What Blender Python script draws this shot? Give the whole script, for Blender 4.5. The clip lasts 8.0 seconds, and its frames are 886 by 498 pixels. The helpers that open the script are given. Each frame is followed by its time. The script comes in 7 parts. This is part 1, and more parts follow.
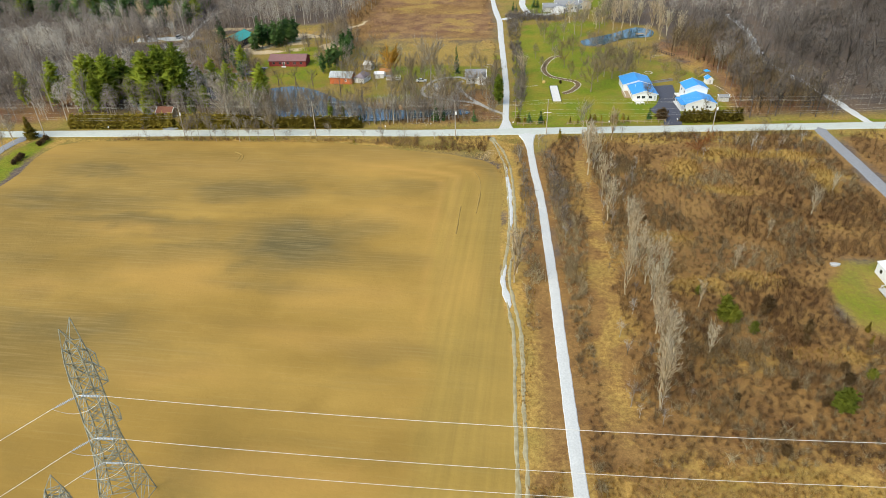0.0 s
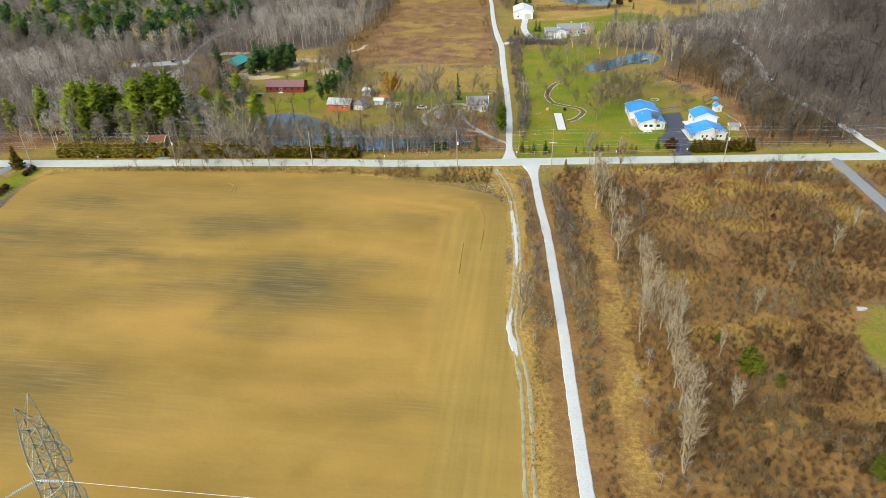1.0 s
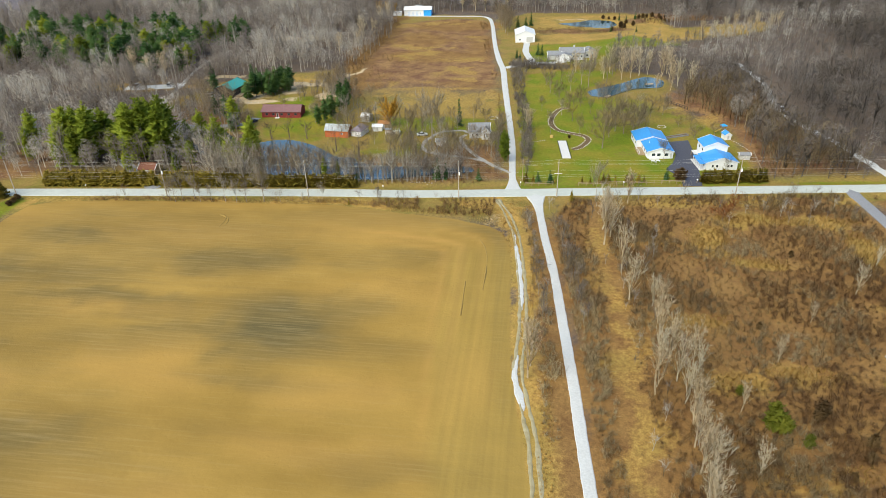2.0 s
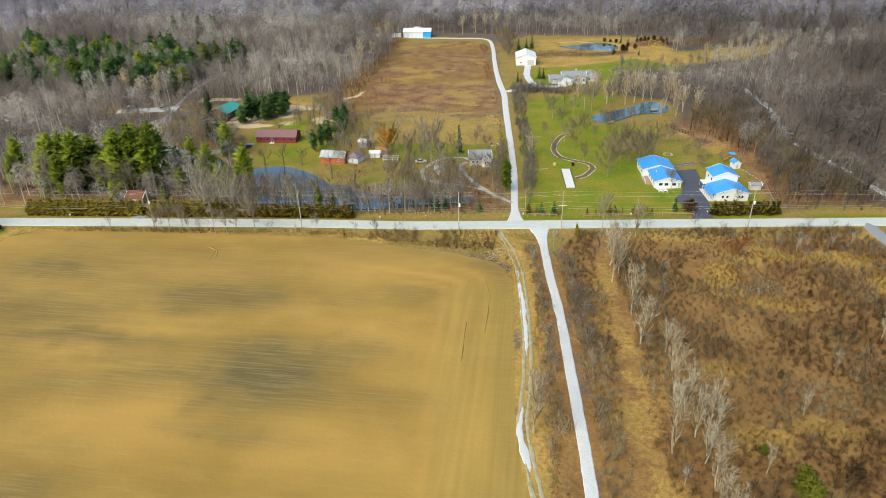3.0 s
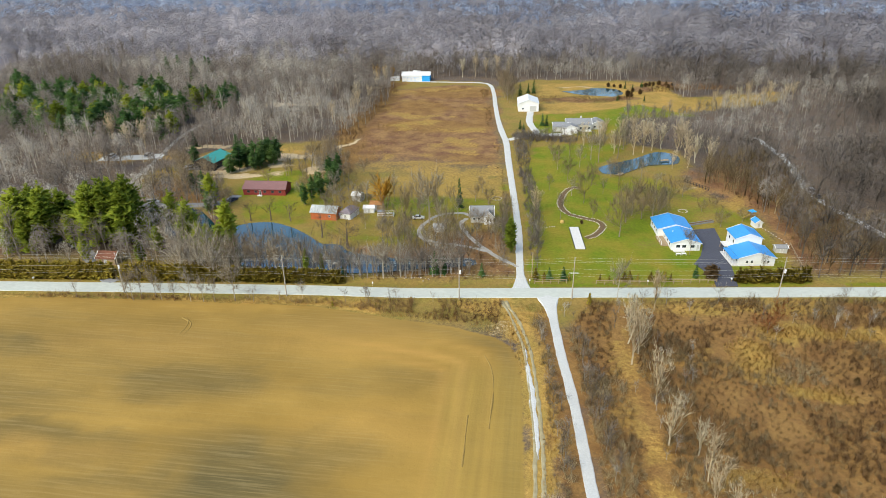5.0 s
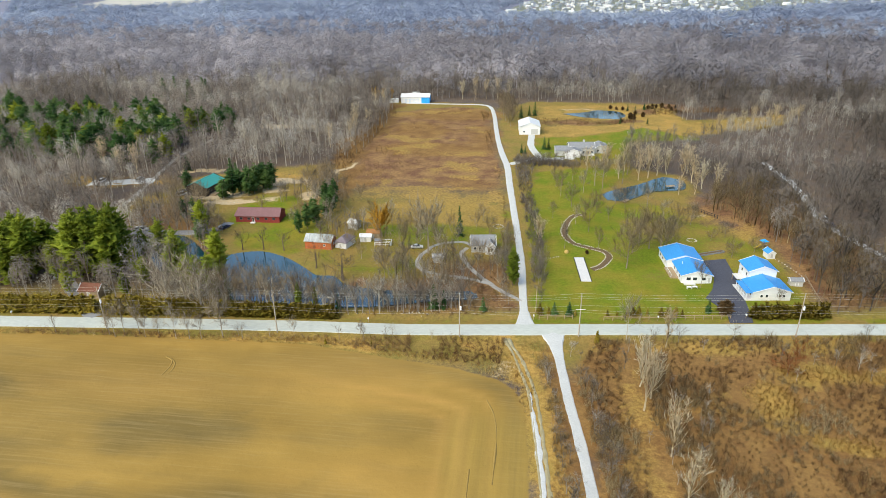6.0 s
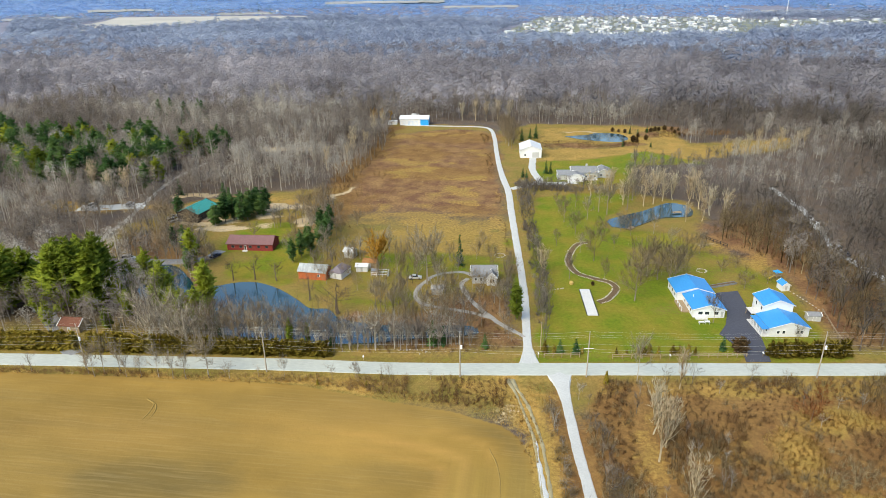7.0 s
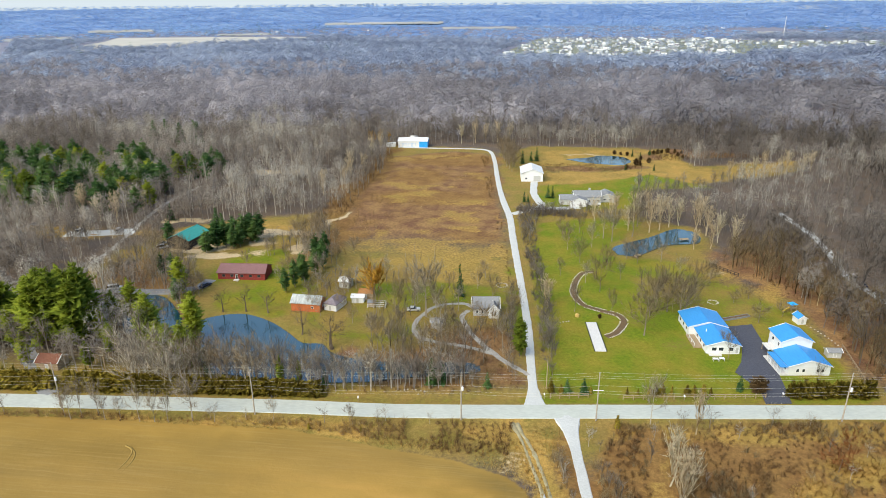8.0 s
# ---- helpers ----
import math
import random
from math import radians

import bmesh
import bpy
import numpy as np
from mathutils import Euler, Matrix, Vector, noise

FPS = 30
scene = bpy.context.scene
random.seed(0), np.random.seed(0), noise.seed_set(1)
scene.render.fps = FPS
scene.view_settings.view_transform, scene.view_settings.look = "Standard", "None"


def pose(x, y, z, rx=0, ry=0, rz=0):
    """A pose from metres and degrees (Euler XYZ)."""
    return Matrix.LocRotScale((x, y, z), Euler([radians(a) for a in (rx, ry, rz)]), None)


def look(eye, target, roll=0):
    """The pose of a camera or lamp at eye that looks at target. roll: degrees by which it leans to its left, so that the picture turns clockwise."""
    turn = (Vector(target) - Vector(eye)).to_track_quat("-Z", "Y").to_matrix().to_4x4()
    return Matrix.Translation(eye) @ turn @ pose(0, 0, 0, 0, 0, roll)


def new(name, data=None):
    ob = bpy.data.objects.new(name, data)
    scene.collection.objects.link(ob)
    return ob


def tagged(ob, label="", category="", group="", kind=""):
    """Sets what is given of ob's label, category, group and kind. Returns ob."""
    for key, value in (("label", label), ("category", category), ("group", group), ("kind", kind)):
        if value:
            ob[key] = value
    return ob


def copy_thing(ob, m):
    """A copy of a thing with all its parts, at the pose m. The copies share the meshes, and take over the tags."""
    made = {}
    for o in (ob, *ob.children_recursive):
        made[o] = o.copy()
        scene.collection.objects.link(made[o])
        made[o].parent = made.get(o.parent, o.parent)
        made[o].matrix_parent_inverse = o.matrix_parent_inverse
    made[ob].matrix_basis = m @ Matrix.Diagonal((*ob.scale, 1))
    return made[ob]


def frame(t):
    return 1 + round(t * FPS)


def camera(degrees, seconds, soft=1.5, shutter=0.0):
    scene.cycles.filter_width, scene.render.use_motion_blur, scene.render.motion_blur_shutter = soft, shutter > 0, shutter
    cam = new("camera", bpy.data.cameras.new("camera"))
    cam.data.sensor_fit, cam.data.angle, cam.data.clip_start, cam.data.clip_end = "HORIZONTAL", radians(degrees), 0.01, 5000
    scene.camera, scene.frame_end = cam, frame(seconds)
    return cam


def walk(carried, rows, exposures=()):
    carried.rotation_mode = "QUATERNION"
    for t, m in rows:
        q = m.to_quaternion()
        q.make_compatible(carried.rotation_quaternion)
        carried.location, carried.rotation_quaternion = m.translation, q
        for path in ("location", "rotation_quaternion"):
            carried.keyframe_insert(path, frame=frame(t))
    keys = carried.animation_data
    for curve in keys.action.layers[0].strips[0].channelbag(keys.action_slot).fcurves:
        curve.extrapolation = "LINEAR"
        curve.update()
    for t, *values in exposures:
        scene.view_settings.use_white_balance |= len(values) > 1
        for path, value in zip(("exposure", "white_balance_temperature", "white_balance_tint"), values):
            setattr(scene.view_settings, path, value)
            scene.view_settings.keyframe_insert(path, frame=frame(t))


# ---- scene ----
cam = camera(68.2, 8.0, soft=0.8)
PATH = [
    (0, (5.544, -229.919, 97.413), (5.285, -228.263, 96.322), -1.9),
    (0.5, (4.386, -224.265, 97.394), (4.126, -222.594, 96.326), -1.8),
    (1, (3.32, -218.72, 97.371), (3.06, -217.035, 96.325), -1.8),
    (1.5, (2.324, -213.181, 97.348), (2.063, -211.483, 96.325), -1.7),
    (3, (-0.422, -196.441, 97.305), (-0.681, -194.703, 96.35), -1.3),
    (3.5, (-1.254, -190.907, 97.316), (-1.514, -189.157, 96.385), -1.2),
    (4, (-2.032, -185.436, 97.328), (-2.291, -183.673, 96.42), -1.1),
    (4.5, (-2.804, -180.002, 97.336), (-3.063, -178.227, 96.452), -1.0),
    (6, (-5.094, -163.83, 97.362), (-5.354, -162.019, 96.552), -0.8),
    (6.5, (-5.901, -158.496, 97.373), (-6.16, -156.675, 96.588), -0.7),
    (7, (-6.732, -153.187, 97.37), (-6.991, -151.355, 96.612), -0.7),
    (7.5, (-7.611, -147.926, 97.344), (-7.87, -146.083, 96.611), -0.7),
    (8, (-8.544, -142.708, 97.309), (-8.801, -140.854, 96.604), -0.6),
]
walk(cam, [(t, look(eye, target, roll)) for t, eye, target, roll in PATH], [(0, 0.85, 6600, 10), (8, 0.85, 6600, 10)])

# ---- light and sky ----
world = bpy.data.worlds.new("sky")
scene.world = world
world.use_nodes = True
wn = world.node_tree
sky = wn.nodes.new("ShaderNodeTexSky")
sky.sky_type, sky.sun_disc = "NISHITA", False
sky.sun_elevation, sky.sun_rotation = radians(42), radians(215)
sky.air_density, sky.dust_density, sky.ozone_density = 1.3, 0.1, 2.0
wn.links.new(sky.outputs["Color"], wn.nodes["Background"].inputs["Color"])
wn.nodes["Background"].inputs["Strength"].default_value = 0.11
sun = new("sun", bpy.data.lights.new("sun", "SUN"))
sun.data.energy, sun.data.angle, sun.data.color = 2.6, radians(55), (1.0, 0.90, 0.70)
sun.matrix_world = look((0, 0, 0), (-math.sin(radians(215)), -math.cos(radians(215)), -math.tan(radians(42))))
sun.location = (0, -60, 160)
rng = np.random.default_rng(7)


# ---- materials ----
def shader(name, rough=0.85, metal=0.0, spec=0.3):
    m = bpy.data.materials.new(name)
    m.use_nodes = True
    b = m.node_tree.nodes["Principled BSDF"]
    b.inputs["Roughness"].default_value, b.inputs["Metallic"].default_value = rough, metal
    b.inputs["Specular IOR Level"].default_value = spec
    return m, m.node_tree, b


def node(nt, kind, **inputs):
    n = nt.nodes.new("ShaderNode" + kind)
    for k, v in inputs.items():
        n.inputs[k.replace("_", " ")].default_value = v
    return n


def coords(nt, scale=(1, 1, 1), kind="Object", turn=0.0):
    tc = nt.nodes.new("ShaderNodeTexCoord")
    mp = nt.nodes.new("ShaderNodeMapping")
    mp.inputs["Scale"].default_value = scale
    mp.inputs["Rotation"].default_value = (0, 0, radians(turn))
    nt.links.new(tc.outputs[kind], mp.inputs["Vector"])
    return mp.outputs["Vector"]


def noise_of(nt, scale, detail=4.0, rough=0.55, stretch=(1, 1, 1), turn=0.0):
    n = node(nt, "TexNoise", Scale=scale, Detail=detail, Roughness=rough)
    nt.links.new(coords(nt, stretch, "Object", turn), n.inputs["Vector"])
    return n.outputs["Fac"]


def ramp(nt, fac, stops):
    r = nt.nodes.new("ShaderNodeValToRGB")
    els = r.color_ramp.elements
    while len(els) < len(stops):
        els.new(0.5)
    for e, (p, c) in zip(els, stops):
        e.position, e.color = p, (*c, 1)
    nt.links.new(fac, r.inputs["Fac"])
    return r.outputs["Color"]


def mix(nt, fac, a, b, blend="MIX"):
    n = nt.nodes.new("ShaderNodeMix")
    n.data_type, n.blend_type = "RGBA", blend
    for sock, v in ((n.inputs[0], fac), (n.inputs[6], a), (n.inputs[7], b)):
        if isinstance(v, (int, float)):
            sock.default_value = v
        elif isinstance(v, tuple):
            sock.default_value = (*v, 1)
        else:
            nt.links.new(v, sock)
    return n.outputs[2]


def calc(nt, op, a, b, clamp=False):
    n = nt.nodes.new("ShaderNodeMath")
    n.operation, n.use_clamp = op, clamp
    for sock, v in zip(n.inputs, (a, b)):
        if isinstance(v, (int, float)):
            sock.default_value = v
        else:
            nt.links.new(v, sock)
    return n.outputs[0]


def bump(nt, b, height, strength, distance):
    n = node(nt, "Bump", Strength=strength, Distance=distance)
    nt.links.new(height, n.inputs["Height"])
    nt.links.new(n.outputs["Normal"], b.inputs["Normal"])


def attr(nt, name):
    n = nt.nodes.new("ShaderNodeAttribute")
    n.attribute_name = name
    return n.outputs["Fac"]


def surface(name, dark, light, scale=3.0, coarse=0.4, rough=0.85, metal=0.0, spec=0.3, relief=0.02, stretch=(1, 1, 1), rand=0.0):
    """A worn surface: fine grain between two tones, broad stains over it, and fine relief."""
    m, nt, b = shader(name, rough, metal, spec)
    fine = noise_of(nt, scale, 5, 0.6, stretch)
    broad = noise_of(nt, scale * 0.13, 3, 0.5)
    c = ramp(nt, fine, [(0.3, dark), (0.7, light)])
    c = mix(nt, calc(nt, "MULTIPLY", broad, coarse, True), c, tuple(0.55 * (p + q) / 2 for p, q in zip(dark, light)))
    if rand:
        oi = nt.nodes.new("ShaderNodeObjectInfo")
        hsv = nt.nodes.new("ShaderNodeHueSaturation")
        nt.links.new(c, hsv.inputs["Color"])
        nt.links.new(calc(nt, "ADD", calc(nt, "MULTIPLY", oi.outputs["Random"], rand), 1 - rand / 2), hsv.inputs["Value"])
        c = hsv.outputs["Color"]
    nt.links.new(c, b.inputs["Base Color"])
    bump(nt, b, fine, 0.5, relief)
    return m


def foliage(name, stops, rough=0.9, vary=0.5):
    """Bark, twigs, needles or leaves: the tint of each plant, and a small difference for each piece."""
    m, nt, b = shader(name, rough, 0, 0.15)
    geo = nt.nodes.new("ShaderNodeNewGeometry")
    t = calc(nt, "ADD", attr(nt, "tint"), calc(nt, "MULTIPLY", calc(nt, "SUBTRACT", geo.outputs["Random Per Island"], 0.5), vary), True)
    c = ramp(nt, t, stops)
    nt.links.new(c, b.inputs["Base Color"])
    # a translucent share is added to even the shading of faces turned either way
    thin = nt.nodes.new("ShaderNodeBsdfTranslucent")
    nt.links.new(c, thin.inputs["Color"])
    both = nt.nodes.new("ShaderNodeMixShader")
    both.inputs["Fac"].default_value = 0.42
    nt.links.new(b.outputs[0], both.inputs[1])
    nt.links.new(thin.outputs[0], both.inputs[2])
    nt.links.new(both.outputs[0], nt.nodes["Material Output"].inputs["Surface"])
    return m


M = {}
M["bark"] = foliage("bark", [(0.0, (0.112, 0.0867, 0.0606)), (0.35, (0.224, 0.179, 0.131)), (0.7, (0.359, 0.307, 0.235)), (1.0, (0.673, 0.613, 0.477))])
M["woods"] = foliage("bare_wood", [(0.0, (0.121, 0.103, 0.083)), (0.4, (0.231, 0.199, 0.165)), (0.75, (0.367, 0.324, 0.274)), (1.0, (0.601, 0.562, 0.475))], 0.9, 0.14)
# far trees: distance haze is painted into the twig colour as blue-violet
M["hazed_far_woods"] = foliage("hazed_far_wood", [(0.0, (0.188, 0.23, 0.313)), (0.5, (0.343, 0.406, 0.53)), (1.0, (0.563, 0.647, 0.75))], 0.9, 0.06)
# middle distance: bare wood made paler and cooler, a light haze in the colour
M["hazed_mid_woods"] = foliage("hazed_mid_wood", [(0.0, (0.154, 0.145, 0.151)), (0.35, (0.287, 0.273, 0.286)), (0.7, (0.435, 0.414, 0.433)), (1.0, (0.616, 0.582, 0.599))], 0.9, 0.08)
# towards the horizon: the strongest haze blue, also painted into the colour
M["hazed_vast_woods"] = foliage("hazed_vast_wood", [(0.0, (0.186, 0.326, 0.585)), (0.5, (0.262, 0.428, 0.727)), (1.0, (0.345, 0.521, 0.75))], 0.9, 0.15)
M["lot_twigs"] = foliage("lot_twigs", [(0.0, (0.151, 0.109, 0.0562)), (0.4, (0.272, 0.208, 0.109)), (0.75, (0.398, 0.313, 0.176)), (1.0, (0.582, 0.483, 0.281))])
M["lawn_twigs"] = foliage("lawn_tree_twigs", [(0.0, (0.18, 0.134, 0.081)), (0.5, (0.3, 0.233, 0.146)), (1.0, (0.45, 0.367, 0.243))])
M["brush"] = foliage("brush_twigs", [(0.0, (0.144, 0.08, 0.0402)), (0.4, (0.275, 0.17, 0.0746)), (0.7, (0.378, 0.261, 0.118)), (1.0, (0.57, 0.435, 0.215))])
M["straw"] = foliage("dry_grass_blades", [(0.0, (0.29, 0.17, 0.05)), (0.5, (0.47, 0.30, 0.09)), (1.0, (0.62, 0.45, 0.18))])
M["pine"] = foliage("pine_needles", [(0.0, (0.09, 0.135, 0.0199)), (0.5, (0.249, 0.32, 0.0372)), (1.0, (0.465, 0.518, 0.0683))])
M["spruce"] = foliage("spruce_needles", [(0.0, (0.033, 0.0858, 0.033)), (0.5, (0.0909, 0.187, 0.0561)), (1.0, (0.198, 0.305, 0.0909))])
M["hedge"] = foliage("hedge_leaves", [(0.0, (0.158, 0.123, 0.0202)), (0.5, (0.327, 0.254, 0.037)), (1.0, (0.554, 0.446, 0.0756))])
M["willow"] = foliage("willow_twigs", [(0.0, (0.393, 0.21, 0.0284)), (0.5, (0.554, 0.319, 0.0473)), (1.0, (0.716, 0.441, 0.0945))])
M["rust_twigs"] = foliage("rust_twigs", [(0.0, (0.22, 0.0825, 0.033)), (0.5, (0.352, 0.143, 0.0495)), (1.0, (0.484, 0.231, 0.088))])
M["birch"] = foliage("birch_twigs", [(0.0, (0.526, 0.425, 0.27)), (0.5, (0.71, 0.595, 0.398)), (1.0, (0.75, 0.75, 0.612))], 0.9, 0.3)
M["juniper"] = foliage("juniper_needles", [(0.0, (0.0851, 0.0567, 0.0265)), (0.5, (0.17, 0.11, 0.0491)), (1.0, (0.284, 0.198, 0.0851))])
M["young_pine"] = foliage("young_pine_needles", [(0.0, (0.10, 0.13, 0.018)), (0.5, (0.20, 0.23, 0.03)), (1.0, (0.33, 0.33, 0.05))])
M["asphalt"] = surface("pale_asphalt", (0.50, 0.53, 0.47), (0.61, 0.64, 0.57), 2.0, 0.35, 0.9, relief=0.01, stretch=(0.3, 1, 1))
M["gravel"] = surface("pale_gravel", (0.54, 0.55, 0.52), (0.70, 0.71, 0.68), 2.5, 0.35, 0.95, relief=0.04)
M["dull_gravel"] = surface("dull_gravel", (0.32, 0.30, 0.26), (0.56, 0.53, 0.47), 1.2, 0.6, 0.95, relief=0.04)
M["drive"] = surface("dark_asphalt", (0.06, 0.064, 0.085), (0.11, 0.115, 0.14), 2.0, 0.3, 0.8, relief=0.01)
M["greydrive"] = surface("grey_asphalt", (0.23, 0.235, 0.245), (0.34, 0.345, 0.35), 2.0, 0.3, 0.85, relief=0.01)
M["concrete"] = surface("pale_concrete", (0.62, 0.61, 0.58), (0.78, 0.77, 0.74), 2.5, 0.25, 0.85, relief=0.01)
M["steel"] = surface("galvanised_steel", (0.22, 0.22, 0.16), (0.46, 0.46, 0.36), 1.5, 0.5, 0.55, 0.2, 0.5, 0.005)


def ground_material():
    """One sheet of earth: leaf litter, with tilled soil, lawn, dry meadow, brush floor and bare dirt by their own
    outlines, and painted haze far off.
    """
    m, nt, b = shader("earth", 0.95, 0, 0.15)
    n1, n2, n3 = noise_of(nt, 0.9, 5, 0.65), noise_of(nt, 0.12, 4, 0.55), noise_of(nt, 0.03, 3, 0.5)

    def edge(name, soft=0.9, lo=0.35, hi=0.65):
        w = attr(nt, name)
        e = calc(nt, "ADD", w, calc(nt, "MULTIPLY", calc(nt, "SUBTRACT", n1, 0.5), soft))
        r = nt.nodes.new("ShaderNodeMapRange")
        r.interpolation_type = "SMOOTHSTEP"
        r.inputs["From Min"].default_value, r.inputs["From Max"].default_value = lo, hi
        nt.links.new(e, r.inputs["Value"])
        return r.outputs["Result"]

    n2s = ramp(nt, n2, [(0.38, (0, 0, 0)), (0.62, (1, 1, 1))])
    leaf = mix(nt, n2s, ramp(nt, n1, [(0.3, (0.085, 0.068, 0.056)), (0.7, (0.17, 0.138, 0.114))]), ramp(nt, n1, [(0.3, (0.105, 0.075, 0.052)), (0.7, (0.19, 0.142, 0.10))]))
    rust = mix(nt, n2s, ramp(nt, n1, [(0.3, (0.12, 0.06, 0.034)), (0.7, (0.24, 0.125, 0.062))]), ramp(nt, n1, [(0.3, (0.22, 0.125, 0.05)), (0.7, (0.37, 0.22, 0.09))]))
    rough = mix(nt, n2s, ramp(nt, n1, [(0.25, (0.17, 0.135, 0.028)), (0.75, (0.29, 0.23, 0.055))]), ramp(nt, n1, [(0.25, (0.21, 0.14, 0.036)), (0.75, (0.35, 0.24, 0.07))]))
    brush = mix(nt, n2s, ramp(nt, n1, [(0.3, (0.15, 0.078, 0.028)), (0.7, (0.265, 0.145, 0.05))]), ramp(nt, n1, [(0.3, (0.21, 0.118, 0.038)), (0.7, (0.35, 0.205, 0.068))]))
    straw = mix(nt, n2s, ramp(nt, n1, [(0.3, (0.33, 0.195, 0.048)), (0.7, (0.52, 0.33, 0.09))]), ramp(nt, n1, [(0.3, (0.25, 0.165, 0.038)), (0.7, (0.39, 0.27, 0.07))]))
    lawn = mix(nt, ramp(nt, calc(nt, "ADD", calc(nt, "MULTIPLY", n2, 0.5), calc(nt, "MULTIPLY", n3, 0.5)), [(0.4, (0, 0, 0)), (0.6, (1, 1, 1))]), ramp(nt, n1, [(0.25, (0.10, 0.145, 0.007)), (0.75, (0.19, 0.24, 0.016))]), ramp(nt, n1, [(0.25, (0.19, 0.165, 0.016)), (0.75, (0.285, 0.24, 0.033))]))
    dirt = mix(nt, n2, ramp(nt, n1, [(0.3, (0.36, 0.25, 0.12)), (0.7, (0.58, 0.44, 0.25))]), (0.62, 0.50, 0.32))
    # tilled soil: fine furrows, long streaks of stubble, and damp ground
    fur = noise_of(nt, 1.0, 3, 0.6, (0.06, 1.6, 1), -4)
    streak = noise_of(nt, 1.0, 4, 0.6, (0.02, 0.2, 1), -4)
    cloud = noise_of(nt, 1.0, 4, 0.55, (0.022, 0.05, 1), -4)
    soil = mix(nt, ramp(nt, cloud, [(0.36, (0, 0, 0)), (0.64, (1, 1, 1))]), (0.305, 0.188, 0.042), (0.41, 0.255, 0.06))
    soil = mix(nt, calc(nt, "MULTIPLY", calc(nt, "SUBTRACT", streak, 0.5), 1.3, True), soil, (0.225, 0.155, 0.05))
    soil = mix(nt, calc(nt, "MULTIPLY", calc(nt, "SUBTRACT", fur, 0.55), 1.2, True), soil, (0.44, 0.31, 0.11))
    soil = mix(nt, attr(nt, "warm"), soil, mix(nt, cloud, (0.52, 0.30, 0.085), (0.46, 0.27, 0.06)))
    damp = calc(nt, "MULTIPLY", attr(nt, "damp"), calc(nt, "ADD", calc(nt, "MULTIPLY", streak, 0.7), 0.5), True)
    soil = mix(nt, damp, soil, mix(nt, ramp(nt, fur, [(0.45, (0, 0, 0)), (0.66, (1, 1, 1))]), (0.125, 0.10, 0.04), (0.22, 0.17, 0.075)))
    along = noise_of(nt, 1.0, 4, 0.6, (0.45, 0.012, 1), 0)
    row = noise_of(nt, 1.0, 2, 0.5, (1.6, 0.03, 1), 0)
    head = mix(nt, ramp(nt, along, [(0.35, (0, 0, 0)), (0.65, (1, 1, 1))]), (0.275, 0.195, 0.05), (0.40, 0.275, 0.065))
    head = mix(nt, calc(nt, "MULTIPLY", calc(nt, "SUBTRACT", row, 0.52), 0.6, True), head, (0.22, 0.16, 0.05))
    soil = mix(nt, calc(nt, "MULTIPLY", attr(nt, "head"), 0.5), soil, head)
    c = mix(nt, edge("rust", 0.8, 0.15, 0.85), leaf, rust)
    # haze painted into the earth: grey-blue and paler with distance
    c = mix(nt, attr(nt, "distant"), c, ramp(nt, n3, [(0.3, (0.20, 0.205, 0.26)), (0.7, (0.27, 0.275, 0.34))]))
    c = mix(nt, edge("rough", 0.8, 0.15, 0.85), c, rough)
    c = mix(nt, edge("brush", 0.8, 0.15, 0.85), c, brush)
    c = mix(nt, edge("straw", 1.1, 0.1, 0.9), c, straw)
    c = mix(nt, edge("lawn", 0.9, 0.22, 0.78), c, lawn)
    c = mix(nt, edge("dirt"), c, dirt)
    grit = noise_of(nt, 3.2, 4, 0.7)
    c = mix(nt, 0.6, c, ramp(nt, grit, [(0.3, (0.28, 0.28, 0.28)), (0.7, (0.72, 0.72, 0.72))]), "OVERLAY")
    c = mix(nt, edge("field", 0.35), c, soil)
    nt.links.new(c, b.inputs["Base Color"])
    bump(nt, b, n1, 0.6, 0.15)
    return m


# ---- building helpers ----
def part(name, bm, material, parent=None, label=""):
    me = bpy.data.meshes.new(name)
    bm.to_mesh(me)
    bm.free()
    if material:
        me.materials.append(M[material] if isinstance(material, str) else material)
    ob = new(name, me)
    ob.parent = parent
    return tagged(ob, label)


def thing(name, at, turn, label, category, group=""):
    ob = new(name)
    ob.empty_display_size = 0.5
    ob.matrix_basis = pose(*at, 0, 0, turn)
    return tagged(ob, label, category, group)


def box(bm, x0, x1, y0, y1, z0, z1):
    v = [bm.verts.new(p) for p in ((x0, y0, z0), (x1, y0, z0), (x1, y1, z0), (x0, y1, z0), (x0, y0, z1), (x1, y0, z1), (x1, y1, z1), (x0, y1, z1))]
    for f in ((0, 3, 2, 1), (4, 5, 6, 7), (0, 1, 5, 4), (1, 2, 6, 5), (2, 3, 7, 6), (3, 0, 4, 7)):
        bm.faces.new([v[i] for i in f])
    return bm


def boxes(*rows):
    bm = bmesh.new()
    for r in rows:
        box(bm, *r)
    return bm


def beam(bm, a, b, r, sides=4, r2=None):
    a, b = Vector(a), Vector(b)
    d = (b - a).normalized()
    u = d.orthogonal().normalized()
    w = d.cross(u)
    r2 = r if r2 is None else r2
    rings = [[bm.verts.new(p + q * (u * math.cos(k * 2 * math.pi / sides) + w * math.sin(k * 2 * math.pi / sides))) for k in range(sides)] for p, q in ((a, r), (b, r2))]
    for k in range(sides):
        j = (k + 1) % sides
        bm.faces.new((rings[0][k], rings[0][j], rings[1][j], rings[1][k]))
    bm.faces.new(rings[1])
    bm.faces.new(rings[0][::-1])
    return bm


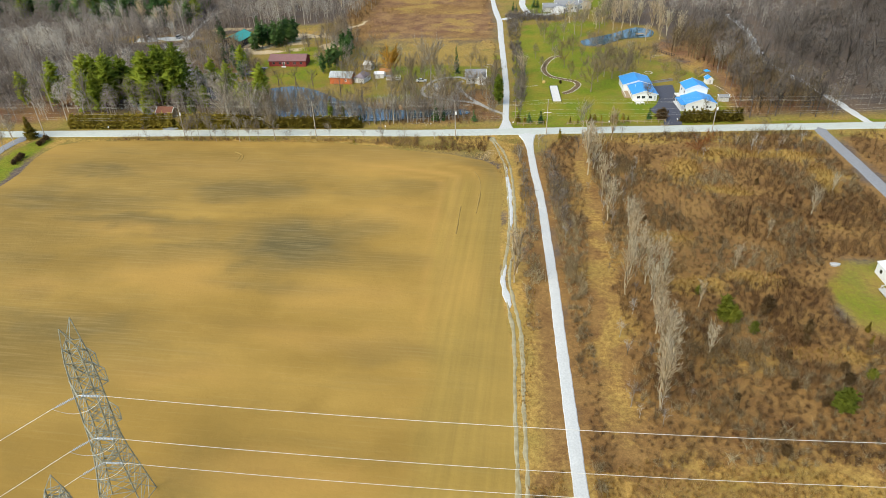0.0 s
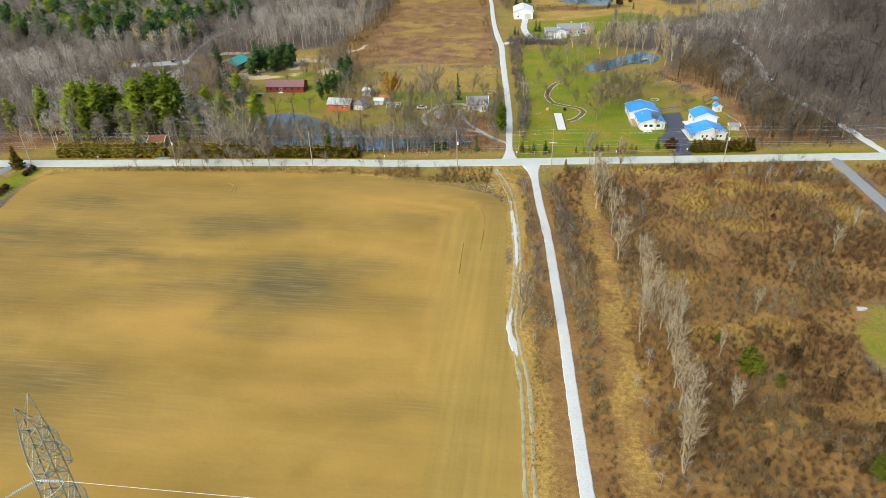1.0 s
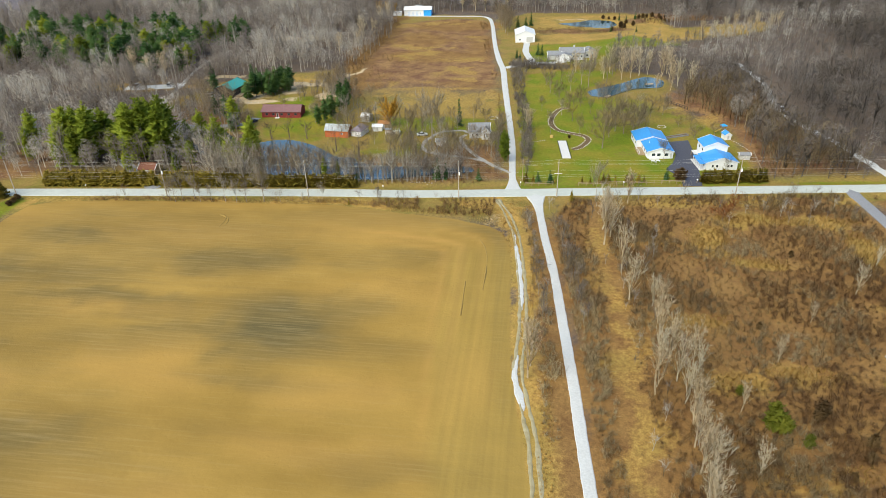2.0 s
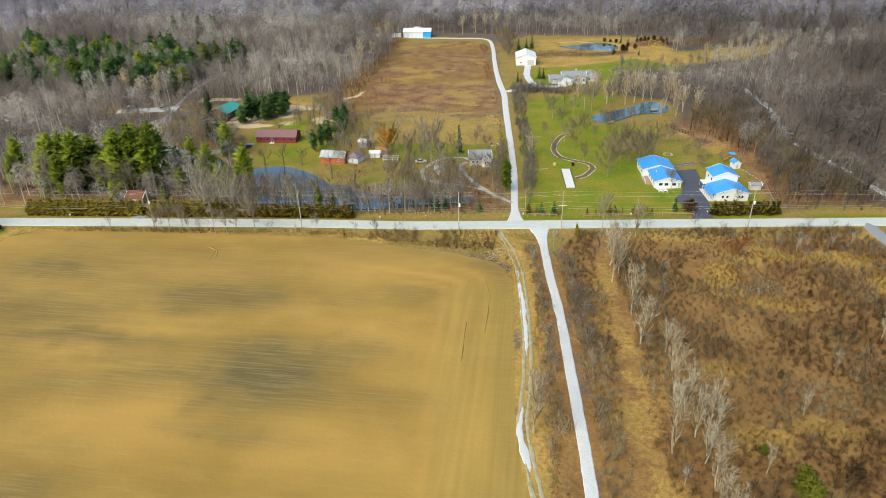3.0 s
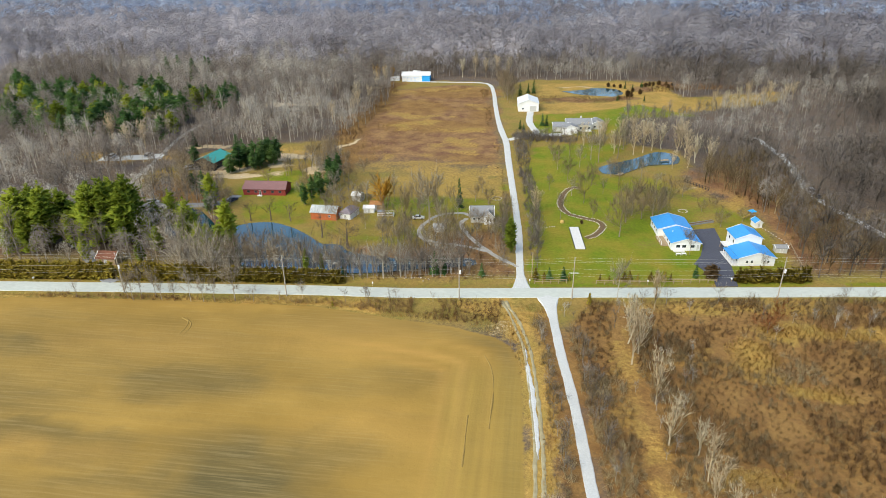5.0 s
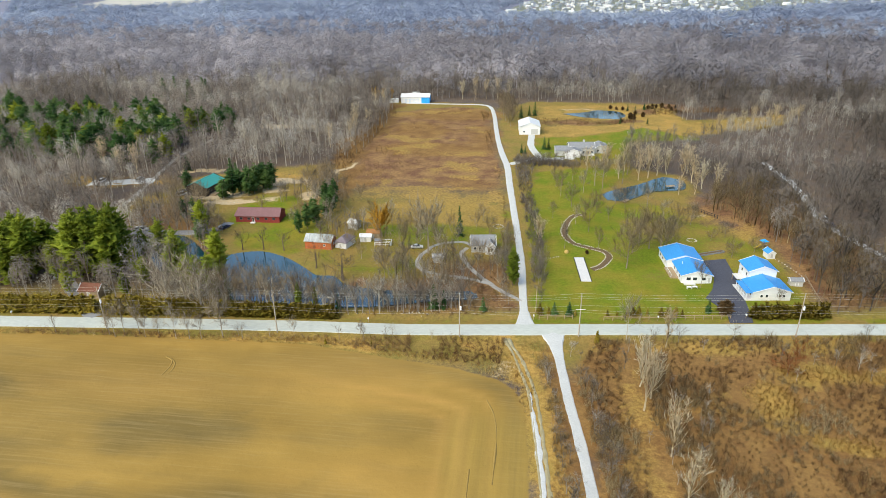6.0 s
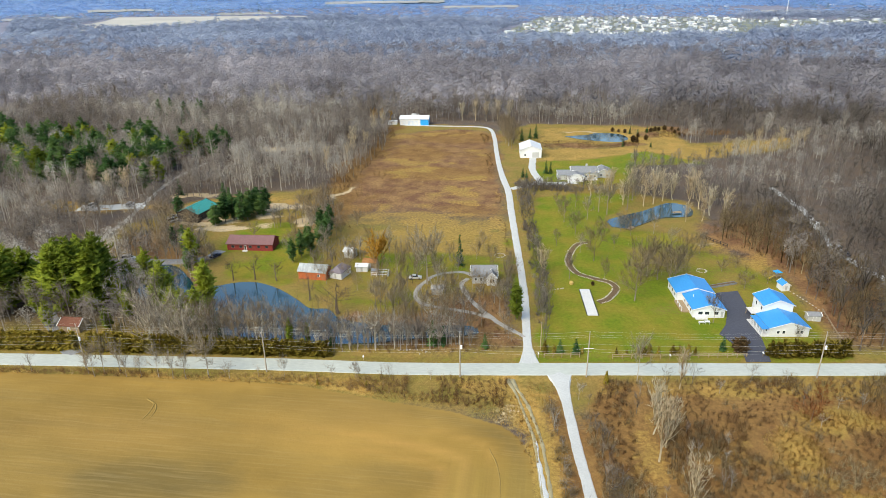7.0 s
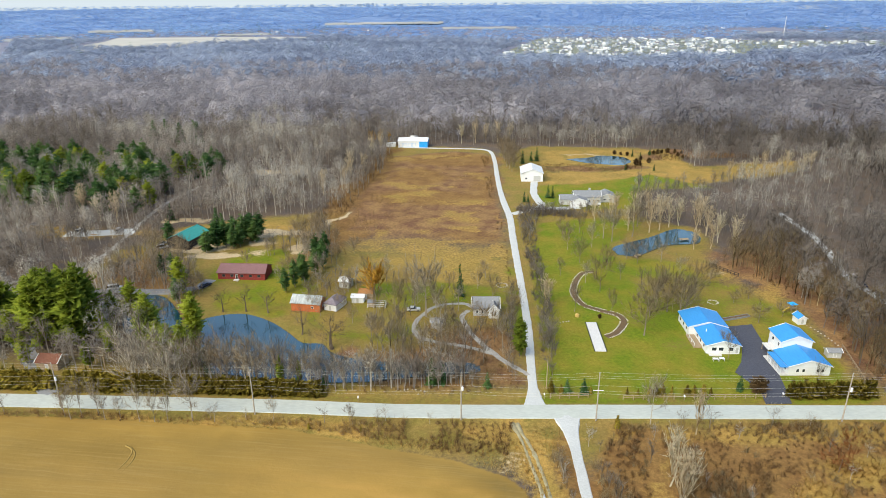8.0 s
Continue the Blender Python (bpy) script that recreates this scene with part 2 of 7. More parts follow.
def prism(outline, z0, z1):
    bm = bmesh.new()
    lo, hi = [bm.verts.new((x, y, z0)) for x, y in outline], [bm.verts.new((x, y, z1)) for x, y in outline]
    n = len(outline)
    bm.faces.new(hi)
    bm.faces.new(lo[::-1])
    for k in range(n):
        bm.faces.new((lo[k], lo[(k + 1) % n], hi[(k + 1) % n], hi[k]))
    bmesh.ops.recalc_face_normals(bm, faces=bm.faces)
    return bm


def smooth_line(pts, step=2.0):
    """A smooth line through points, sampled at even steps."""
    p = [Vector(q) for q in pts]
    p = [p[0] * 2 - p[1]] + p + [p[-1] * 2 - p[-2]]
    out = []
    for i in range(1, len(p) - 2):
        n = max(2, int((p[i + 1] - p[i]).length / step))
        for k in range(n):
            t = k / n
            out.append(0.5 * (2 * p[i] + (p[i + 1] - p[i - 1]) * t + (2 * p[i - 1] - 5 * p[i] + 4 * p[i + 1] - p[i + 2]) * t * t + (3 * p[i] - p[i - 1] - 3 * p[i + 1] + p[i + 2]) * t ** 3))
    out.append(p[-2])
    return out


def ribbon(pts, width, z=0.05, ragged=0.0, step=2.0, widths=None):
    """A road's bed along a line: cambered top and sloping edges."""
    line = smooth_line([(x, y) for x, y in pts], step)
    bm = bmesh.new()
    prev = None
    for i, p in enumerate(line):
        d = (line[min(i + 1, len(line) - 1)] - line[max(i - 1, 0)]).normalized()
        n = Vector((-d.y, d.x))
        w = width if widths is None else np.interp(i / (len(line) - 1), *zip(*widths))
        a = w / 2 + (noise.noise((p.x * 0.3, p.y * 0.3, 1)) + 0.6 * noise.noise((p.x * 0.9, p.y * 0.9, 4))) * ragged
        b = w / 2 + (noise.noise((p.x * 0.3, p.y * 0.3, 9)) + 0.6 * noise.noise((p.x * 0.9, p.y * 0.9, 7))) * ragged
        row = [bm.verts.new((p.x + n.x * s, p.y + n.y * s, h)) for s, h in ((a + 0.35, -0.2), (a, z), (0, z + 0.04), (-b, z), (-b - 0.35, -0.2))]
        if prev:
            for k in range(4):
                bm.faces.new((prev[k], row[k], row[k + 1], prev[k + 1]))
        prev = row
    bmesh.ops.recalc_face_normals(bm, faces=bm.faces)
    return bm


def crown_of_points(v):
    """Directions out of the middle of a crown, for the roundness of its shading."""
    h = max(v[:, 2].max(), 0.1)
    wide = max(np.abs(v[:, :2]).max(), 0.1)
    n = np.column_stack([0.55 * v[:, 0] / wide, 0.55 * v[:, 1] / wide, 0.9 * (v[:, 2] / h - 0.45) + 0.75])
    return n / np.maximum(np.linalg.norm(n, axis=1), 1e-6)[:, None]


def faced(v):
    """The same triangles, each wound to face out of its crown."""
    t = v.reshape(-1, 3, 3).copy()
    n = crown_of_points(v).reshape(-1, 3, 3).mean(1)
    flip = (np.cross(t[:, 1] - t[:, 0], t[:, 2] - t[:, 0]) * n).sum(1) < 0
    t[flip] = t[flip][:, ::-1]
    return t.reshape(-1, 3)


def np_mesh(name, verts, faces, material, tint=None, layers=None, crown=None):
    """A mesh from arrays of corners and triangles or quads, with values for each corner."""
    me = bpy.data.meshes.new(name)
    n, k = faces.shape
    me.vertices.add(len(verts))
    me.vertices.foreach_set("co", verts.astype(np.float32).ravel())
    me.loops.add(n * k)
    me.loops.foreach_set("vertex_index", faces.astype(np.int32).ravel())
    me.polygons.add(n)
    me.polygons.foreach_set("loop_start", np.arange(0, n * k, k, dtype=np.int32))
    for key, values in {**({"tint": tint} if tint is not None else {}), **(layers or {})}.items():
        a = me.attributes.new(key, "FLOAT", "POINT")
        a.data.foreach_set("value", np.asarray(values, dtype=np.float32))
    if tint is not None:
        a = me.attributes.new("custom_normal", "FLOAT_VECTOR", "POINT")
        a.data.foreach_set("vector", (crown_of_points(verts) if crown is None else crown).astype(np.float32).ravel())
    me.update(calc_edges=True)
    me.materials.append(M[material] if isinstance(material, str) else material)
    return me


def cells(x, y, size, seed=0):
    """Smooth random values from 0 to 1 over the plan."""
    u, v = np.asarray(x) / size + 1000.0, np.asarray(y) / size + 1000.0
    i, j = np.floor(u).astype(np.int64), np.floor(v).astype(np.int64)
    fu, fv = u - i, v - j
    fu, fv = fu * fu * (3 - 2 * fu), fv * fv * (3 - 2 * fv)

    def h(a, b):
        s = np.sin(a * 127.1 + b * 311.7 + seed * 74.7) * 43758.5453
        return s - np.floor(s)

    return (h(i, j) * (1 - fu) + h(i + 1, j) * fu) * (1 - fv) + (h(i, j + 1) * (1 - fu) + h(i + 1, j + 1) * fu) * fv


def inside(x, y, outline):
    """Signed distance to an outline in the plan, positive inside."""
    x, y = np.asarray(x, float), np.asarray(y, float)
    d, odd = np.full(x.shape, 1e9), np.zeros(x.shape, bool)
    for (ax, ay), (bx, by) in zip(outline, outline[1:] + outline[:1]):
        ex, ey = bx - ax, by - ay
        t = np.clip(((x - ax) * ex + (y - ay) * ey) / (ex * ex + ey * ey), 0, 1)
        d = np.minimum(d, np.hypot(x - ax - t * ex, y - ay - t * ey))
        if ey:
            odd ^= ((ay > y) != (by > y)) & (x < (y - ay) * ex / ey + ax)
    return np.where(odd, d, -d)


def near_line(x, y, pts):
    x, y = np.asarray(x, float), np.asarray(y, float)
    d = np.full(x.shape, 1e9)
    for (ax, ay), (bx, by) in zip(pts, pts[1:]):
        ex, ey = bx - ax, by - ay
        t = np.clip(((x - ax) * ex + (y - ay) * ey) / (ex * ex + ey * ey), 0, 1)
        d = np.minimum(d, np.hypot(x - ax - t * ex, y - ay - t * ey))
    return d


# ---- the plan ----
ROAD = [(-900, -76), (-400, -34), (-145.7, -11.8), (-107.5, -8.6), (-70, -5.6), (-40.5, -4.0), (-15, -1.3), (10.8, 1.8), (44.7, 5.7), (82, 10), (130, 15.6), (300, 36), (900, 110)]
LANE_N = [(-5.2, 2.5), (-5.5, 8), (-5.9, 13), (-6.5, 24.4), (-7.3, 42.8), (-9.4, 68), (-12.2, 98), (-15.3, 131), (-17.7, 159.3), (-21.5, 182.8), (-25.2, 209.8), (-28.6, 241.4), (-32.2, 278.7), (-36.7, 306), (-44.8, 314.3), (-64.9, 315.2), (-100, 315.5)]
LANE_S = [(2.6, -1), (4.2, -14), (5.9, -31.1), (8.4, -50.5), (10.4, -73.4), (12.2, -94.7), (13.4, -112.2), (14.7, -130.1), (15.7, -143.4), (16.8, -157.2), (18.5, -180), (24, -260), (34, -430)]
TRACK = [(-10.2, -5.5), (-8.6, -10), (-6.3, -16.3), (-2.5, -31.8), (-0.6, -51.3), (0.6, -68.1), (0.6, -82), (0.2, -93.4), (2.1, -104.9), (4.2, -117.1), (5.2, -134.4), (6.2, -148.6), (7, -162), (9, -200)]
EAST_DRIVE = [(108.5, 12.5), (109, 4), (110.6, -15), (112.2, -36), (113, -60), (112, -120)]
EAST_ROAD = [(129, 16), (127.3, 22), (124, 39.5), (120.6, 55.9), (114.5, 76), (111, 90), (110.5, 103.5), (112.5, 120), (115, 145), (112, 180)]
WEST_LANE = [(-189, -16), (-191, -30), (-189, -50), (-186, -90), (-186, -200)]
WOOD_LANE = [(-172, 40), (-181.7, 76.4), (-185.1, 98.5), (-190.5, 124.3), (-196.9, 155), (-198, 176), (-196, 200)]
LOOP_A = [(-6.5, 17), (-13.7, 23.6), (-18.5, 29.6), (-23, 36.2), (-26.7, 43.3), (-29.3, 51.1), (-27.5, 56)]
LOOP_B = [(-17, 27.5), (-26, 31.2), (-34, 32.7), (-40.5, 35.2), (-43.8, 41.3), (-42.9, 49.5), (-38.6, 58.2), (-30, 61.1), (-26, 58)]
FIELD = [(9, -430), (7, -200), (6, -158.5), (4.4, -134.5), (2.2, -117.3), (0.2, -105.1), (-1.6, -88.4), (-2.6, -68.4), (-4.2, -38), (-6.6, -30), (-12, -25.2), (-22.9, -21.6), (-43.8, -18.2), (-66, -14.6), (-87.2, -15.6), (-131.8, -17), (-160, -19), (-172, -25), (-173, -36), (-170, -50), (-170, -430)]
LAWN_W = [(-182, -19), (-176, -22), (-175, -40), (-172, -52), (-172, -130), (-183, -130), (-185, -60), (-187, -30)]
LAWN_E = [(-2.6, 7), (-4.5, 53.8), (-6, 117), (-3.5, 150), (14, 160), (30, 162), (42, 158), (40, 148), (26, 128), (26, 113), (40, 112), (60.8, 106), (76, 83), (84.5, 64), (83.3, 35), (82, 15.5), (40, 9.5)]
LAWN_RED = [(-128, 76), (-130, 92), (-131, 104), (-112, 106), (-104, 98), (-99, 86), (-84, 70), (-84, 46), (-92, 42), (-101, 46), (-112, 46), (-119, 56)]
LAWN_MID = [(-84, 44), (-82, 60), (-60, 75), (-18, 80), (-12, 96), (-17, 98), (-8, 60), (-9, 38), (-30, 45), (-50, 30), (-70, 30)]
LAWN_RANCH = [(-5, 196), (0, 176), (46, 180), (52, 215), (92, 226), (60, 250), (20, 225), (-4, 222)]
MEADOW = [(-85, 78), (-97, 138), (-99, 209), (-103, 283), (-60, 306), (-40, 300), (-36, 285), (-29, 215), (-20, 146), (-14, 97), (-14, 78), (-40, 74)]
STRAW_E = [(-3.5, 222), (-3.2, 311), (46, 321), (86, 324), (91, 268), (163, 298), (150, 270), (95, 236), (79, 228), (42, 232), (10, 222)]
LAWN_R = [(84, -77), (120, -72), (120, -112), (84, -109), (79, -106), (77, -99), (78.5, -89)]
SE_BRUSH = [(14, -3), (105, 8), (111, -40), (111, -75), (84, -78), (78, -90), (77, -102), (84, -109), (112, -113), (118, -430), (26, -430), (12, -80), (7, -20)]
POND_W = [(-112, 41), (-108, 43.5), (-100.7, 44.6), (-91, 40.3), (-82.4, 33.5), (-76.2, 28), (-70, 28), (-64.5, 22.5), (-52, 20), (-38.9, 21), (-24, 22.1), (-21.8, 17.7), (-37.9, 13.5), (-50, 9.6), (-62.5, 7.5), (-79, 7.6), (-93, 8.5), (-103, 10), (-116, 22), (-117, 36)]
POND_NW = [(-149, 50), (-143.8, 55.3), (-137, 54.8), (-128, 46.5), (-121, 37.5), (-119, 27), (-128, 24), (-138, 32)]
POND_E = [(28.5, 116), (36, 115.2), (50, 129), (63.6, 133), (65.5, 145.6), (57.4, 150.6), (44, 137.8), (28, 124.5)]
POND_N = [(14.6, 290), (27.4, 280.5), (48, 276), (55, 286.5), (51, 299.5), (37, 302), (30, 296)]
PONDS = [POND_W, POND_NW, POND_E, POND_N]
CLEAR_W = [(-187, 62), (-150, 58), (-125, 48), (-118, 20), (-100, 4), (-5, 5), (-9, 60), (-17, 150), (-27, 215), (-34, 300), (-44, 320), (-108, 322), (-104, 283), (-99, 212), (-97, 165), (-128, 150), (-168, 132), (-176, 108)]
CLEAR_E = [(-10, 5), (84, 10), (86, 40), (86, 65), (78, 86), (62, 106), (70, 140), (64, 155), (45, 160), (47, 215), (80, 225), (150, 268), (165, 299), (91, 274), (88, 328), (-8, 328), (-30, 300), (-20, 150)]
FAR_FIELD = [(-1130, 1296), (-1250, 1700), (-1345, 1913), (-980, 1957), (-718, 1936), (-633, 1682), (-821, 1448), (-914, 1330)]
TOWN = [(-95, 1100), (100, 1085), (353, 1094), (400, 1226), (672, 1298), (811, 1600), (528, 1668), (480, 1760), (0, 1800)]
COURT_E = [(55.1, 53.5), (63.3, 56.0), (63.0, 39.2), (61.0, 17.7), (60.2, 11.2), (53.6, 10.3), (54.2, 16.9), (50.1, 25.4), (53.4, 31.4), (56.0, 40)]
# far farm fields: bearings in degrees and distances
FARMS = [(7.8, 17.5, 3170, 3330), (1.8, 7.9, 2690, 2880), (30.5, 35.0, 2940, 3100), (36.0, 40.5, 2450, 2640), (21.6, 26.0, 2420, 2560), (-20.2, -16.6, 2270, 2430), (-24.9, -22.6, 2230, 2400)]


def far_height(d):
    """Height of the far country, raised so that it fills the camera's view up to the horizon."""
    return 80 * np.clip((d - 2800) / 1900, 0, 1.2) ** 1.5


def on_farm(x, y):
    d, a = np.hypot(x, y + 150), np.degrees(np.arctan2(-x, y + 150))
    k = np.zeros(x.shape, bool)
    for a0, a1, d0, d1 in FARMS:
        k |= (a > a0) & (a < a1) & (d > d0 - 130) & (d < d1)
    return k
EAST_FARM = [(470, 760), (520, 850), (700, 850), (700, 730)]


def keep_out(x, y):
    """How far a point lies from road beds, lanes and water."""
    d = near_line(x, y, ROAD) - 4.5
    for line, half in ((LANE_N, 3), (LANE_S, 2.4), (EAST_DRIVE, 4), (EAST_ROAD, 4.6), (WEST_LANE, 3), (WOOD_LANE, 3.4), (LOOP_A, 1.8), (LOOP_B, 1.8)):
        d = np.minimum(d, near_line(x, y, line) - half)
    for p in PONDS:
        d = np.minimum(d, -inside(x, y, p) - 0.3)
    return d


# ---- the ground ----
def axis(lo, hi, step, far):
    mid = np.arange(lo, hi + step / 2, step)
    grow = step * np.cumsum(1.17 ** np.arange(1, 60))
    grow = grow[grow < far]
    return np.concatenate([(lo - grow)[::-1], mid, hi + grow])


def ground():
    gx, gy = axis(-232, 232, 1.75, 6500), axis(-178, 342, 1.75, 6500)
    x, y = [a.ravel() for a in np.meshgrid(gx, gy)]
    wob = (cells(x, y, 9, 1) - 0.5) * 5 + (cells(x, y, 3, 2) - 0.5) * 2.5

    def weight(outlines, soft, shake=1.0):
        w = np.zeros(x.shape)
        for o in outlines:
            w = np.maximum(w, np.clip(0.5 + (inside(x, y, o) + wob * shake) / soft, 0, 1))
        return w

    def blob(rows):
        w = np.zeros(x.shape)
        for cx, cy, rx, ry, s in rows:
            q = np.hypot((x - cx + wob * 2) / rx, (y - cy + wob) / ry)
            t = np.clip((1.4 - q) / 1.1, 0, 1)
            w = np.maximum(w, s * t * t * (3 - 2 * t))
        return w

    field = weight([FIELD], 2.5, 0.12)
    lawn = weight([LAWN_W, LAWN_E, LAWN_RED, LAWN_MID, LAWN_RANCH, LAWN_R], 6, 0.8)
    lawn = np.maximum(lawn, np.clip(1.2 - np.abs(near_line(x, y, ROAD[1:-1]) - 5) / 2.2, 0, 0.75) * (y > 0.105 * x) * (cells(x, y, 14, 5) > 0.25) * np.where(x < -8, 0.5, 1))
    band = cells(x, y * 2.6, 34, 14) * 0.6 + cells(x, y * 1.8, 11, 15) * 0.4
    south = np.clip((150 - y) / 60, 0, 1)
    meadow = weight([MEADOW], 8, 1.0)
    straw = np.maximum(weight([STRAW_E], 8, 1.0) * np.clip(0.35 + band, 0, 1), meadow * np.clip((band - 0.46 + 0.35 * south) * 3.6, 0, 0.6 - 0.05 * south))
    straw = np.maximum(straw, np.clip(1.3 - np.abs(near_line(x, y, ROAD[1:-1]) - 9) / 5, 0, 1) * (cells(x, y, 8, 6) > 0.3) * (inside(x, y, FIELD) < 0) * (y < near_line(x, y, ROAD) * 0 + 0.105 * x + 2))
    straw = np.maximum(straw, np.clip(1.2 - near_line(x, y, TRACK) / 6, 0, 1))
    straw = np.maximum(straw, blob([(53, -26, 9, 9, 1), (73, -14, 18, 5, 1), (66, -41, 9, 4, 1), (91, -14, 14, 5, 1), (60, -34, 12, 4, .7), (47, -92, 12, 6, .6), (44, -70, 10, 5, .55), (62, -88, 12, 5, .5), (70, -116, 14, 5, .6), (52, -120, 9, 5, .5), (84, -60, 10, 4, .5), (40, -30, 8, 6, .4), (97, -30, 6, 14, .8), (70, -158, 66, 15, 1), (22, -30, 5, 26, .55), (24, -72, 5, 36, .6), (24.5, -118, 5.5, 32, .6), (-130, 130, 30, 12, 1), (-165, 122, 10, 12, .9), (60, 100, 12, 10, .8), (75, 75, 6, 16, .7), (-215, 118, 40, 10, .8)]))
    brush = weight([SE_BRUSH, [(-1, -11), (3, -9), (9, -45), (14, -80), (20, -180), (32, -430), (10, -430), (4, -100), (1, -50)], [(114, 4), (165, 12), (160, -90), (116, -90)]], 6, 1)
    brush = np.maximum(brush, blob([(-106, 220, 13, 100, .9), (-108, 300, 10, 20, .9), (-60, 190, 40, 16, 1), (-75, 235, 22, 25, 1), (-60, 280, 40, 22, 1), (-92, 130, 10, 30, .9), (-35, 130, 22, 12, .6), (-35, 220, 14, 40, .7)]))
    straw = np.clip(straw - 1.3 * blob([(22, 262, 26, 7, .9), (50, 268, 13, 5, .9), (72, 300, 8, 12, .8), (90, 318, 14, 8, .9), (-62, 172, 34, 5, .9), (-75, 235, 22, 16, .9), (-50, 268, 40, 14, .9), (-88, 120, 8, 26, .8), (-40, 205, 26, 6, .7), (-26, 160, 5, 40, .6)]) - 0.4 * (cells(x, y, 7, 12) > 0.72), 0, 1)
    dirt = blob([(-120, 128, 26, 4, .9), (-100, 150, 4, 12, .8), (-148, 104, 14, 8, .9), (-138, 95, 11, 4, .9), (-128, 122, 12, 5, .8), (-124, 113, 8, 5, .75), (-105, 107, 5, 8, .9), (-173, 139, 14, 6, .8), (-158, 120, 16, 6, .9), (-66, 62, 5, 4, .8), (-152, 236, 9, 7, .9), (-10, -20, 7, 6, .45), (62, 98, 7, 3, .5), (-171, 236, 12, 9, .9), (-120, 100, 7, 5, .6), (30, 304, 22, 3, .6), (130, 288, 24, 3, .5)])
    damp = blob([(-60, -83, 22, 14, 1.0), (-49, -76, 15, 10, .6), (-85, -53, 23, 9, .75), (-141, -43, 25, 8, .7), (-151, -64, 20, 12, .7), (-128, -62, 26, 12, .6), (-100, -92, 26, 6, .45), (-114, -75, 30, 5, .7), (-84, -88, 22, 4, .6), (-105, -123, 26, 7, .75), (-121, -113, 11, 4, .45), (-93, -80, 15, 5, .45), (-36, -88, 20, 6, .35), (-84, -134, 24, 4, .4), (-22, -124, 20, 4, .35), (-5, -127, 8, 22, .25), (-132, -96, 15, 5, .55), (-139, -26, 16, 5, .35), (-59, -102, 20, 4, .4), (-39, -49, 18, 6, .3), (-150, -95, 46, 60, .36), (-115, -130, 46, 20, .5), (-120, -45, 66, 24, .4), (-60, -24, 40, 8, .3)])
    within = inside(x, y, FIELD)
    corner = np.clip((x + 75) / 25, 0, 1) * np.clip((y + 125) / 20, 0, 1)
    damp = np.maximum(damp, 0.45 * corner * np.exp(-((within - 2.5) / 2.5) ** 2))
    warm = blob([(-87, -102, 21, 10, .5), (-123, -110, 11, 5, .5), (-11, -98, 9, 13, .7), (-38, -104, 16, 7, .4), (-41, -122, 21, 5, .35), (-70, -136, 18, 4, .4), (-38, -159, 22, 5, .5), (-103, -38, 28, 7, .35), (-49, -31, 28, 11, .3), (-34, -65, 19, 9, .3), (-109, -80, 22, 4, .4), (-168, -31, 18, 5, .3)])
    for off, wide, s in ((14.5, 1.6, .75), (19, 1.2, .5), (8, 1.0, .4)):
        warm = np.maximum(warm, s * corner * np.exp(-((within - off) / wide) ** 2))
    head = np.clip((23 + wob - near_line(x, y, TRACK)) / 5, 0, 1) * np.clip((-34 - y) / 10, 0, 1)
    lawn -= 0.5 * (x > 70) * (y < -60) * (0.5 + cells(x, y, 9, 17))
    rough = weight([CLEAR_W, CLEAR_E, LAWN_R], 8, 1.2)
    rough = np.maximum(rough, np.clip(1.4 - near_line(x, y, ROAD[1:-1]) / np.where(x < 12, 24, 14), 0, 1))
    rust = np.maximum(weight([[(84, 18), (84, 68), (76, 88), (60, 104), (76, 120), (100, 140), (108, 100), (122, 30)]], 14, 2), blob([(-35, 20, 30, 16, 1), (-60, 12, 12, 6, 1), (-150, 66, 20, 10, 1), (-128, 62, 12, 8, .9), (-150, 98, 16, 12, .9), (-108, 100, 8, 10, .7), (-92, 84, 6, 14, .7), (-112, 130, 14, 10, .6), (-195, -2, 16, 10, 1), (-190, 30, 20, 30, .5), (22, 262, 26, 9, 1), (50, 268, 14, 6, .9), (84, 316, 14, 12, 1), (110, 312, 26, 12, 1), (72, 300, 8, 14, .9)]))
    lawn -= 0.55 * blob([(48, 80, 26, 22, 1), (66, 66, 14, 26, 1), (76, 84, 14, 20, 1.4), (66, 100, 14, 12, 1.6), (80, 50, 7, 24, 1.2), (36, 116, 10, 10, 1), (42, 40, 12, 8, .8), (16, 112, 8, 16, .7), (-60, 46, 24, 18, 1.4), (-30, 50, 24, 20, 1.4), (-90, 52, 16, 7, 1.0), (-20, 70, 14, 18, 1.2), (-116, 66, 8, 12, 1.0), (70, 24, 10, 6, .9), (20, 12, 40, 3, .7), (30, 56, 10, 8, .6)]) * (0.4 + cells(x, y, 8, 16))
    rust = np.maximum(rust, 0.8 * blob([(78, 84, 10, 20, 1), (68, 102, 14, 10, 1), (82, 50, 5, 26, 1), (64, 118, 8, 10, .8), (30, 150, 16, 6, .7)]))
    rust = np.maximum(rust, meadow * (1 - south))
    for p in PONDS:
        rust = np.maximum(rust, np.clip(1.1 - np.abs(inside(x, y, p) + 1.2) / 1.6, 0, 1))
    rough *= 1 - np.clip(meadow * (1 - south) * 1.2, 0, 1)
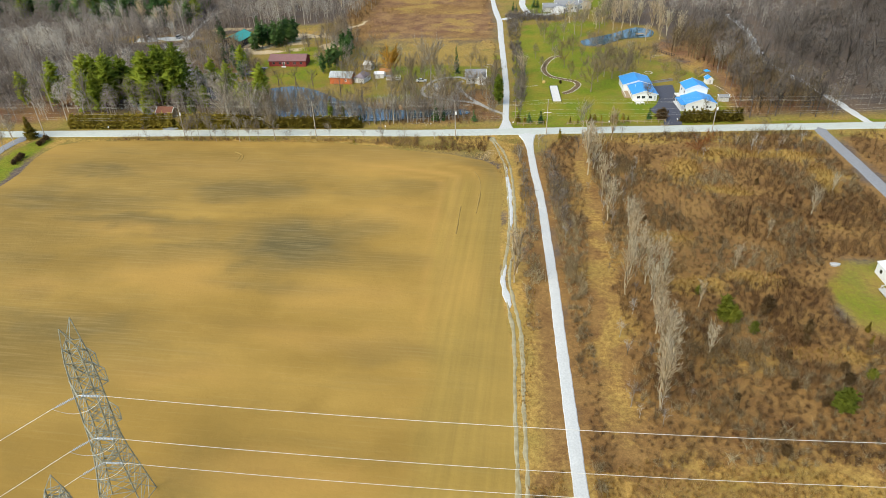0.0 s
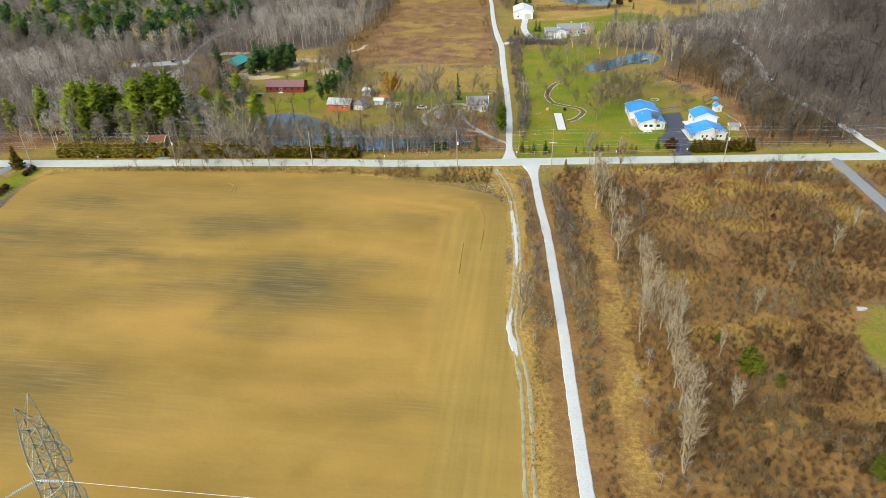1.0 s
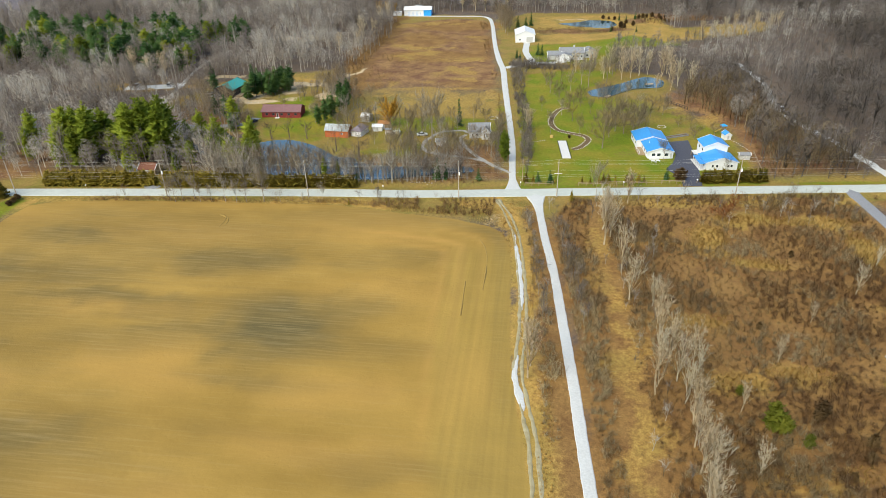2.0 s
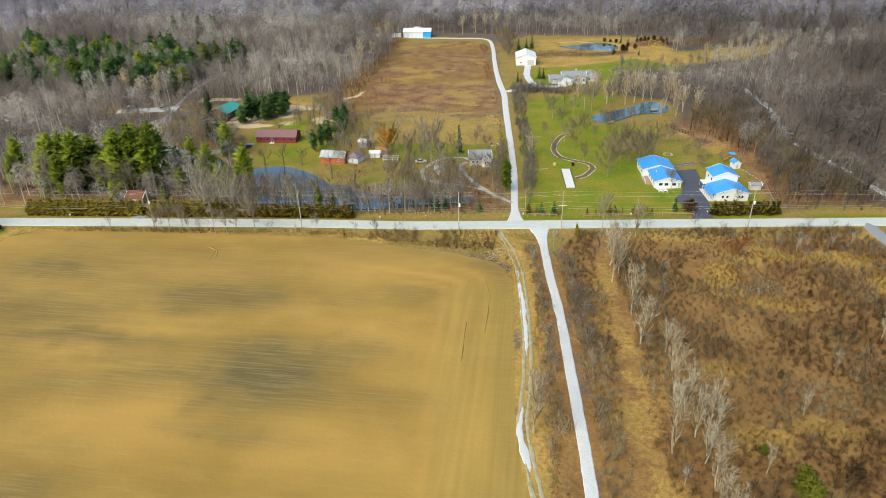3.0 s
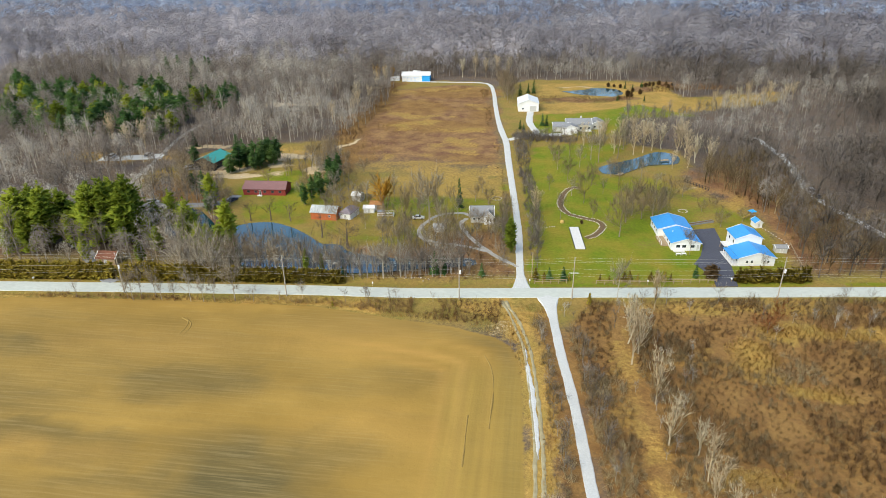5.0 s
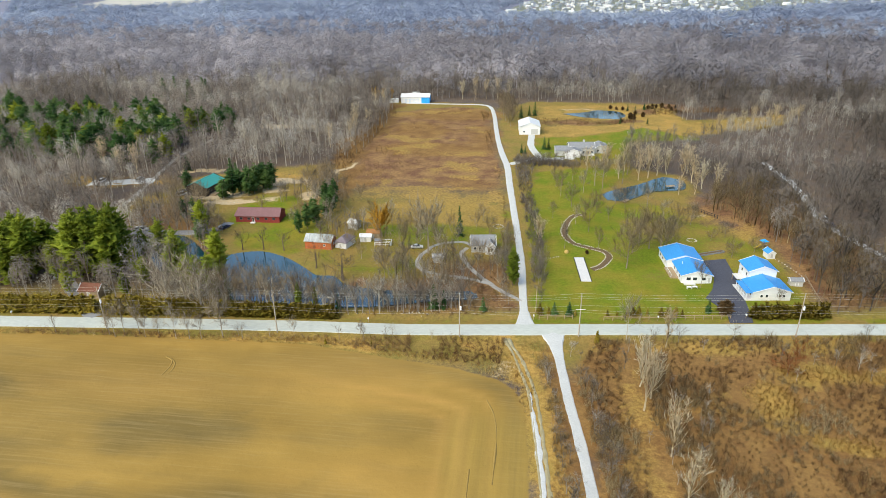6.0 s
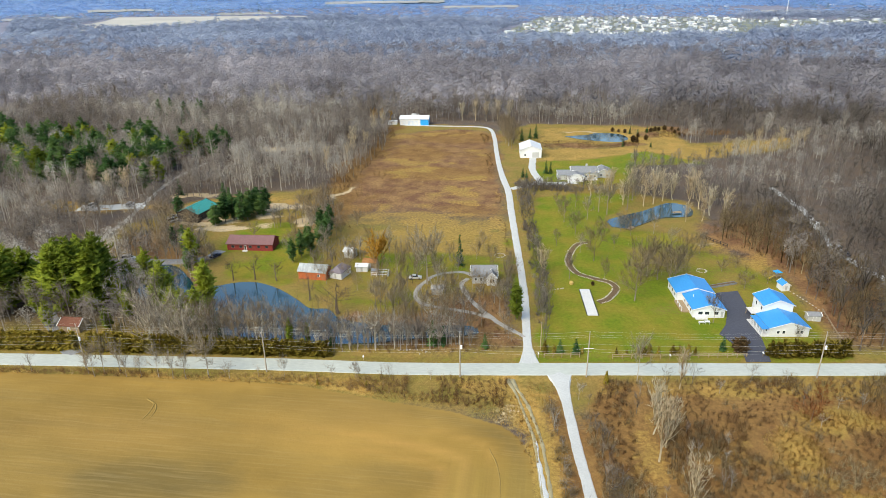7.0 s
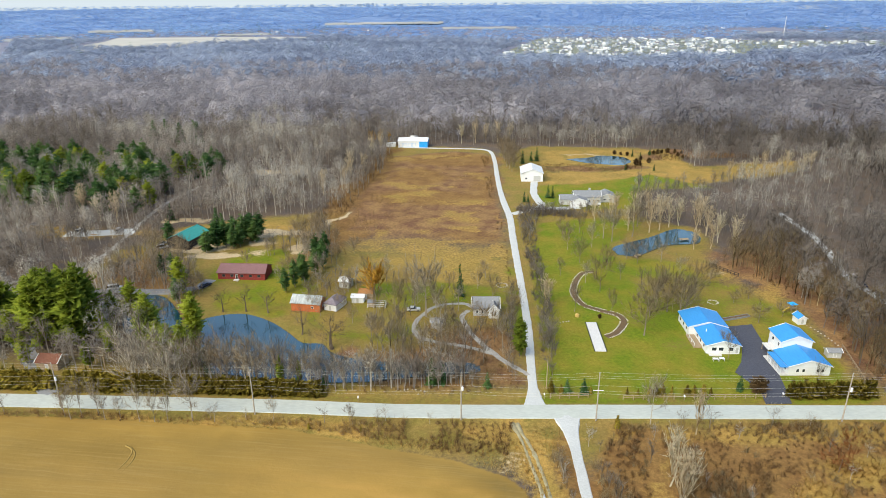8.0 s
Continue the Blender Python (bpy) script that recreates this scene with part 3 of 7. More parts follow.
    under = blob([(20, 262, 26, 9, 1), (50, 268, 15, 6, .9), (104, 312, 32, 9, 1), (72, 300, 8, 14, .9), (66, 318, 18, 5, .8), (-210, 2, 24, 12, 1), (-200, 20, 20, 16, .8), (88, 50, 8, 30, .9), (76, 92, 12, 14, .8), (-35, 18, 28, 14, 1), (-22, 32, 18, 16, .9), (-14, 16, 9, 9, .9), (-145, 66, 18, 9, 1), (-62, 23, 6, 4, 1), (-160, 78, 20, 18, .8), (-100, 96, 8, 12, .7), (-128, 100, 10, 5, .6)])
    rough *= 1 - 0.85 * under
    rust = np.maximum(rust, under)
    lawn *= 1 - 0.8 * under
    lawn = lawn * (1 - np.clip(field * 2, 0, 1))
    z = (cells(x, y, 6, 3) - 0.5) * 0.3 + (cells(x, y, 2.2, 4) - 0.5) * 0.12
    roads = np.minimum(keep_out(x, y), near_line(x, y, TRACK) - 1.5)
    z *= np.clip(roads / 6, 0, 1) * np.clip(-inside(x, y, COURT_E) / 4, 0, 1)
    z -= 0.06
    z -= 0.45 * np.clip(1 - np.abs(near_line(x, y, ROAD) - 6.2) / 2, 0, 1) * np.clip((keep_out(x, y) + 2) / 2, 0, 1)
    for p in PONDS:
        s = inside(x, y, p)
        z = np.where(s > -3.5, np.minimum(z, -0.2 - 1.1 * np.clip((s + 1.6) / 3.5, 0, 1)), z)
    n, k = len(gx), len(gy)
    i = (np.arange(k - 1)[:, None] * n + np.arange(n - 1)[None]).ravel()
    # distant: weight of the painted haze, growing with distance from the origin
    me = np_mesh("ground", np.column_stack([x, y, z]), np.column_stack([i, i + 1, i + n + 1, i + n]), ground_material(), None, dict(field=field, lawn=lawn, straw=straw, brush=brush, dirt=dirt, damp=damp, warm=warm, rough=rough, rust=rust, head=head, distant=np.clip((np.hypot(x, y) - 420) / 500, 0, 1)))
    tagged(new("ground", me), "tilled tan field, lawns, dry meadows and leaf-strewn ground", "ground", kind="structure")


ground()

# ---- roads, lanes and water ----
tagged(part("road", ribbon(ROAD, 5.7, 0.08, 0.12, 3), "asphalt"), "pale worn asphalt country road", "road", kind="structure")
tagged(part("lane", ribbon(LANE_N, 3.4, 0.06, 0.18, 1.5, [(0, 5.6), (0.008, 3.4), (0.02, 2.2), (0.2, 2.3), (0.32, 2.7), (0.47, 3.0), (0.55, 2.5), (1, 2.2)]), "gravel"), "pale gravel lane between meadow and lawn", "lane", kind="structure")
tagged(part("lane", ribbon(LANE_S, 2.7, 0.06, 0.14, 1.5, [(0, 7), (0.012, 3.6), (0.03, 2.1), (0.6, 2.4), (1, 2.4)]), "gravel"), "pale narrow gravel lane beside the field", "lane", kind="structure")
tagged(part("driveway", ribbon(EAST_DRIVE, 3.9, 0.07, 0.2), "greydrive"), "grey asphalt driveway through brush", "driveway", kind="structure")
tagged(part("lane", ribbon(EAST_ROAD, 2.8, 0.06, 0.9), "gravel"), "pale gravel lane winding through bare woods", "lane", kind="structure")
tagged(part("lane", ribbon(WEST_LANE, 4, 0.06, 0.2), "greydrive"), "grey lane beside a green verge", "lane", kind="structure")
tagged(part("lane", ribbon(WOOD_LANE, 1.9, 0.05, 0.6), "dull_gravel"), "rutted gravel lane into bare woods", "lane", kind="structure")
tagged(part("path", ribbon(LOOP_A, 1.4, 0.05, 0.3, 1.2), "dull_gravel"), "gravel drive among bare trees", "path", kind="structure")
tagged(part("path", ribbon(LOOP_B, 1.3, 0.045, 0.3, 1.2), "dull_gravel"), "gravel loop drive round a shed", "path", kind="structure")

water, wt, wb = shader("pond_water", 0.02, 0, 1.0)
wb.inputs["Base Color"].default_value = (0.012, 0.06, 0.085, 1)
wb.inputs["IOR"].default_value = 2.0
bump(wt, wb, noise_of(wt, 0.5, 3), 0.03, 0.02)
for o in PONDS:
    pts = [(p.x, p.y) for p in smooth_line(o + o[:1], 2.0)[:-1]]
    cx, cy = sum(p[0] for p in pts) / len(pts), sum(p[1] for p in pts) / len(pts)
    tagged(part("water", prism([(cx + (x - cx) * 1.02, cy + (y - cy) * 1.02) for x, y in pts], -0.9, -0.3), water), "still dark blue pond among bare trees", "water", kind="structure")


# ---- plants ----
def spikes(a, b, w, r, out=None):
    """Thin triangles from points a towards points b, of width w at a, facing the way of out where that is given."""
    d = b - a
    side = np.cross(d, r.normal(size=a.shape) if out is None else out)
    side *= (np.asarray(w) / 2 / np.maximum(np.linalg.norm(side, axis=1), 1e-6))[:, None]
    return np.stack([a - side, a + side, b], 1).reshape(-1, 3)


def trunk_soup(h, r0, lean, n=3):
    ang = np.arange(n) * 2 * np.pi / n
    lo = np.column_stack([r0 * np.cos(ang), r0 * np.sin(ang), np.full(n, -0.3)])
    top = np.array([lean[0], lean[1], h])
    return np.concatenate([np.stack([lo[k], lo[(k + 1) % n], top]) for k in range(n)])


def bare_soup(r, h=14.0, rad=4.0, limbs=14, twigs=60, tw=0.12, low=0.35):
    """Corners of the triangles of a leafless tree: trunk, rising limbs and many twigs."""
    lean = r.normal(size=2) * 0.4
    out = [trunk_soup(h * 0.9, 0.012 * h + 0.05, lean)]
    z0 = h * r.uniform(low, 0.72, limbs)
    ang = r.uniform(0, 2 * np.pi, limbs)
    a = np.column_stack([lean[0] * z0 / h, lean[1] * z0 / h, z0])
    up = r.uniform(0.15, 0.95, limbs)
    reach = rad * np.sqrt(np.clip(1 - (up - 0.35) ** 2, 0.15, 1)) * r.uniform(0.7, 1.1, limbs)
    b = np.column_stack([np.cos(ang) * reach, np.sin(ang) * reach, z0 + (h * 1.02 - z0) * up])
    out.append(spikes(a, b, 0.22 * np.ones(limbs) * h / 14, r))
    k = r.integers(0, limbs, twigs)
    t = r.uniform(0.35, 1.0, twigs)[:, None]
    p = a[k] + (b[k] - a[k]) * t
    d = (b[k] - a[k])
    d /= np.linalg.norm(d, axis=1)[:, None]
    q = p + (d * 0.55 + r.normal(size=p.shape) * 0.75 + np.array([0, 0, 0.2])) * (0.16 * h * r.uniform(0.5, 1.1, twigs))[:, None] * 0.75
    face = (p + q) / 2 - np.array([0, 0, 0.45 * h])
    face = face / np.linalg.norm(face, axis=1)[:, None] + r.normal(size=p.shape) * 0.45
    out.append(spikes(p, q, tw * r.uniform(0.6, 1.3, twigs), r, face))
    return np.concatenate(out)


def dome_soup(r, h, rad, limbs, twigs, tw, low=0.3, reach=0.11):
    """Corners of the triangles of a leafless tree with a rounded, lobed crown of short crossing twigs."""
    out = [trunk_soup(h * 0.85, 0.012 * h + 0.05, r.normal(size=2) * 0.4)]
    lobe = r.normal(size=(7, 3)) + np.array([0, 0, 0.35])
    lobe /= np.linalg.norm(lobe, axis=1)[:, None]
    u = r.normal(size=(twigs, 3)) + np.array([0, 0, 0.25])
    u /= np.linalg.norm(u, axis=1)[:, None]
    half = h * (1 - low) * 0.5
    f = (0.62 + 0.42 * np.clip((u @ lobe.T).max(1), 0, 1) ** 4) * r.uniform(0.55, 1.0, twigs) ** 0.4
    c = u * f[:, None] * np.array([rad, rad, half]) + np.array([0, 0, h * low + half])
    d = r.normal(size=u.shape)
    d += u * (0.25 - (d * u).sum(1))[:, None]
    d *= (h * reach * r.uniform(0.6, 1.2, twigs) / np.linalg.norm(d, axis=1))[:, None]
    out.append(spikes(c - d * 0.4, c + d * 0.6, tw * r.uniform(0.6, 1.3, twigs), r, u + r.normal(size=u.shape) * 0.2))
    z0 = h * r.uniform(0.25, 0.6, limbs)
    out.append(spikes(np.column_stack([np.zeros((limbs, 2)), z0]), c[r.integers(0, twigs, limbs)], np.full(limbs, 0.016 * h), r))
    return np.concatenate(out)


def shrub_soup(r, h=2.0, rad=1.2, n=26, w=0.09):
    a = np.column_stack([r.normal(size=(n, 2)) * rad * 0.25, np.zeros(n)])
    ang, q = r.uniform(0, 2 * np.pi, n), r.uniform(0.2, 1.0, n)
    b = np.column_stack([np.cos(ang) * rad * q, np.sin(ang) * rad * q, h * (1.05 - 0.45 * q * q) * r.uniform(0.6, 1.1, n)])
    m = a + (b - a) * r.uniform(0.35, 0.8, n)[:, None]
    c = m + (b - m) * 0.6 + r.normal(size=a.shape) * 0.28 * h
    c[:, 2] = np.abs(c[:, 2])
    return np.concatenate([spikes(a, b, w * np.ones(n), r), spikes(m, c, w * 0.8 * np.ones(n), r)])


def conifer_soup(r, h=14.0, rad=3.2, rows=14, boughs=9, tufts=4, open_=0.25, low=0.08, blunt=False):
    """Corners of the triangles of an evergreen: whorls of drooping boughs with ragged tufts."""
    out = []
    for i in range(rows):
        f = i / (rows - 1)
        z = h * (low + (0.99 - low) * f)
        reach = rad * (math.sin(math.pi * (0.2 + 0.77 * f)) ** 0.8 if blunt else (1.02 - f) ** 0.75) * r.uniform(0.75, 1.1)
        n = max(4, int(boughs * ((0.45 + reach / rad * 0.6) if blunt else (1.1 - f))))
        ang = r.uniform(0, 2 * np.pi, n)
        L = reach * r.uniform(1 - open_ * 1.6, 1.1, n) + 0.15
        zs = z + (r.normal(size=n) * 0.045 * h if blunt else np.zeros(n))
        a = np.column_stack([np.zeros((n, 2)), zs]) + r.normal(size=(n, 3)) * 0.12
        b = np.column_stack([np.cos(ang) * L, np.sin(ang) * L, zs + ((r.uniform(-0.15, 0.45, n) * L) if blunt else (-0.10 * L)) + 0.25 * h / rows + r.normal(size=n) * 0.2])
        side = np.column_stack([-np.sin(ang), np.cos(ang), r.normal(size=n) * (0.7 if blunt else 0)]) * ((0.2 if blunt else 0.28) * L + 0.15)[:, None]
        m = a * 0.45 + b * 0.55 + np.array([0, 0, 0.12])
        out.append(np.stack([a, m + side, b], 1).reshape(-1, 3))
        out.append(np.stack([a, b, m - side], 1).reshape(-1, 3))
        for _ in range(tufts):
            p = a + (b - a) * r.uniform(0.35, 1.0, n)[:, None]
            q = p + (b - a) * 0.18 + r.normal(size=p.shape) * np.array([0.35, 0.35, 0.3]) * (0.5 + 0.12 * rad) + np.array([0, 0, 0.2])
            out.append(spikes(p, q, 0.35 * np.ones(n) * (0.6 + 0.13 * rad), r))
    return np.concatenate(out)


def planted(name, variants, x, y, size, material, label, category, tint, z=None, tall=None, top=None):
    """Many plants of a kind in one mesh: every one a turned and scaled variant at its own place."""
    r = np.random.default_rng(len(x))
    k, turn = r.integers(0, len(variants), len(x)), r.uniform(0, 2 * np.pi, len(x))
    tall = np.ones(len(x)) if tall is None else tall
    z = np.zeros(len(x)) if z is None else z
    vs, ts, ns = [], [], []
    for i, v in enumerate(variants):
        v = faced(v)
        o = crown_of_points(v)
        s = np.nonzero(k == i)[0]
        if not len(s):
            continue
        c, q = np.cos(turn[s])[:, None], np.sin(turn[s])[:, None]
        w = size[s][:, None]
        px = (v[:, 0] * c - v[:, 1] * q) * w + x[s][:, None]
        py = (v[:, 0] * q + v[:, 1] * c) * w + y[s][:, None]
        pz = v[:, 2] * w * tall[s][:, None] + z[s][:, None]
        vs.append(np.stack([px, py, pz], -1).reshape(-1, 3))
        ts.append(np.repeat(tint[s], len(v)))
        ns.append(np.stack([o[:, 0] * c - o[:, 1] * q, o[:, 0] * q + o[:, 1] * c, np.broadcast_to(o[:, 2], px.shape)], -1).reshape(-1, 3))
    v = np.concatenate(vs)
    ob = new(name, np_mesh(name, v, np.arange(len(v)).reshape(-1, 3), material, np.concatenate(ts), None, np.concatenate(ns)))
    return tagged(ob, label, category, kind="stuff")


def scatter(x0, x1, y0, y1, gap, seed):
    """Uneven points over a rectangle, about gap apart."""
    r = np.random.default_rng(seed)
    gx, gy = np.meshgrid(np.arange(x0, x1, gap), np.arange(y0, y1, gap))
    gx, gy = gx.ravel(), gy.ravel()
    return gx + r.uniform(-0.48, 0.48, len(gx)) * gap, gy + r.uniform(-0.48, 0.48, len(gx)) * gap, r


def in_woods(x, y):
    w = (y > 328) | ((x > 84) & (y > near_line(x, y, ROAD) * 0 + 0.12 * x + 8)) | ((x < -118) & (y > 4 + 0.08 * x + 8)) | ((y > 140) & (x > 40)) | ((y > 140) & (x < -95))
    for o in (CLEAR_W, CLEAR_E, FAR_FIELD, TOWN, EAST_FARM):
        w &= inside(x, y, o) < (cells(x, y, 12, 8) - 0.5) * 6
    return w & (keep_out(x, y) > 0.8) & (np.hypot((x + 171) / 15, (y - 238) / 15) > 1)


def in_sight(x, y, margin=40):
    """Roughly the wedge of country that the camera sees, widened by a margin."""
    return np.abs(x - 5 + 0.157 * (y + 230)) < 0.62 * (y + 230) + margin


def woods():
    r = np.random.default_rng(3)
    near = [bare_soup(r, 15 + 2 * r.normal(), 3.4 + 0.5 * r.normal(), 14, 120, 0.1) if k % 4 == 0 else dome_soup(r, 14 + 2 * r.normal(), 3.9 + 0.5 * r.normal(), 12, 230, 0.17, 0.1 + 0.07 * (k % 3), 0.1) for k in range(12)]
    mid = [dome_soup(r, 14 + 2 * r.normal(), 5.4 + 0.7 * r.normal(), 6, 150, 0.42, 0.3, 0.12) for _ in range(10)]
    far = [dome_soup(r, 13 + 1.5 * r.normal(), 8.6, 3, 80, 1.2, 0.15, 0.17) for _ in range(8)]
    vast = [dome_soup(r, 13, 14.0, 1, 26, 3.6, 0.0, 0.34) for _ in range(5)]
    x, y, q = scatter(-430, 330, 0, 450, 5.5, 21)
    k = in_woods(x, y) & in_sight(x, y, 62) & (y < 330 + 110 * q.random(len(x)))
    x, y = x[k], y[k]
    t = np.clip(cells(x, y, 40, 1) * 0.7 + (cells(x, y, 14, 3) - 0.5) * 0.4 + q.normal(size=len(x)) * 0.15 + 0.16 - 0.12 * (x > 80) + 0.1 * (x < -90), 0, 1)
    t = np.clip(t + 0.35 * (np.hypot((x - 178) / 40, (y - 285) / 22) < 1) + 0.3 * (np.hypot((x - 100) / 26, (y - 190) / 20) < 1), 0, 1)
    low = (x > 45) & (x < 175) & (y > 152) & (y < 262 + 0.2 * (x - 60))
    t = np.where(low, np.clip(t + 0.3, 0, 1), t)
    planted("bare_woods", near, x, y, q.uniform(0.65, 1.2, len(x)) * np.where(low, 0.62, 1), "woods", "grey-brown leafless woods on reddish leaf litter", "woods", t)
    x, y, q = scatter(-1100, 700, 332, 1000, 8.5, 22)
    k = in_woods(x, y) & in_sight(x, y) & (y > 332 + 90 * q.random(len(x))) & (y < 640 + 260 * q.random(len(x)) + 160 * (cells(x, y, 120, 9) - 0.5))
    x, y = x[k], y[k]
    # the tint rises in the west, where more haze is painted in
    t = np.clip(0.44 + (cells(x, y, 70, 1) - 0.5) * 0.5 + (cells(x, y, 20, 3) - 0.5) * 0.4 + q.normal(size=len(x)) * 0.12 + 0.12 * (x < -80), 0, 1)
    t = np.clip(t + 0.3 * (np.hypot((x + 95) / 90, (y - 420) / 70) < 1) * cells(x, y, 22, 6), 0, 1)
    planted("bare_woods", mid, x, y, q.uniform(0.6, 0.95, len(x)) + 0.35 * cells(x, y, 30, 8) + 0.35 * (q.random(len(x)) < 0.2), "hazed_mid_woods", "leafless woods behind the meadow, coloured greyer for haze", "woods", t)
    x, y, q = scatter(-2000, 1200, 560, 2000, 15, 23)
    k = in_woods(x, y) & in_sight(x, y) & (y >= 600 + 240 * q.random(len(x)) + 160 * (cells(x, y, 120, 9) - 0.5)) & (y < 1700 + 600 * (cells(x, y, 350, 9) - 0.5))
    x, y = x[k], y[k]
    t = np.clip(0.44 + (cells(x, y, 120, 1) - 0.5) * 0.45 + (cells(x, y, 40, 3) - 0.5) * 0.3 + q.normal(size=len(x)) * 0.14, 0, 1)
    planted("hazed_far_woods", far, x, y, q.uniform(0.6, 0.95, len(x)) + 0.35 * cells(x, y, 60, 8) + 0.35 * (q.random(len(x)) < 0.15), "hazed_far_woods", "distant leafless woods coloured grey-violet for haze", "woods", t)
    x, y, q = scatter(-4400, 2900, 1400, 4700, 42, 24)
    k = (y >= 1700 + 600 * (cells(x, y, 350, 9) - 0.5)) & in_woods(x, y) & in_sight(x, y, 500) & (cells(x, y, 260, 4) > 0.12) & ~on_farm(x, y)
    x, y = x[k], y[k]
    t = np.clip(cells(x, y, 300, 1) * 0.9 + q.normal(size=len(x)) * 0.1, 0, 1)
    planted("hazed_far_woods", vast, x, y, q.uniform(1.0, 1.7, len(x)), "hazed_vast_woods", "distant woods towards the horizon coloured blue-grey for haze", "woods", t, z=far_height(np.hypot(x, y + 150)), tall=np.full(len(x), 0.42))


woods()


# ---- single trees ----
def cones(a, b, w0, w1, r):
    """Three-sided tapering limbs from points a to points b."""
    d = b - a
    u = np.cross(d, r.normal(size=a.shape))
    u /= np.maximum(np.linalg.norm(u, axis=1), 1e-6)[:, None]
    v = np.cross(d, u)
    v /= np.maximum(np.linalg.norm(v, axis=1), 1e-6)[:, None]
    tri = []
    for k in range(3):
        c0, c1 = [(math.cos(q * 2 * math.pi / 3), math.sin(q * 2 * math.pi / 3)) for q in (k, k + 1)]
        p, q = u * c0[0] + v * c0[1], u * c1[0] + v * c1[1]
        w, x = np.asarray(w0)[:, None] / 2, np.asarray(w1)[:, None] / 2
        tri += [np.stack([a + p * w, a + q * w, b + q * x], 1), np.stack([a + p * w, b + q * x, b + p * x], 1)]
    return np.concatenate(tri).reshape(-1, 3)


def crown_of(r, h, rad, limbs=16, subs=70, twigs=330, low=0.3, rise=0.55, tw=0.05):
    """Limbs, branches and twigs of a leafless tree."""
    z0 = h * (low + (0.8 - low) * r.uniform(0, 1, limbs) ** 1.2)
    ang = np.arange(limbs) * 2.4 + r.normal(size=limbs) * 0.4
    up = np.clip(r.normal(rise, 0.2, limbs), 0.08, 1)
    reach = rad * np.sqrt(np.clip(1.05 - (z0 / h + (1 - z0 / h) * up - 0.45) ** 2 * 2.6, 0.12, 1)) * r.uniform(0.75, 1.1, limbs)
    a = np.column_stack([np.zeros((limbs, 2)), z0])
    c = np.column_stack([np.cos(ang), np.sin(ang)])
    m = np.column_stack([c * (reach * 0.5)[:, None] + r.normal(size=(limbs, 2)) * 0.2, z0 + (h - z0) * up * 0.4])
    b = np.column_stack([c * reach[:, None] + r.normal(size=(limbs, 2)) * 0.4, z0 + (h - z0) * up])
    w = 0.011 * h * (1.25 - z0 / h)
    out = [cones(a, m, w, w * 0.6, r), cones(m, b, w * 0.6, w * 0.15, r)]
    k, t = r.integers(0, limbs, subs), r.uniform(0.1, 0.95, subs)[:, None]
    p = np.where(r.uniform(size=(subs, 1)) < 0.4, a[k] + (m[k] - a[k]) * (0.3 + 0.7 * t), m[k] + (b[k] - m[k]) * t)
    d = (b[k] - a[k]) / np.linalg.norm(b[k] - a[k], axis=1)[:, None]
    q = p + (d + r.normal(size=p.shape) * 0.65 + [0, 0, 0.45]) * (rad * 0.34 * r.uniform(0.6, 1.2, subs))[:, None]
    out.append(cones(p, q, np.full(subs, 0.0055 * h), np.full(subs, 0.002 * h), r))
    k, t = r.integers(0, subs, twigs), r.uniform(0.2, 1, twigs)[:, None]
    s = p[k] + (q[k] - p[k]) * t
    e = s + ((q[k] - p[k]) * 0.45 + r.normal(size=s.shape) * 0.14 * rad + [0, 0, 0.1 * rad]) * r.uniform(0.6, 1.2, twigs)[:, None]
    out.append(spikes(s, e, tw * r.uniform(0.7, 1.3, twigs), r))
    return np.concatenate(out)


def trunk_mesh(h, w, tint, r, sides=6, bark="bark"):
    rows = 5
    wob = np.cumsum(r.normal(size=(rows, 2)) * 0.012 * h, 0)
    wob[0] = 0
    z = np.linspace(-0.4, h, rows)
    rad = w * np.array([1.35, 0.95, 0.75, 0.5, 0.12])
    ang = np.arange(sides) * 2 * np.pi / sides
    v = np.concatenate([np.column_stack([wob[i, 0] + rad[i] * np.cos(ang), wob[i, 1] + rad[i] * np.sin(ang), np.full(sides, z[i])]) for i in range(rows)])
    f = [(i * sides + k, i * sides + (k + 1) % sides, (i + 1) * sides + (k + 1) % sides, (i + 1) * sides + k) for i in range(rows - 1) for k in range(sides)]
    return np_mesh("trunk", v, np.array(f), bark, np.full(len(v), tint))


def tree_of(name, soup, h, w, tint, leaf, label, r, trunk_h=0.85):
    """A tree at the origin: trunk and crown."""
    t = thing(name, (0, 0, 0), 0, label, "tree")
    soup = faced(soup)
    tr, cr = new("trunk", trunk_mesh(h * trunk_h, w, tint, r, 6, "birch" if leaf == "birch" else "bark")), new("crown", np_mesh("crown", soup, np.arange(len(soup)).reshape(-1, 3), leaf, np.full(len(soup), tint)))
    tr.parent = cr.parent = t
    return t


tr = np.random.default_rng(11)
KINDS = {}


def kind_of_tree(key, n, make):
    KINDS[key] = [make(i) for i in range(n)]


kind_of_tree("grey", 5, lambda i: (tree_of("bare_tree", crown_of(tr, 12, 4.6, 18, 100, 640, tw=0.09), 12, 0.2, 0.55 + 0.06 * i, "bark", "leafless grey-brown tree with a spreading crown", tr), 12))
kind_of_tree("silver", 3, lambda i: (tree_of("bare_tree", crown_of(tr, 12, 4.8, 22, 120, 900, 0.18, 0.5, 0.09), 12, 0.22, 0.68 + 0.06 * i, "bark", "large leafless silver-grey tree with a wide crown", tr), 12))
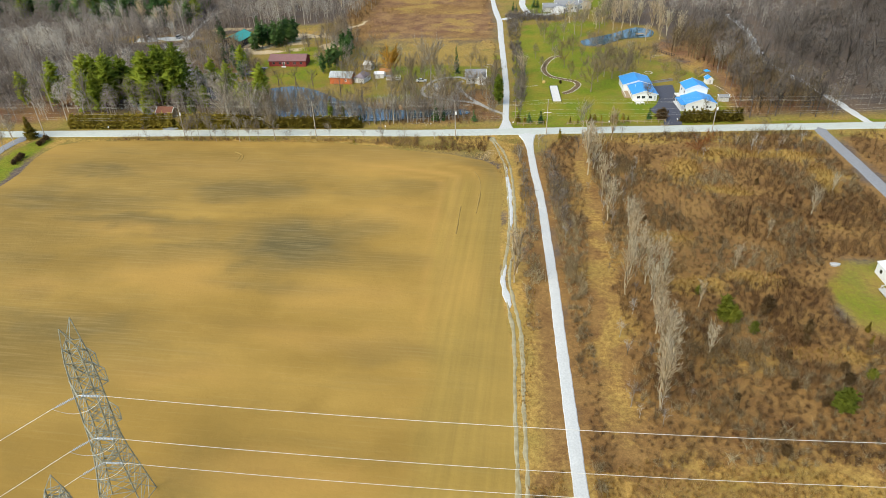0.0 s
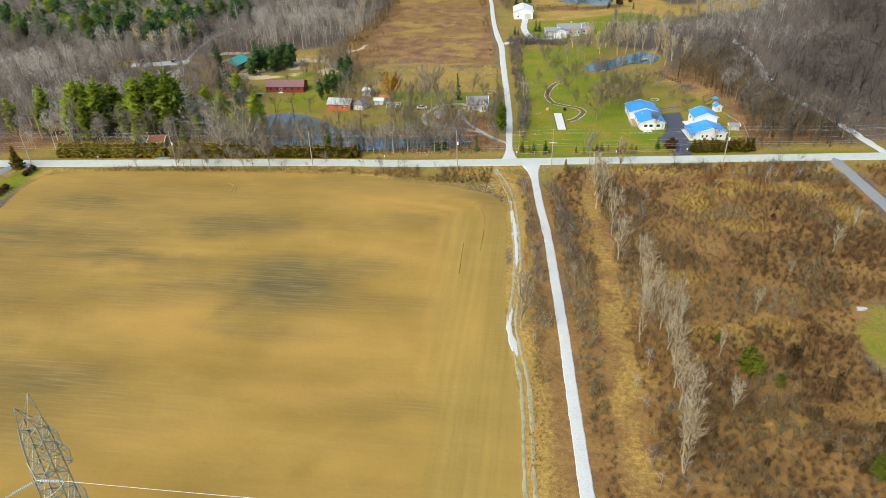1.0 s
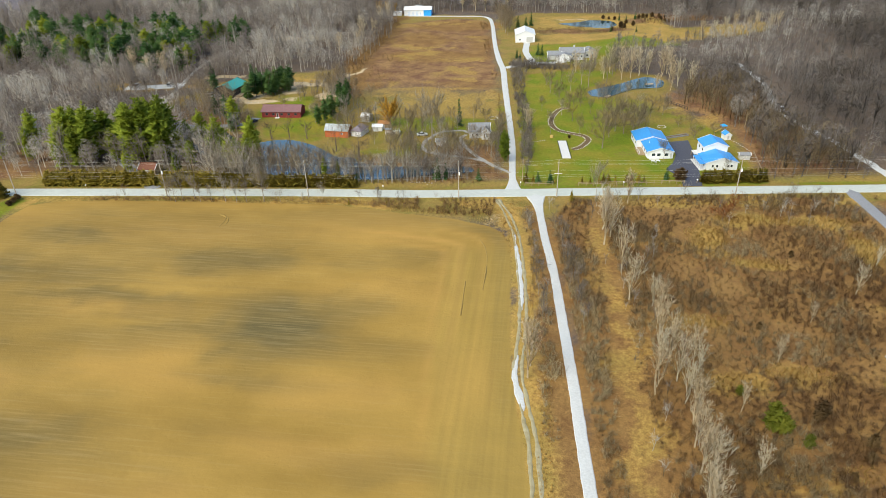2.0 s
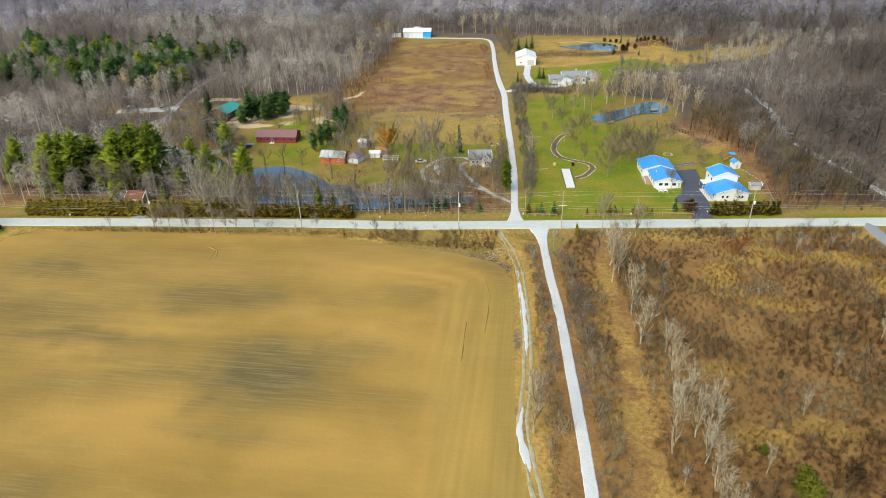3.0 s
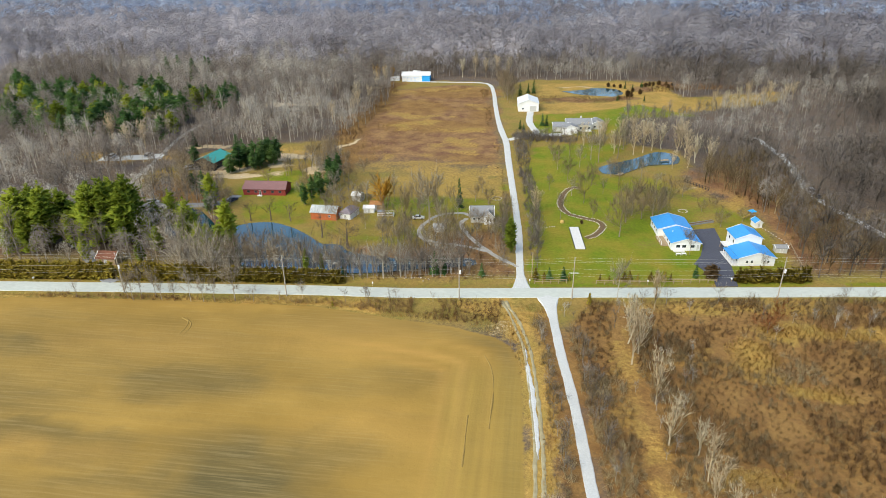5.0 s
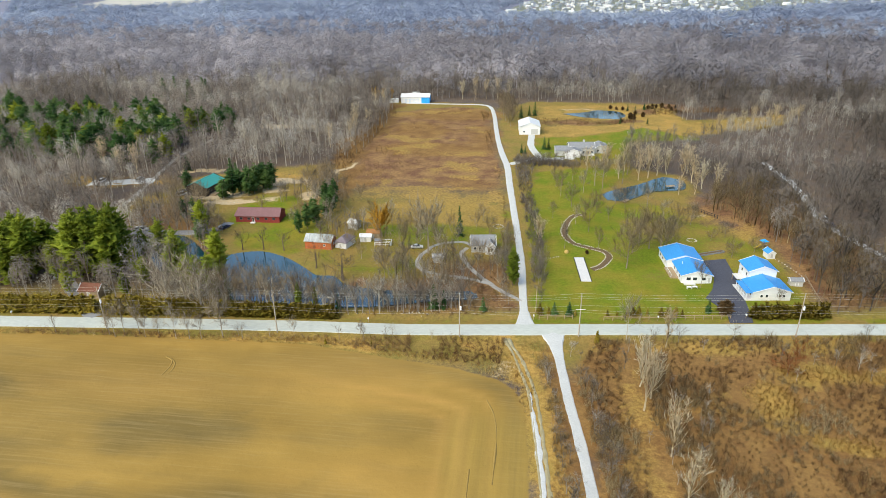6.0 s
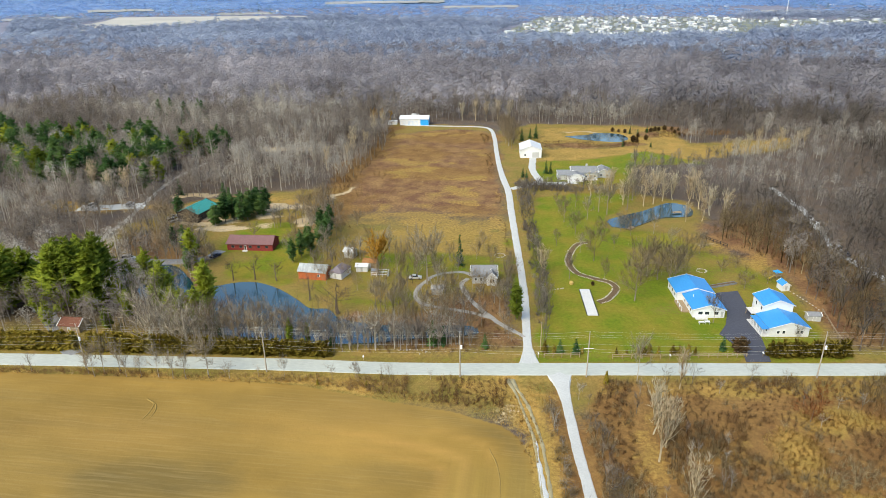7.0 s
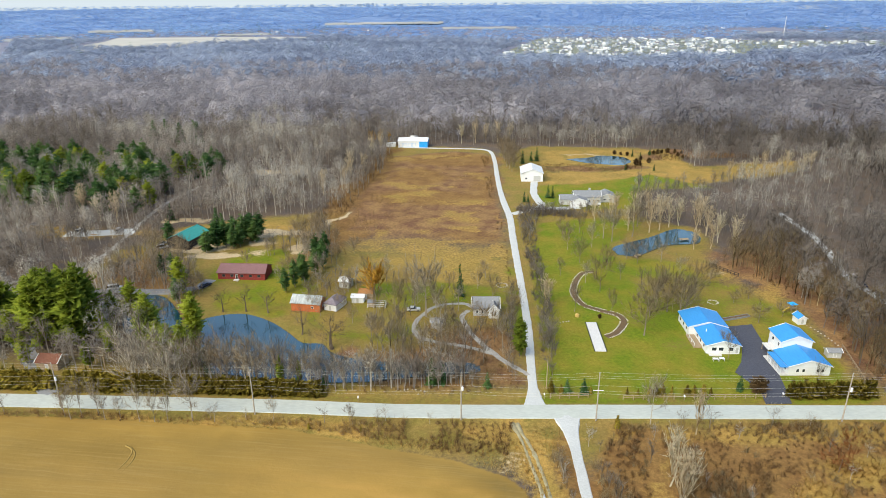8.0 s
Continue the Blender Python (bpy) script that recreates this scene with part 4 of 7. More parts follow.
kind_of_tree("rust", 1, lambda i: (tree_of("bush", crown_of(tr, 6, 3.0, 22, 100, 800, 0.05, 0.5, 0.08), 6, 0.08, 0.5, "rust_twigs", "rust-red leafless bush in the overgrown lot", tr), 6))
kind_of_tree("dark", 4, lambda i: (tree_of("bare_tree", crown_of(tr, 10, 4.2, 16, 70, 340, 0.25, 0.45, 0.06), 10, 0.36, 0.1 + 0.08 * i, "bark", "leafless dark-barked tree standing on grass", tr), 10))
kind_of_tree("twiggy", 4, lambda i: (tree_of("bare_tree", crown_of(tr, 12, 5.2, 20, 110, 900, 0.2, 0.5, 0.08), 12, 0.17, 0.45 + 0.1 * i, "lawn_twigs", "leafless tree with a dense crown of fine twigs", tr), 12))
kind_of_tree("pale", 5, lambda i: (tree_of("birch_tree", crown_of(tr, 15, 2.3, 26, 100, 620, 0.15, 0.75, 0.1), 15, 0.13, 0.3 + 0.1 * i, "birch", "slender pale-barked leafless tree in brown brush", tr, 0.95), 15))
kind_of_tree("sapling", 4, lambda i: (tree_of("sapling", crown_of(tr, 6, 1.5, 12, 40, 170, 0.2, 0.6, 0.035), 6, 0.07, 0.5 + 0.1 * i, "bark", "thin leafless sapling in roadside brush", tr), 6))
kind_of_tree("pine", 5, lambda i: (tree_of("pine_tree", conifer_soup(tr, 20, 5.2, 20, 18, 11, 0.3, 0.16, True), 20, 0.3, 0.35 + 0.13 * i, "pine", "tall yellow-green pine with ragged drooping boughs", tr, 0.93), 20))
kind_of_tree("spruce", 4, lambda i: (tree_of("spruce_tree", conifer_soup(tr, 12, 3.0, 18, 13, 7, 0.42, 0.04), 12, 0.18, 0.35 + 0.12 * i, "spruce", "dark green spruce with dense drooping boughs", tr, 0.92), 12))
kind_of_tree("fir", 4, lambda i: (tree_of("pine_tree", conifer_soup(tr, 15, 3.8, 15, 14, 8, 0.35, 0.14, True), 15, 0.2, 0.4 + 0.15 * i, "spruce", "dark green pine with a rounded ragged crown", tr, 0.93), 15))
kind_of_tree("cedar", 3, lambda i: (tree_of("cedar_tree", conifer_soup(tr, 5, 1.3, 16, 14, 8, 0.2, 0.02), 5, 0.1, 0.15 + 0.3 * i, "hedge", "small rust-green cedar in brown brush", tr, 0.9), 5))
kind_of_tree("juniper", 3, lambda i: (tree_of("juniper_bush", conifer_soup(tr, 4, 1.7, 13, 16, 9, 0.25, 0.03, True), 4, 0.1, 0.25 + 0.2 * i, "juniper", "dark brown-green juniper bush in brown brush", tr, 0.8), 4))
kind_of_tree("young", 3, lambda i: (tree_of("young_pine", conifer_soup(tr, 6, 2.6, 14, 18, 10, 0.3, 0.05, True), 6, 0.12, 0.3 + 0.2 * i, "young_pine", "round yellow-green young pine in brown brush", tr, 0.85), 6))
kind_of_tree("willow", 1, lambda i: (tree_of("willow_tree", crown_of(tr, 12, 4.6, 24, 160, 1900, 0.15, 0.4, 0.26), 12, 0.22, 0.6, "willow", "golden-twigged willow beside the sheds", tr), 12))
used = {}


def plant(key, x, y, h, wide=1.0, label=""):
    """Stand a tree of a kind, h high, at x, y."""
    i = used.get(key, 0)
    used[key] = i + 1
    proto, base = KINDS[key][i % len(KINDS[key])]
    s = h / base
    turn = (i * 137.5) % 360
    ob = proto if i < len(KINDS[key]) else copy_thing(proto, pose(x, y, 0))
    ob.matrix_basis = pose(x, y, -0.05, 0, 0, turn) @ Matrix.Diagonal((s * wide, s * wide, s, 1))
    if label:
        ob["label"] = label
    return ob


# row along the south verge of the road
for x, y, h in ((-121.2, -17.2, 9), (-119.3, -15.6, 10.5), (-115.2, -14.8, 10), (-108.5, -15.8, 6.5), (-103.3, -16, 9.8), (-95.9, -15.4, 8.2)):
    plant("grey", x, y, h, 0.55, "leafless grey tree on the road verge")
for x, y, h in ((-123.6, -16.2, 8), (-112.4, -16.4, 7), (-99.5, -15.6, 8.5), (-70, -11.4, 6), (-51, -9.6, 5), (-50, -10.6, 4)):
    plant("grey", x, y, h, 0.6, "small leafless grey tree on the road verge")
plant("silver", -90.3, -13.8, 13, 0.7)
for x, y, h in ((-140, -17, 6), (-86, -12.8, 4), (-84.6, -13.6, 5), (-77, -12, 3.4), (-57, -10.8, 4.4), (-44, -9, 3.6), (-42, -8.4, 4.6), (-31, -8, 3), (30, -2.5, 5), (37, -1.5, 6), (52, 1, 6), (61, 1.5, 4), (88, 5, 6), (95, 5, 5)):
    plant("sapling", x, y, h, 1.3)
# pond shore
for x, y, h in ((-110.2, 45.6, 8.5), (-102.5, 46.8, 8.5), (-94.5, 46.6, 8.2), (-78, 33.2, 9.5)):
    plant("dark", x, y, h, 0.75, "leafless dark tree on the grassy pond bank")
plant("dark", -66.1, 25.6, 9, 1.5, "wide leafless dark tree on the pond bank")
for x, y, h in ((-112.9, -2.2, 17.5), (-102.4, -2.4, 16.5), (-41.1, 49.7, 20)):
    plant("silver", x, y, h, 1.0 if h < 20 else 0.8, "large leafless grey tree with a wide crown")
for x, y, h in ((-95.5, 3, 13), (-89, 3, 14), (-84, 5.2, 12), (-81.1, 3, 14), (-77, 5.2, 12), (-73.2, 3.8, 13), (-68, 4.4, 11.5), (-63.8, 4.2, 12), (-99, 6, 12), (-104, 7, 12), (-108, 8, 11), (-92, 6, 11), (-57, 5.5, 10)):
    plant("twiggy", x, y, h, 0.72, "leafless grey tree between hedge and pond")
# brush and trees between pond and lane
r3 = np.random.default_rng(5)
for x, y, h in ((-49, 6, 11), (-44, 8, 12), (-40, 10, 13), (-35, 9, 10), (-31, 11, 12), (-27, 13, 10), (-22, 12, 9), (-52, 26, 12), (-47, 28, 11), (-48, 24, 13), (-44, 26, 10), (-38, 25, 12), (-33, 27, 11), (-29, 26, 9), (-24, 28, 11), (-20, 22, 10), (-15, 32, 11), (-17, 38, 10), (-13, 20, 8), (-21, 41, 9), (-32, 38, 10), (-28, 33, 8), (-36, 46, 10), (-47, 36, 11), (-50, 44, 12), (-13, 45, 10), (-12, 56, 9), (-46, 55, 12), (-55, 31, 11), (-25, 47, 8), (-31, 55, 10), (-38, 53, 11)):
    plant("twiggy" if r3.random() < 0.45 else "grey", x, y, h * r3.uniform(0.85, 1.1), 0.62)
plant("grey", -60.7, 78.5, 8, 0.9)
plant("willow", -61.5, 63.1, 11, 0.8)
for x, y, h in ((-124, 322, 8), (-119, 326, 9), (-114, 330, 7), (-127, 330, 8), (-112, 318, 5)):
    plant("willow", x, y, h, 0.7, "yellow-twigged tree beside the far workshop")
plant("spruce", -31.6, 66.5, 12, 0.55)
plant("pine", -9.8, 27.3, 12, 0.75)
plant("spruce", -62, 5.6, 5.5, 0.8)
plant("pine", -72.8, 1.6, 10, 0.45)
plant("pine", -68.7, 4.6, 7.5, 0.5)
plant("spruce", -33, 8.8, 8, 1.0)
plant("spruce", -18, 9.5, 4.5, 1.2)
plant("spruce", -30, 9.8, 6, 1.0)
# trees of the east lawn
for key, x, y, h, w in (("twiggy", 17.5, 76.4, 13, 0.7), ("twiggy", 28.2, 44.6, 15, 0.9), ("twiggy", 41.6, 57.8, 14, 0.9), ("twiggy", 35, 65, 13, 0.9), ("twiggy", 44, 62, 12, 0.9), ("twiggy", 38.3, 62.6, 14, 0.95), ("twiggy", 74.8, 63.1, 5, 1.2), ("twiggy", 49.5, 37, 7, 0.5), ("twiggy", 34.4, 104.9, 9, 0.8), ("grey", 7.8, 59.2, 10, 0.5), ("grey", 0.5, 36, 9, 0.5), ("grey", 60.4, 95.1, 7, 0.7), ("twiggy", 12, 104, 10, 0.7), ("twiggy", 32, 58, 13, 0.8), ("twiggy", 46, 74, 8, 0.9), ("twiggy", 52, 84, 9, 0.9), ("twiggy", 58, 88, 8, 0.9), ("grey", 44, 108, 9, 0.7), ("grey", 18, 122, 10, 0.6), ("twiggy", 6, 132, 9, 0.7), ("twiggy", 14, 140, 10, 0.7), ("grey", 4, 90, 7, 0.6), ("twiggy", 68, 76, 6, 1.0), ("grey", 26, 88, 7, 0.6), ("grey", 27.3, 130.4, 15, 0.7), ("grey", 24, 134, 14, 0.7), ("pale", -1.6, 62.9, 11, 1.6), ("twiggy", 65.9, 58, 6, 1.2), ("twiggy", 62.1, 72, 4.5, 1.0), ("grey", 22.9, -1.9, 12, 0.6), ("grey", 36.9, 138, 13, 0.8), ("grey", 31, 110, 8, 0.8), ("grey", 41, 152, 14, 0.8), ("twiggy", 8, 118, 10, 0.7), ("twiggy", 22, 98, 9, 0.7), ("grey", 13, 84, 8, 0.6), ("dark", 33, 84, 7, 0.6), ("grey", 48, 92, 8, 0.7), ("grey", 50, 32.5, 9, 0.5), ("grey", 70, 21, 7, 0.5), ("twiggy", 20, 60, 8, 0.5)):
    plant(key, x, y, h, w)
for x, y, h in ((45, 144, 15), (50, 148, 16), (55, 153, 15), (60, 155, 14), (66, 150, 15), (69, 142, 14), (40, 158, 15), (36, 146, 12), (72, 134, 14), (67, 126, 12), (60, 124, 9), (30, 160, 13), (22, 158, 12), (52, 160, 15), (47, 166, 14), (33, 168, 12), (70, 158, 15), (77, 128, 14)):
    plant("pale", x, y, h, 1.5, "pale leafless tree beside the small pond")
# pale trees in the brush
for x, y, h in ((33, -65, 10), (33.5, -72, 13), (32.6, -80, 14), (34, -86, 13.5), (34.6, -93, 13), (35, -100, 12), (35.8, -106, 13.5), (34.8, -112, 12.5), (36, -116, 12), (35.6, -121, 13), (34, -127, 12), (32.9, -134.4, 14), (23.3, -33.8, 18), (26.9, -48.9, 15), (27.6, -62.5, 14), (23.5, -24.2, 15.5), (29.4, -98, 14), (34.6, -118.5, 13), (33.8, -129, 14), (25.5, -29, 14), (31.2, -89, 12)):
    plant("pale", x, y, h, 1.15)
for x, y, h in ((2.4, -95.6, 16), (2.8, -91.5, 13), (39, -87.1, 11), (85.5, -54.1, 9.2), (39.6, -90, 9), (33, -5, 12), (46, -101, 8), (58, -84, 7), (45, -118, 9), (96, -40, 7), (70, -68, 6)):
    plant("pale", x, y, h, 1.2)
for x, y, h, w in ((61.4, -101, 3.8, 0.85), (60.4, -102.2, 3.0, 0.8), (67.9, -108.5, 3.4, 0.7), (70.8, -124.2, 3.0, 0.75), (53.4, -143.9, 2.5, 0.8), (66.3, -112, 2.2, 0.9), (59.8, -126.7, 2.2, 0.7), (64.5, -130.5, 2.0, 0.8), (57, -72, 2.0, 0.8), (90, -45, 2.4, 0.8), (38, -62, 1.8, 0.9), (75, -36, 2.0, 0.8), (84, -118, 3, 0.9), (71.5, -120, 2.2, 0.9), (61.5, -117, 2.0, 0.8), (48, -131, 1.8, 0.8)):
    plant("juniper", x, y, h, w)
for x, y, h, w in ((81.1, -106.5, 2.6, 0.8), (79.7, -111.7, 3.0, 0.7), (14.7, -4.4, 3.4, 0.9), (-186.1, -19.5, 8, 1.1), (-47, -13.6, 1.6, 1), (-60, -14, 1.6, 1)):
    plant("cedar", x, y, h, w)
for x, y, h, w in ((67.2, -131.5, 5.4, 1.0), (50.8, -105.2, 6.2, 0.75), (52.5, -106.5, 4.4, 0.8), (56.1, -109.5, 3.0, 0.9), (46.8, -96, 2.4, 0.9), (76, -122, 2.6, 1.0)):
    plant("young", x, y, h, w)
for x, y, h in ((47, 306, 2.6), (51, 304.5, 2.0), (55, 303, 2.4), (62, 290, 2.4), (66, 283, 3), (57, 275, 4), (59, 274, 3), (50, 266, 2.4), (70, 306, 2.2), (73, 308, 2.6), (76, 310, 3), (79, 312, 2.4), (83, 314, 3), (88, 314, 2.4), (92, 312, 2), (88, 304, 2.4), (90, 298, 2)):
    plant("juniper", x, y, h, 1.1, "dark shrub on the bank of the far pond")
# pine grove by the road
for x, y, h in ((-121.1, 20.2, 17), (-109.1, 24.6, 16), (-148.8, 17, 24), (-142.2, 16.4, 22), (-153.5, 15, 23), (-134, 32.6, 15), (-130.7, 56.4, 14), (-145, 24, 23), (-157, 19, 21), (-181, 6.8, 11.5), (-180, 9.4, 18), (-178.4, 12, 22), (-178.5, 17, 18.5), (-170.2, 13, 21), (-174, 8, 16), (-173, 18, 21), (-155, 20.9, 18.2), (-151.1, 20.2, 20), (-150.3, 24.5, 22), (-146.7, 22.2, 15), (-154, 27, 20), (-148, 28, 18), (-168.5, 35.2, 16.5), (-168.1, 20.3, 19), (-162, 14.6, 14), (-163, 27, 18), (-159, 33, 16), (-186, 22, 17), (-190, 32, 16), (-196.6, 12, 14), (-204, 24, 16), (-212, 14, 14), (-120.6, 17, 13), (-117.3, 14, 12), (-109, 9.4, 13.5), (-104.4, 8.6, 14), (-113, 11.5, 12.5), (-100, 7.6, 11.5), (-124, 22, 12), (-130, 14, 10), (-137, 20, 11), (-152, 6, 9), (-132, 6, 8), (-140, 31, 12)):
    plant("pine", x, y, h, 0.98 if h > 18 else 0.92)
for x, y, h in ((-140, 103.3, 12), (-137.3, 106.5, 11), (-134.2, 109.5, 10.5), (-132.1, 112.3, 11.5), (-129.8, 115.1, 12), (-136, 112, 11), (-131, 107, 9.5), (-126.5, 112, 10), (-127, 118, 11.5), (-138.5, 108, 10), (-143, 101, 8), (-151, 127, 10), (-147, 124, 9), (-133, 104, 9), (-142, 98, 9), (-164.4, 108.8, 9), (-179.8, 138.2, 8), (-94.4, 63, 9), (-92.6, 68, 10.5), (-90.6, 72.6, 11), (-91.7, 90, 12), (-87.6, 86, 11), (-93.5, 77, 9), (-89, 80, 10), (-90, 97, 11), (-139.4, 67, 11), (-132.1, 58.6, 12), (-130, 51.5, 9), (-147, 72, 9), (-11.4, 186.9, 5.2), (-9.4, 186, 4), (0.9, 195.5, 7), (3.3, 195.7, 6.2), (-14.1, 272.3, 8.2), (-5.1, 281.1, 8.8), (-8.8, 280.8, 6.5), (58, 300, 5), (62, 292, 5), (70, 305, 5), (49, 262, 4), (66, 262, 4)):
    plant("fir" if h > 8.5 and y < 120 and x < -85 else "spruce", x, y, h, 1.3 if y > 95 and x < -120 else 0.95)
for x, y, h in ((-204, 132, 13), (-209, 140, 14), (-214, 134, 13), (-220, 143, 14), (-226, 138, 13), (-231, 146, 15), (-198, 145, 13), (-238, 150, 14), (-206, 152, 14), (-216, 158, 15), (-120, 190, 14), (-112, 215, 15), (-118, 240, 15), (-110, 262, 14), (-115, 282, 15), (-112, 205, 13), (-108, 232, 14), (-113, 300, 13), (-60, 334, 15), (-50, 337, 16), (-42, 336, 15), (-34, 340, 16), (-25, 338, 15), (120, 250, 13), (128, 258, 14), (135, 252, 13), (142, 262, 14), (150, 258, 13), (112, 244, 12), (104, 240, 13), (158, 268, 13)):
    plant("pale", x, y, h, 1.35, "pale leafless tree at the woods' edge")
# evergreens standing in the western woods
for k in range(190):
    x = -370 + 178 * r3.random() ** 0.85
    y = 142 + 0.06 * (-200 - x) + 96 * r3.random() ** 1.2
    if in_woods(np.array([x]), np.array([y]))[0]:
        plant("pine" if k % 5 == 0 else "fir", x, y, 11 + 7 * r3.random(), 1.2, "evergreen standing among bare western woods")
for x, y in ((-292, 318), (-286, 324), (-262, 322), (-256, 316), (-268, 312), (-208, 214)):
    plant("spruce", x, y, 16, 1.3, "dark evergreen standing above bare woods")
# brown trees round the red house and along both lanes
for x, y, h in ((-128, 60, 9), (-133, 66, 10), (-124, 56, 8), (-145, 62, 10), (-150, 70, 11), (-155, 84, 11), (-160, 90, 12), (-150, 92, 10), (-146, 86, 10), (-166, 96, 11), (-172, 60, 11), (-162, 66, 10), (-135, 30, 10), (-124, 33, 9), (-112, 12, 9), (-98, 76, 8), (-100, 108, 9), (-102, 120, 11), (-106, 114, 10), (-97, 112, 9), (-110, 122, 10), (-104, 130, 10), (-98, 100, 9), (-83, 58, 7), (-20, 250, 11), (-22, 258, 12), (-19, 264, 13), (-23, 272, 14), (-26, 280, 14), (-20, 276, 13), (-27, 288, 13), (-22, 292, 12), (-24, 264, 12), (-27, 296, 12)):
    plant("twiggy", x, y, h, 0.8)
for x, y, h in ((-76, 46, 7), (-70, 52, 8), (-58, 50, 9), (-64, 42, 7), (-52, 62, 8), (-44, 70, 8), (-36, 72, 7), (-26, 74, 7), (-20, 66, 8), (-72, 66, 7), (-80, 50, 6), (-24, 84, 7), (-70, 84, 7), (-84, 92, 8), (-80, 104, 7), (-90, 110, 8), (-105, 92, 7), (-114, 98, 8), (-118, 84, 7)):
    plant("twiggy", x, y, h, 0.75, "leafless brown tree standing in the rough yard")


for x, y, h in ((-97, 66, 9), (-86, 77, 10), (-95, 86, 10), (-86, 92, 9), (-93, 102, 11), (-97, 95, 10), (-84, 68, 8)):
    plant("grey", x, y, h, 0.7, "leafless grey tree among evergreens")
LANE_N_WEST = [(-9.5, 14), (-10.5, 40), (-12.5, 70), (-16, 75), (-14, 40), (-13, 14)]


def thicket(name, rows, label, gap, seed, h, tint, material="woods"):
    """Slim leafless trees standing close together over outlines in the plan."""
    r = np.random.default_rng(seed)
    kinds = [bare_soup(r, 10 + r.normal(), 2.4 + 0.3 * r.normal(), 14, 110, 0.085, 0.2) for _ in range(6)]
    xs, ys = [], []
    for o in rows:
        px, py = zip(*o)
        x, y, _ = scatter(min(px), max(px), min(py), max(py), gap, seed)
        k = (inside(x, y, o) > 0) & (keep_out(x, y) > 0.7)
        xs.append(x[k]), ys.append(y[k])
    x, y = np.concatenate(xs), np.concatenate(ys)
    planted(name, kinds, x, y, r.uniform(h[0], h[1], len(x)) / 10, material, label, "trees", np.clip(r.normal(tint, 0.2, len(x)), 0, 1))


thicket("pond_trees", [[(-118, 1), (-56, 3), (-22, 9), (-22, 14), (-50, 10.5), (-80, 9), (-104, 11), (-118, 20)]], "grey leafless trees massed between hedge and pond", 1.65, 71, (5, 11.5), 0.72)
thicket("yard_trees", [[(-54, 23), (-9, 24), (-10, 40), (-13, 60), (-20, 49), (-33, 40), (-46, 34)], [(-48, 46), (-40, 62), (-48, 64), (-54, 50)], [(-84, 52), (-62, 70), (-50, 76), (-58, 84), (-80, 72), (-86, 60)]], "thin leafless trees round the gravel loop", 3.7, 72, (5, 10), 0.5)
thicket("bank_trees", [[(-180, 46), (-150, 58), (-128, 50), (-122, 60), (-140, 80), (-156, 92), (-174, 98), (-184, 80)], [(-118, 96), (-98, 104), (-92, 96), (-96, 130), (-106, 140), (-112, 118)]], "grey-brown leafless trees near the drive", 3.9, 73, (6, 11), 0.45)
thicket("edge_trees", [[(85, 22), (87, 45), (88, 66), (80, 88), (66, 106), (76, 130), (100, 130), (107, 90), (118, 45), (123, 26)]], "reddish-grey leafless trees at the edge of the lawn", 3.3, 75, (6, 11), 0.3, "lot_twigs")
thicket("lane_trees", [LANE_N_WEST, [(-13.5, 124), (-8, 122), (-5, 150), (-4, 164), (20, 164), (28, 170), (20, 176), (-6, 175), (-14, 170)], [(-2.5, 14), (-2, 40), (-5, 100), (-2.5, 100), (1.2, 40), (0.6, 14)]], "thin leafless trees lining the gravel lane", 2.5, 76, (3.5, 7), 0.45)
thicket("verge_trees", [[(5.5, -12), (9.5, -8), (15, -40), (17.5, -75), (14, -75), (9.8, -45)], [(-0.5, -16), (1.8, -12), (5.2, -45), (8, -75), (5.5, -75), (2.6, -45)]], "thin leafless trees overhanging the gravel lane", 2.6, 77, (3.5, 7.5), 0.5)
plant("juniper", 15.6, 55.2, 1.4, 1.0, "small dark shrub on the lawn")
for x, y, h in ((-179.4, -20.5, 1.8), (-179, -23, 1.6), (-178.6, -25.5, 1.7), (-178, -36.5, 1.9), (-177.6, -39, 1.8), (-177.2, -41.5, 1.6)):
    plant("juniper", x, y, h, 1.5, "low brown shrub between lawn and field")
for x, y, h in ((-190.5, -24, 9), (-194, -20, 10), (-189, -31, 8)):
    plant("grey", x, y, h, 0.8, "leafless grey tree beside the western lane")
plant("rust", 61.0, -15.0, 6.5, 1.0)
plant("rust", 66.5, -6.5, 5, 1.0)
thicket("lot_trees", [[(20, -8), (44, -5), (38, -40), (30, -60), (24, -60)], [(60, -8), (104, 2), (104, -14), (60, -18)], [(26, -60), (40, -80), (40, -140), (26, -140)]], "scattered thin leafless trees in brown brush", 6.5, 74, (3, 6.5), 0.8)


# ---- hedges, shrubs and grass ----
def shrubs(name, rows, material, label, category, gap, seed, h=(1.2, 2.4), tint=(0.2, 0.9), test=None, patch=0.0, clump=20):
    """Low plants over outlines in the plan."""
    r = np.random.default_rng(seed)
    kinds = [shrub_soup(r, 2.0, 1.3, clump, 0.07) for _ in range(8)]
    xs, ys = [], []
    for o in rows:
        px, py = zip(*o)
        x, y, _ = scatter(min(px), max(px), min(py), max(py), gap, seed)
        k = (inside(x, y, o) > -1.0) & (keep_out(x, y) > 0.5)
        if test:
            k &= test(x, y)
        xs.append(x[k]), ys.append(y[k])
    x, y = np.concatenate(xs), np.concatenate(ys)
    k = cells(x, y, 11, seed) > patch
    x, y = x[k], y[k]
    s = (h[0] + (h[1] - h[0]) * cells(x, y, 9, seed + 1) * r.uniform(0.6, 1.3, len(x))) / 2
    t = np.clip(tint[0] + (tint[1] - tint[0]) * cells(x, y, 16, seed + 2) + r.normal(size=len(x)) * 0.12, 0, 1)
    planted(name, kinds, x, y, s, material, label, category, t)


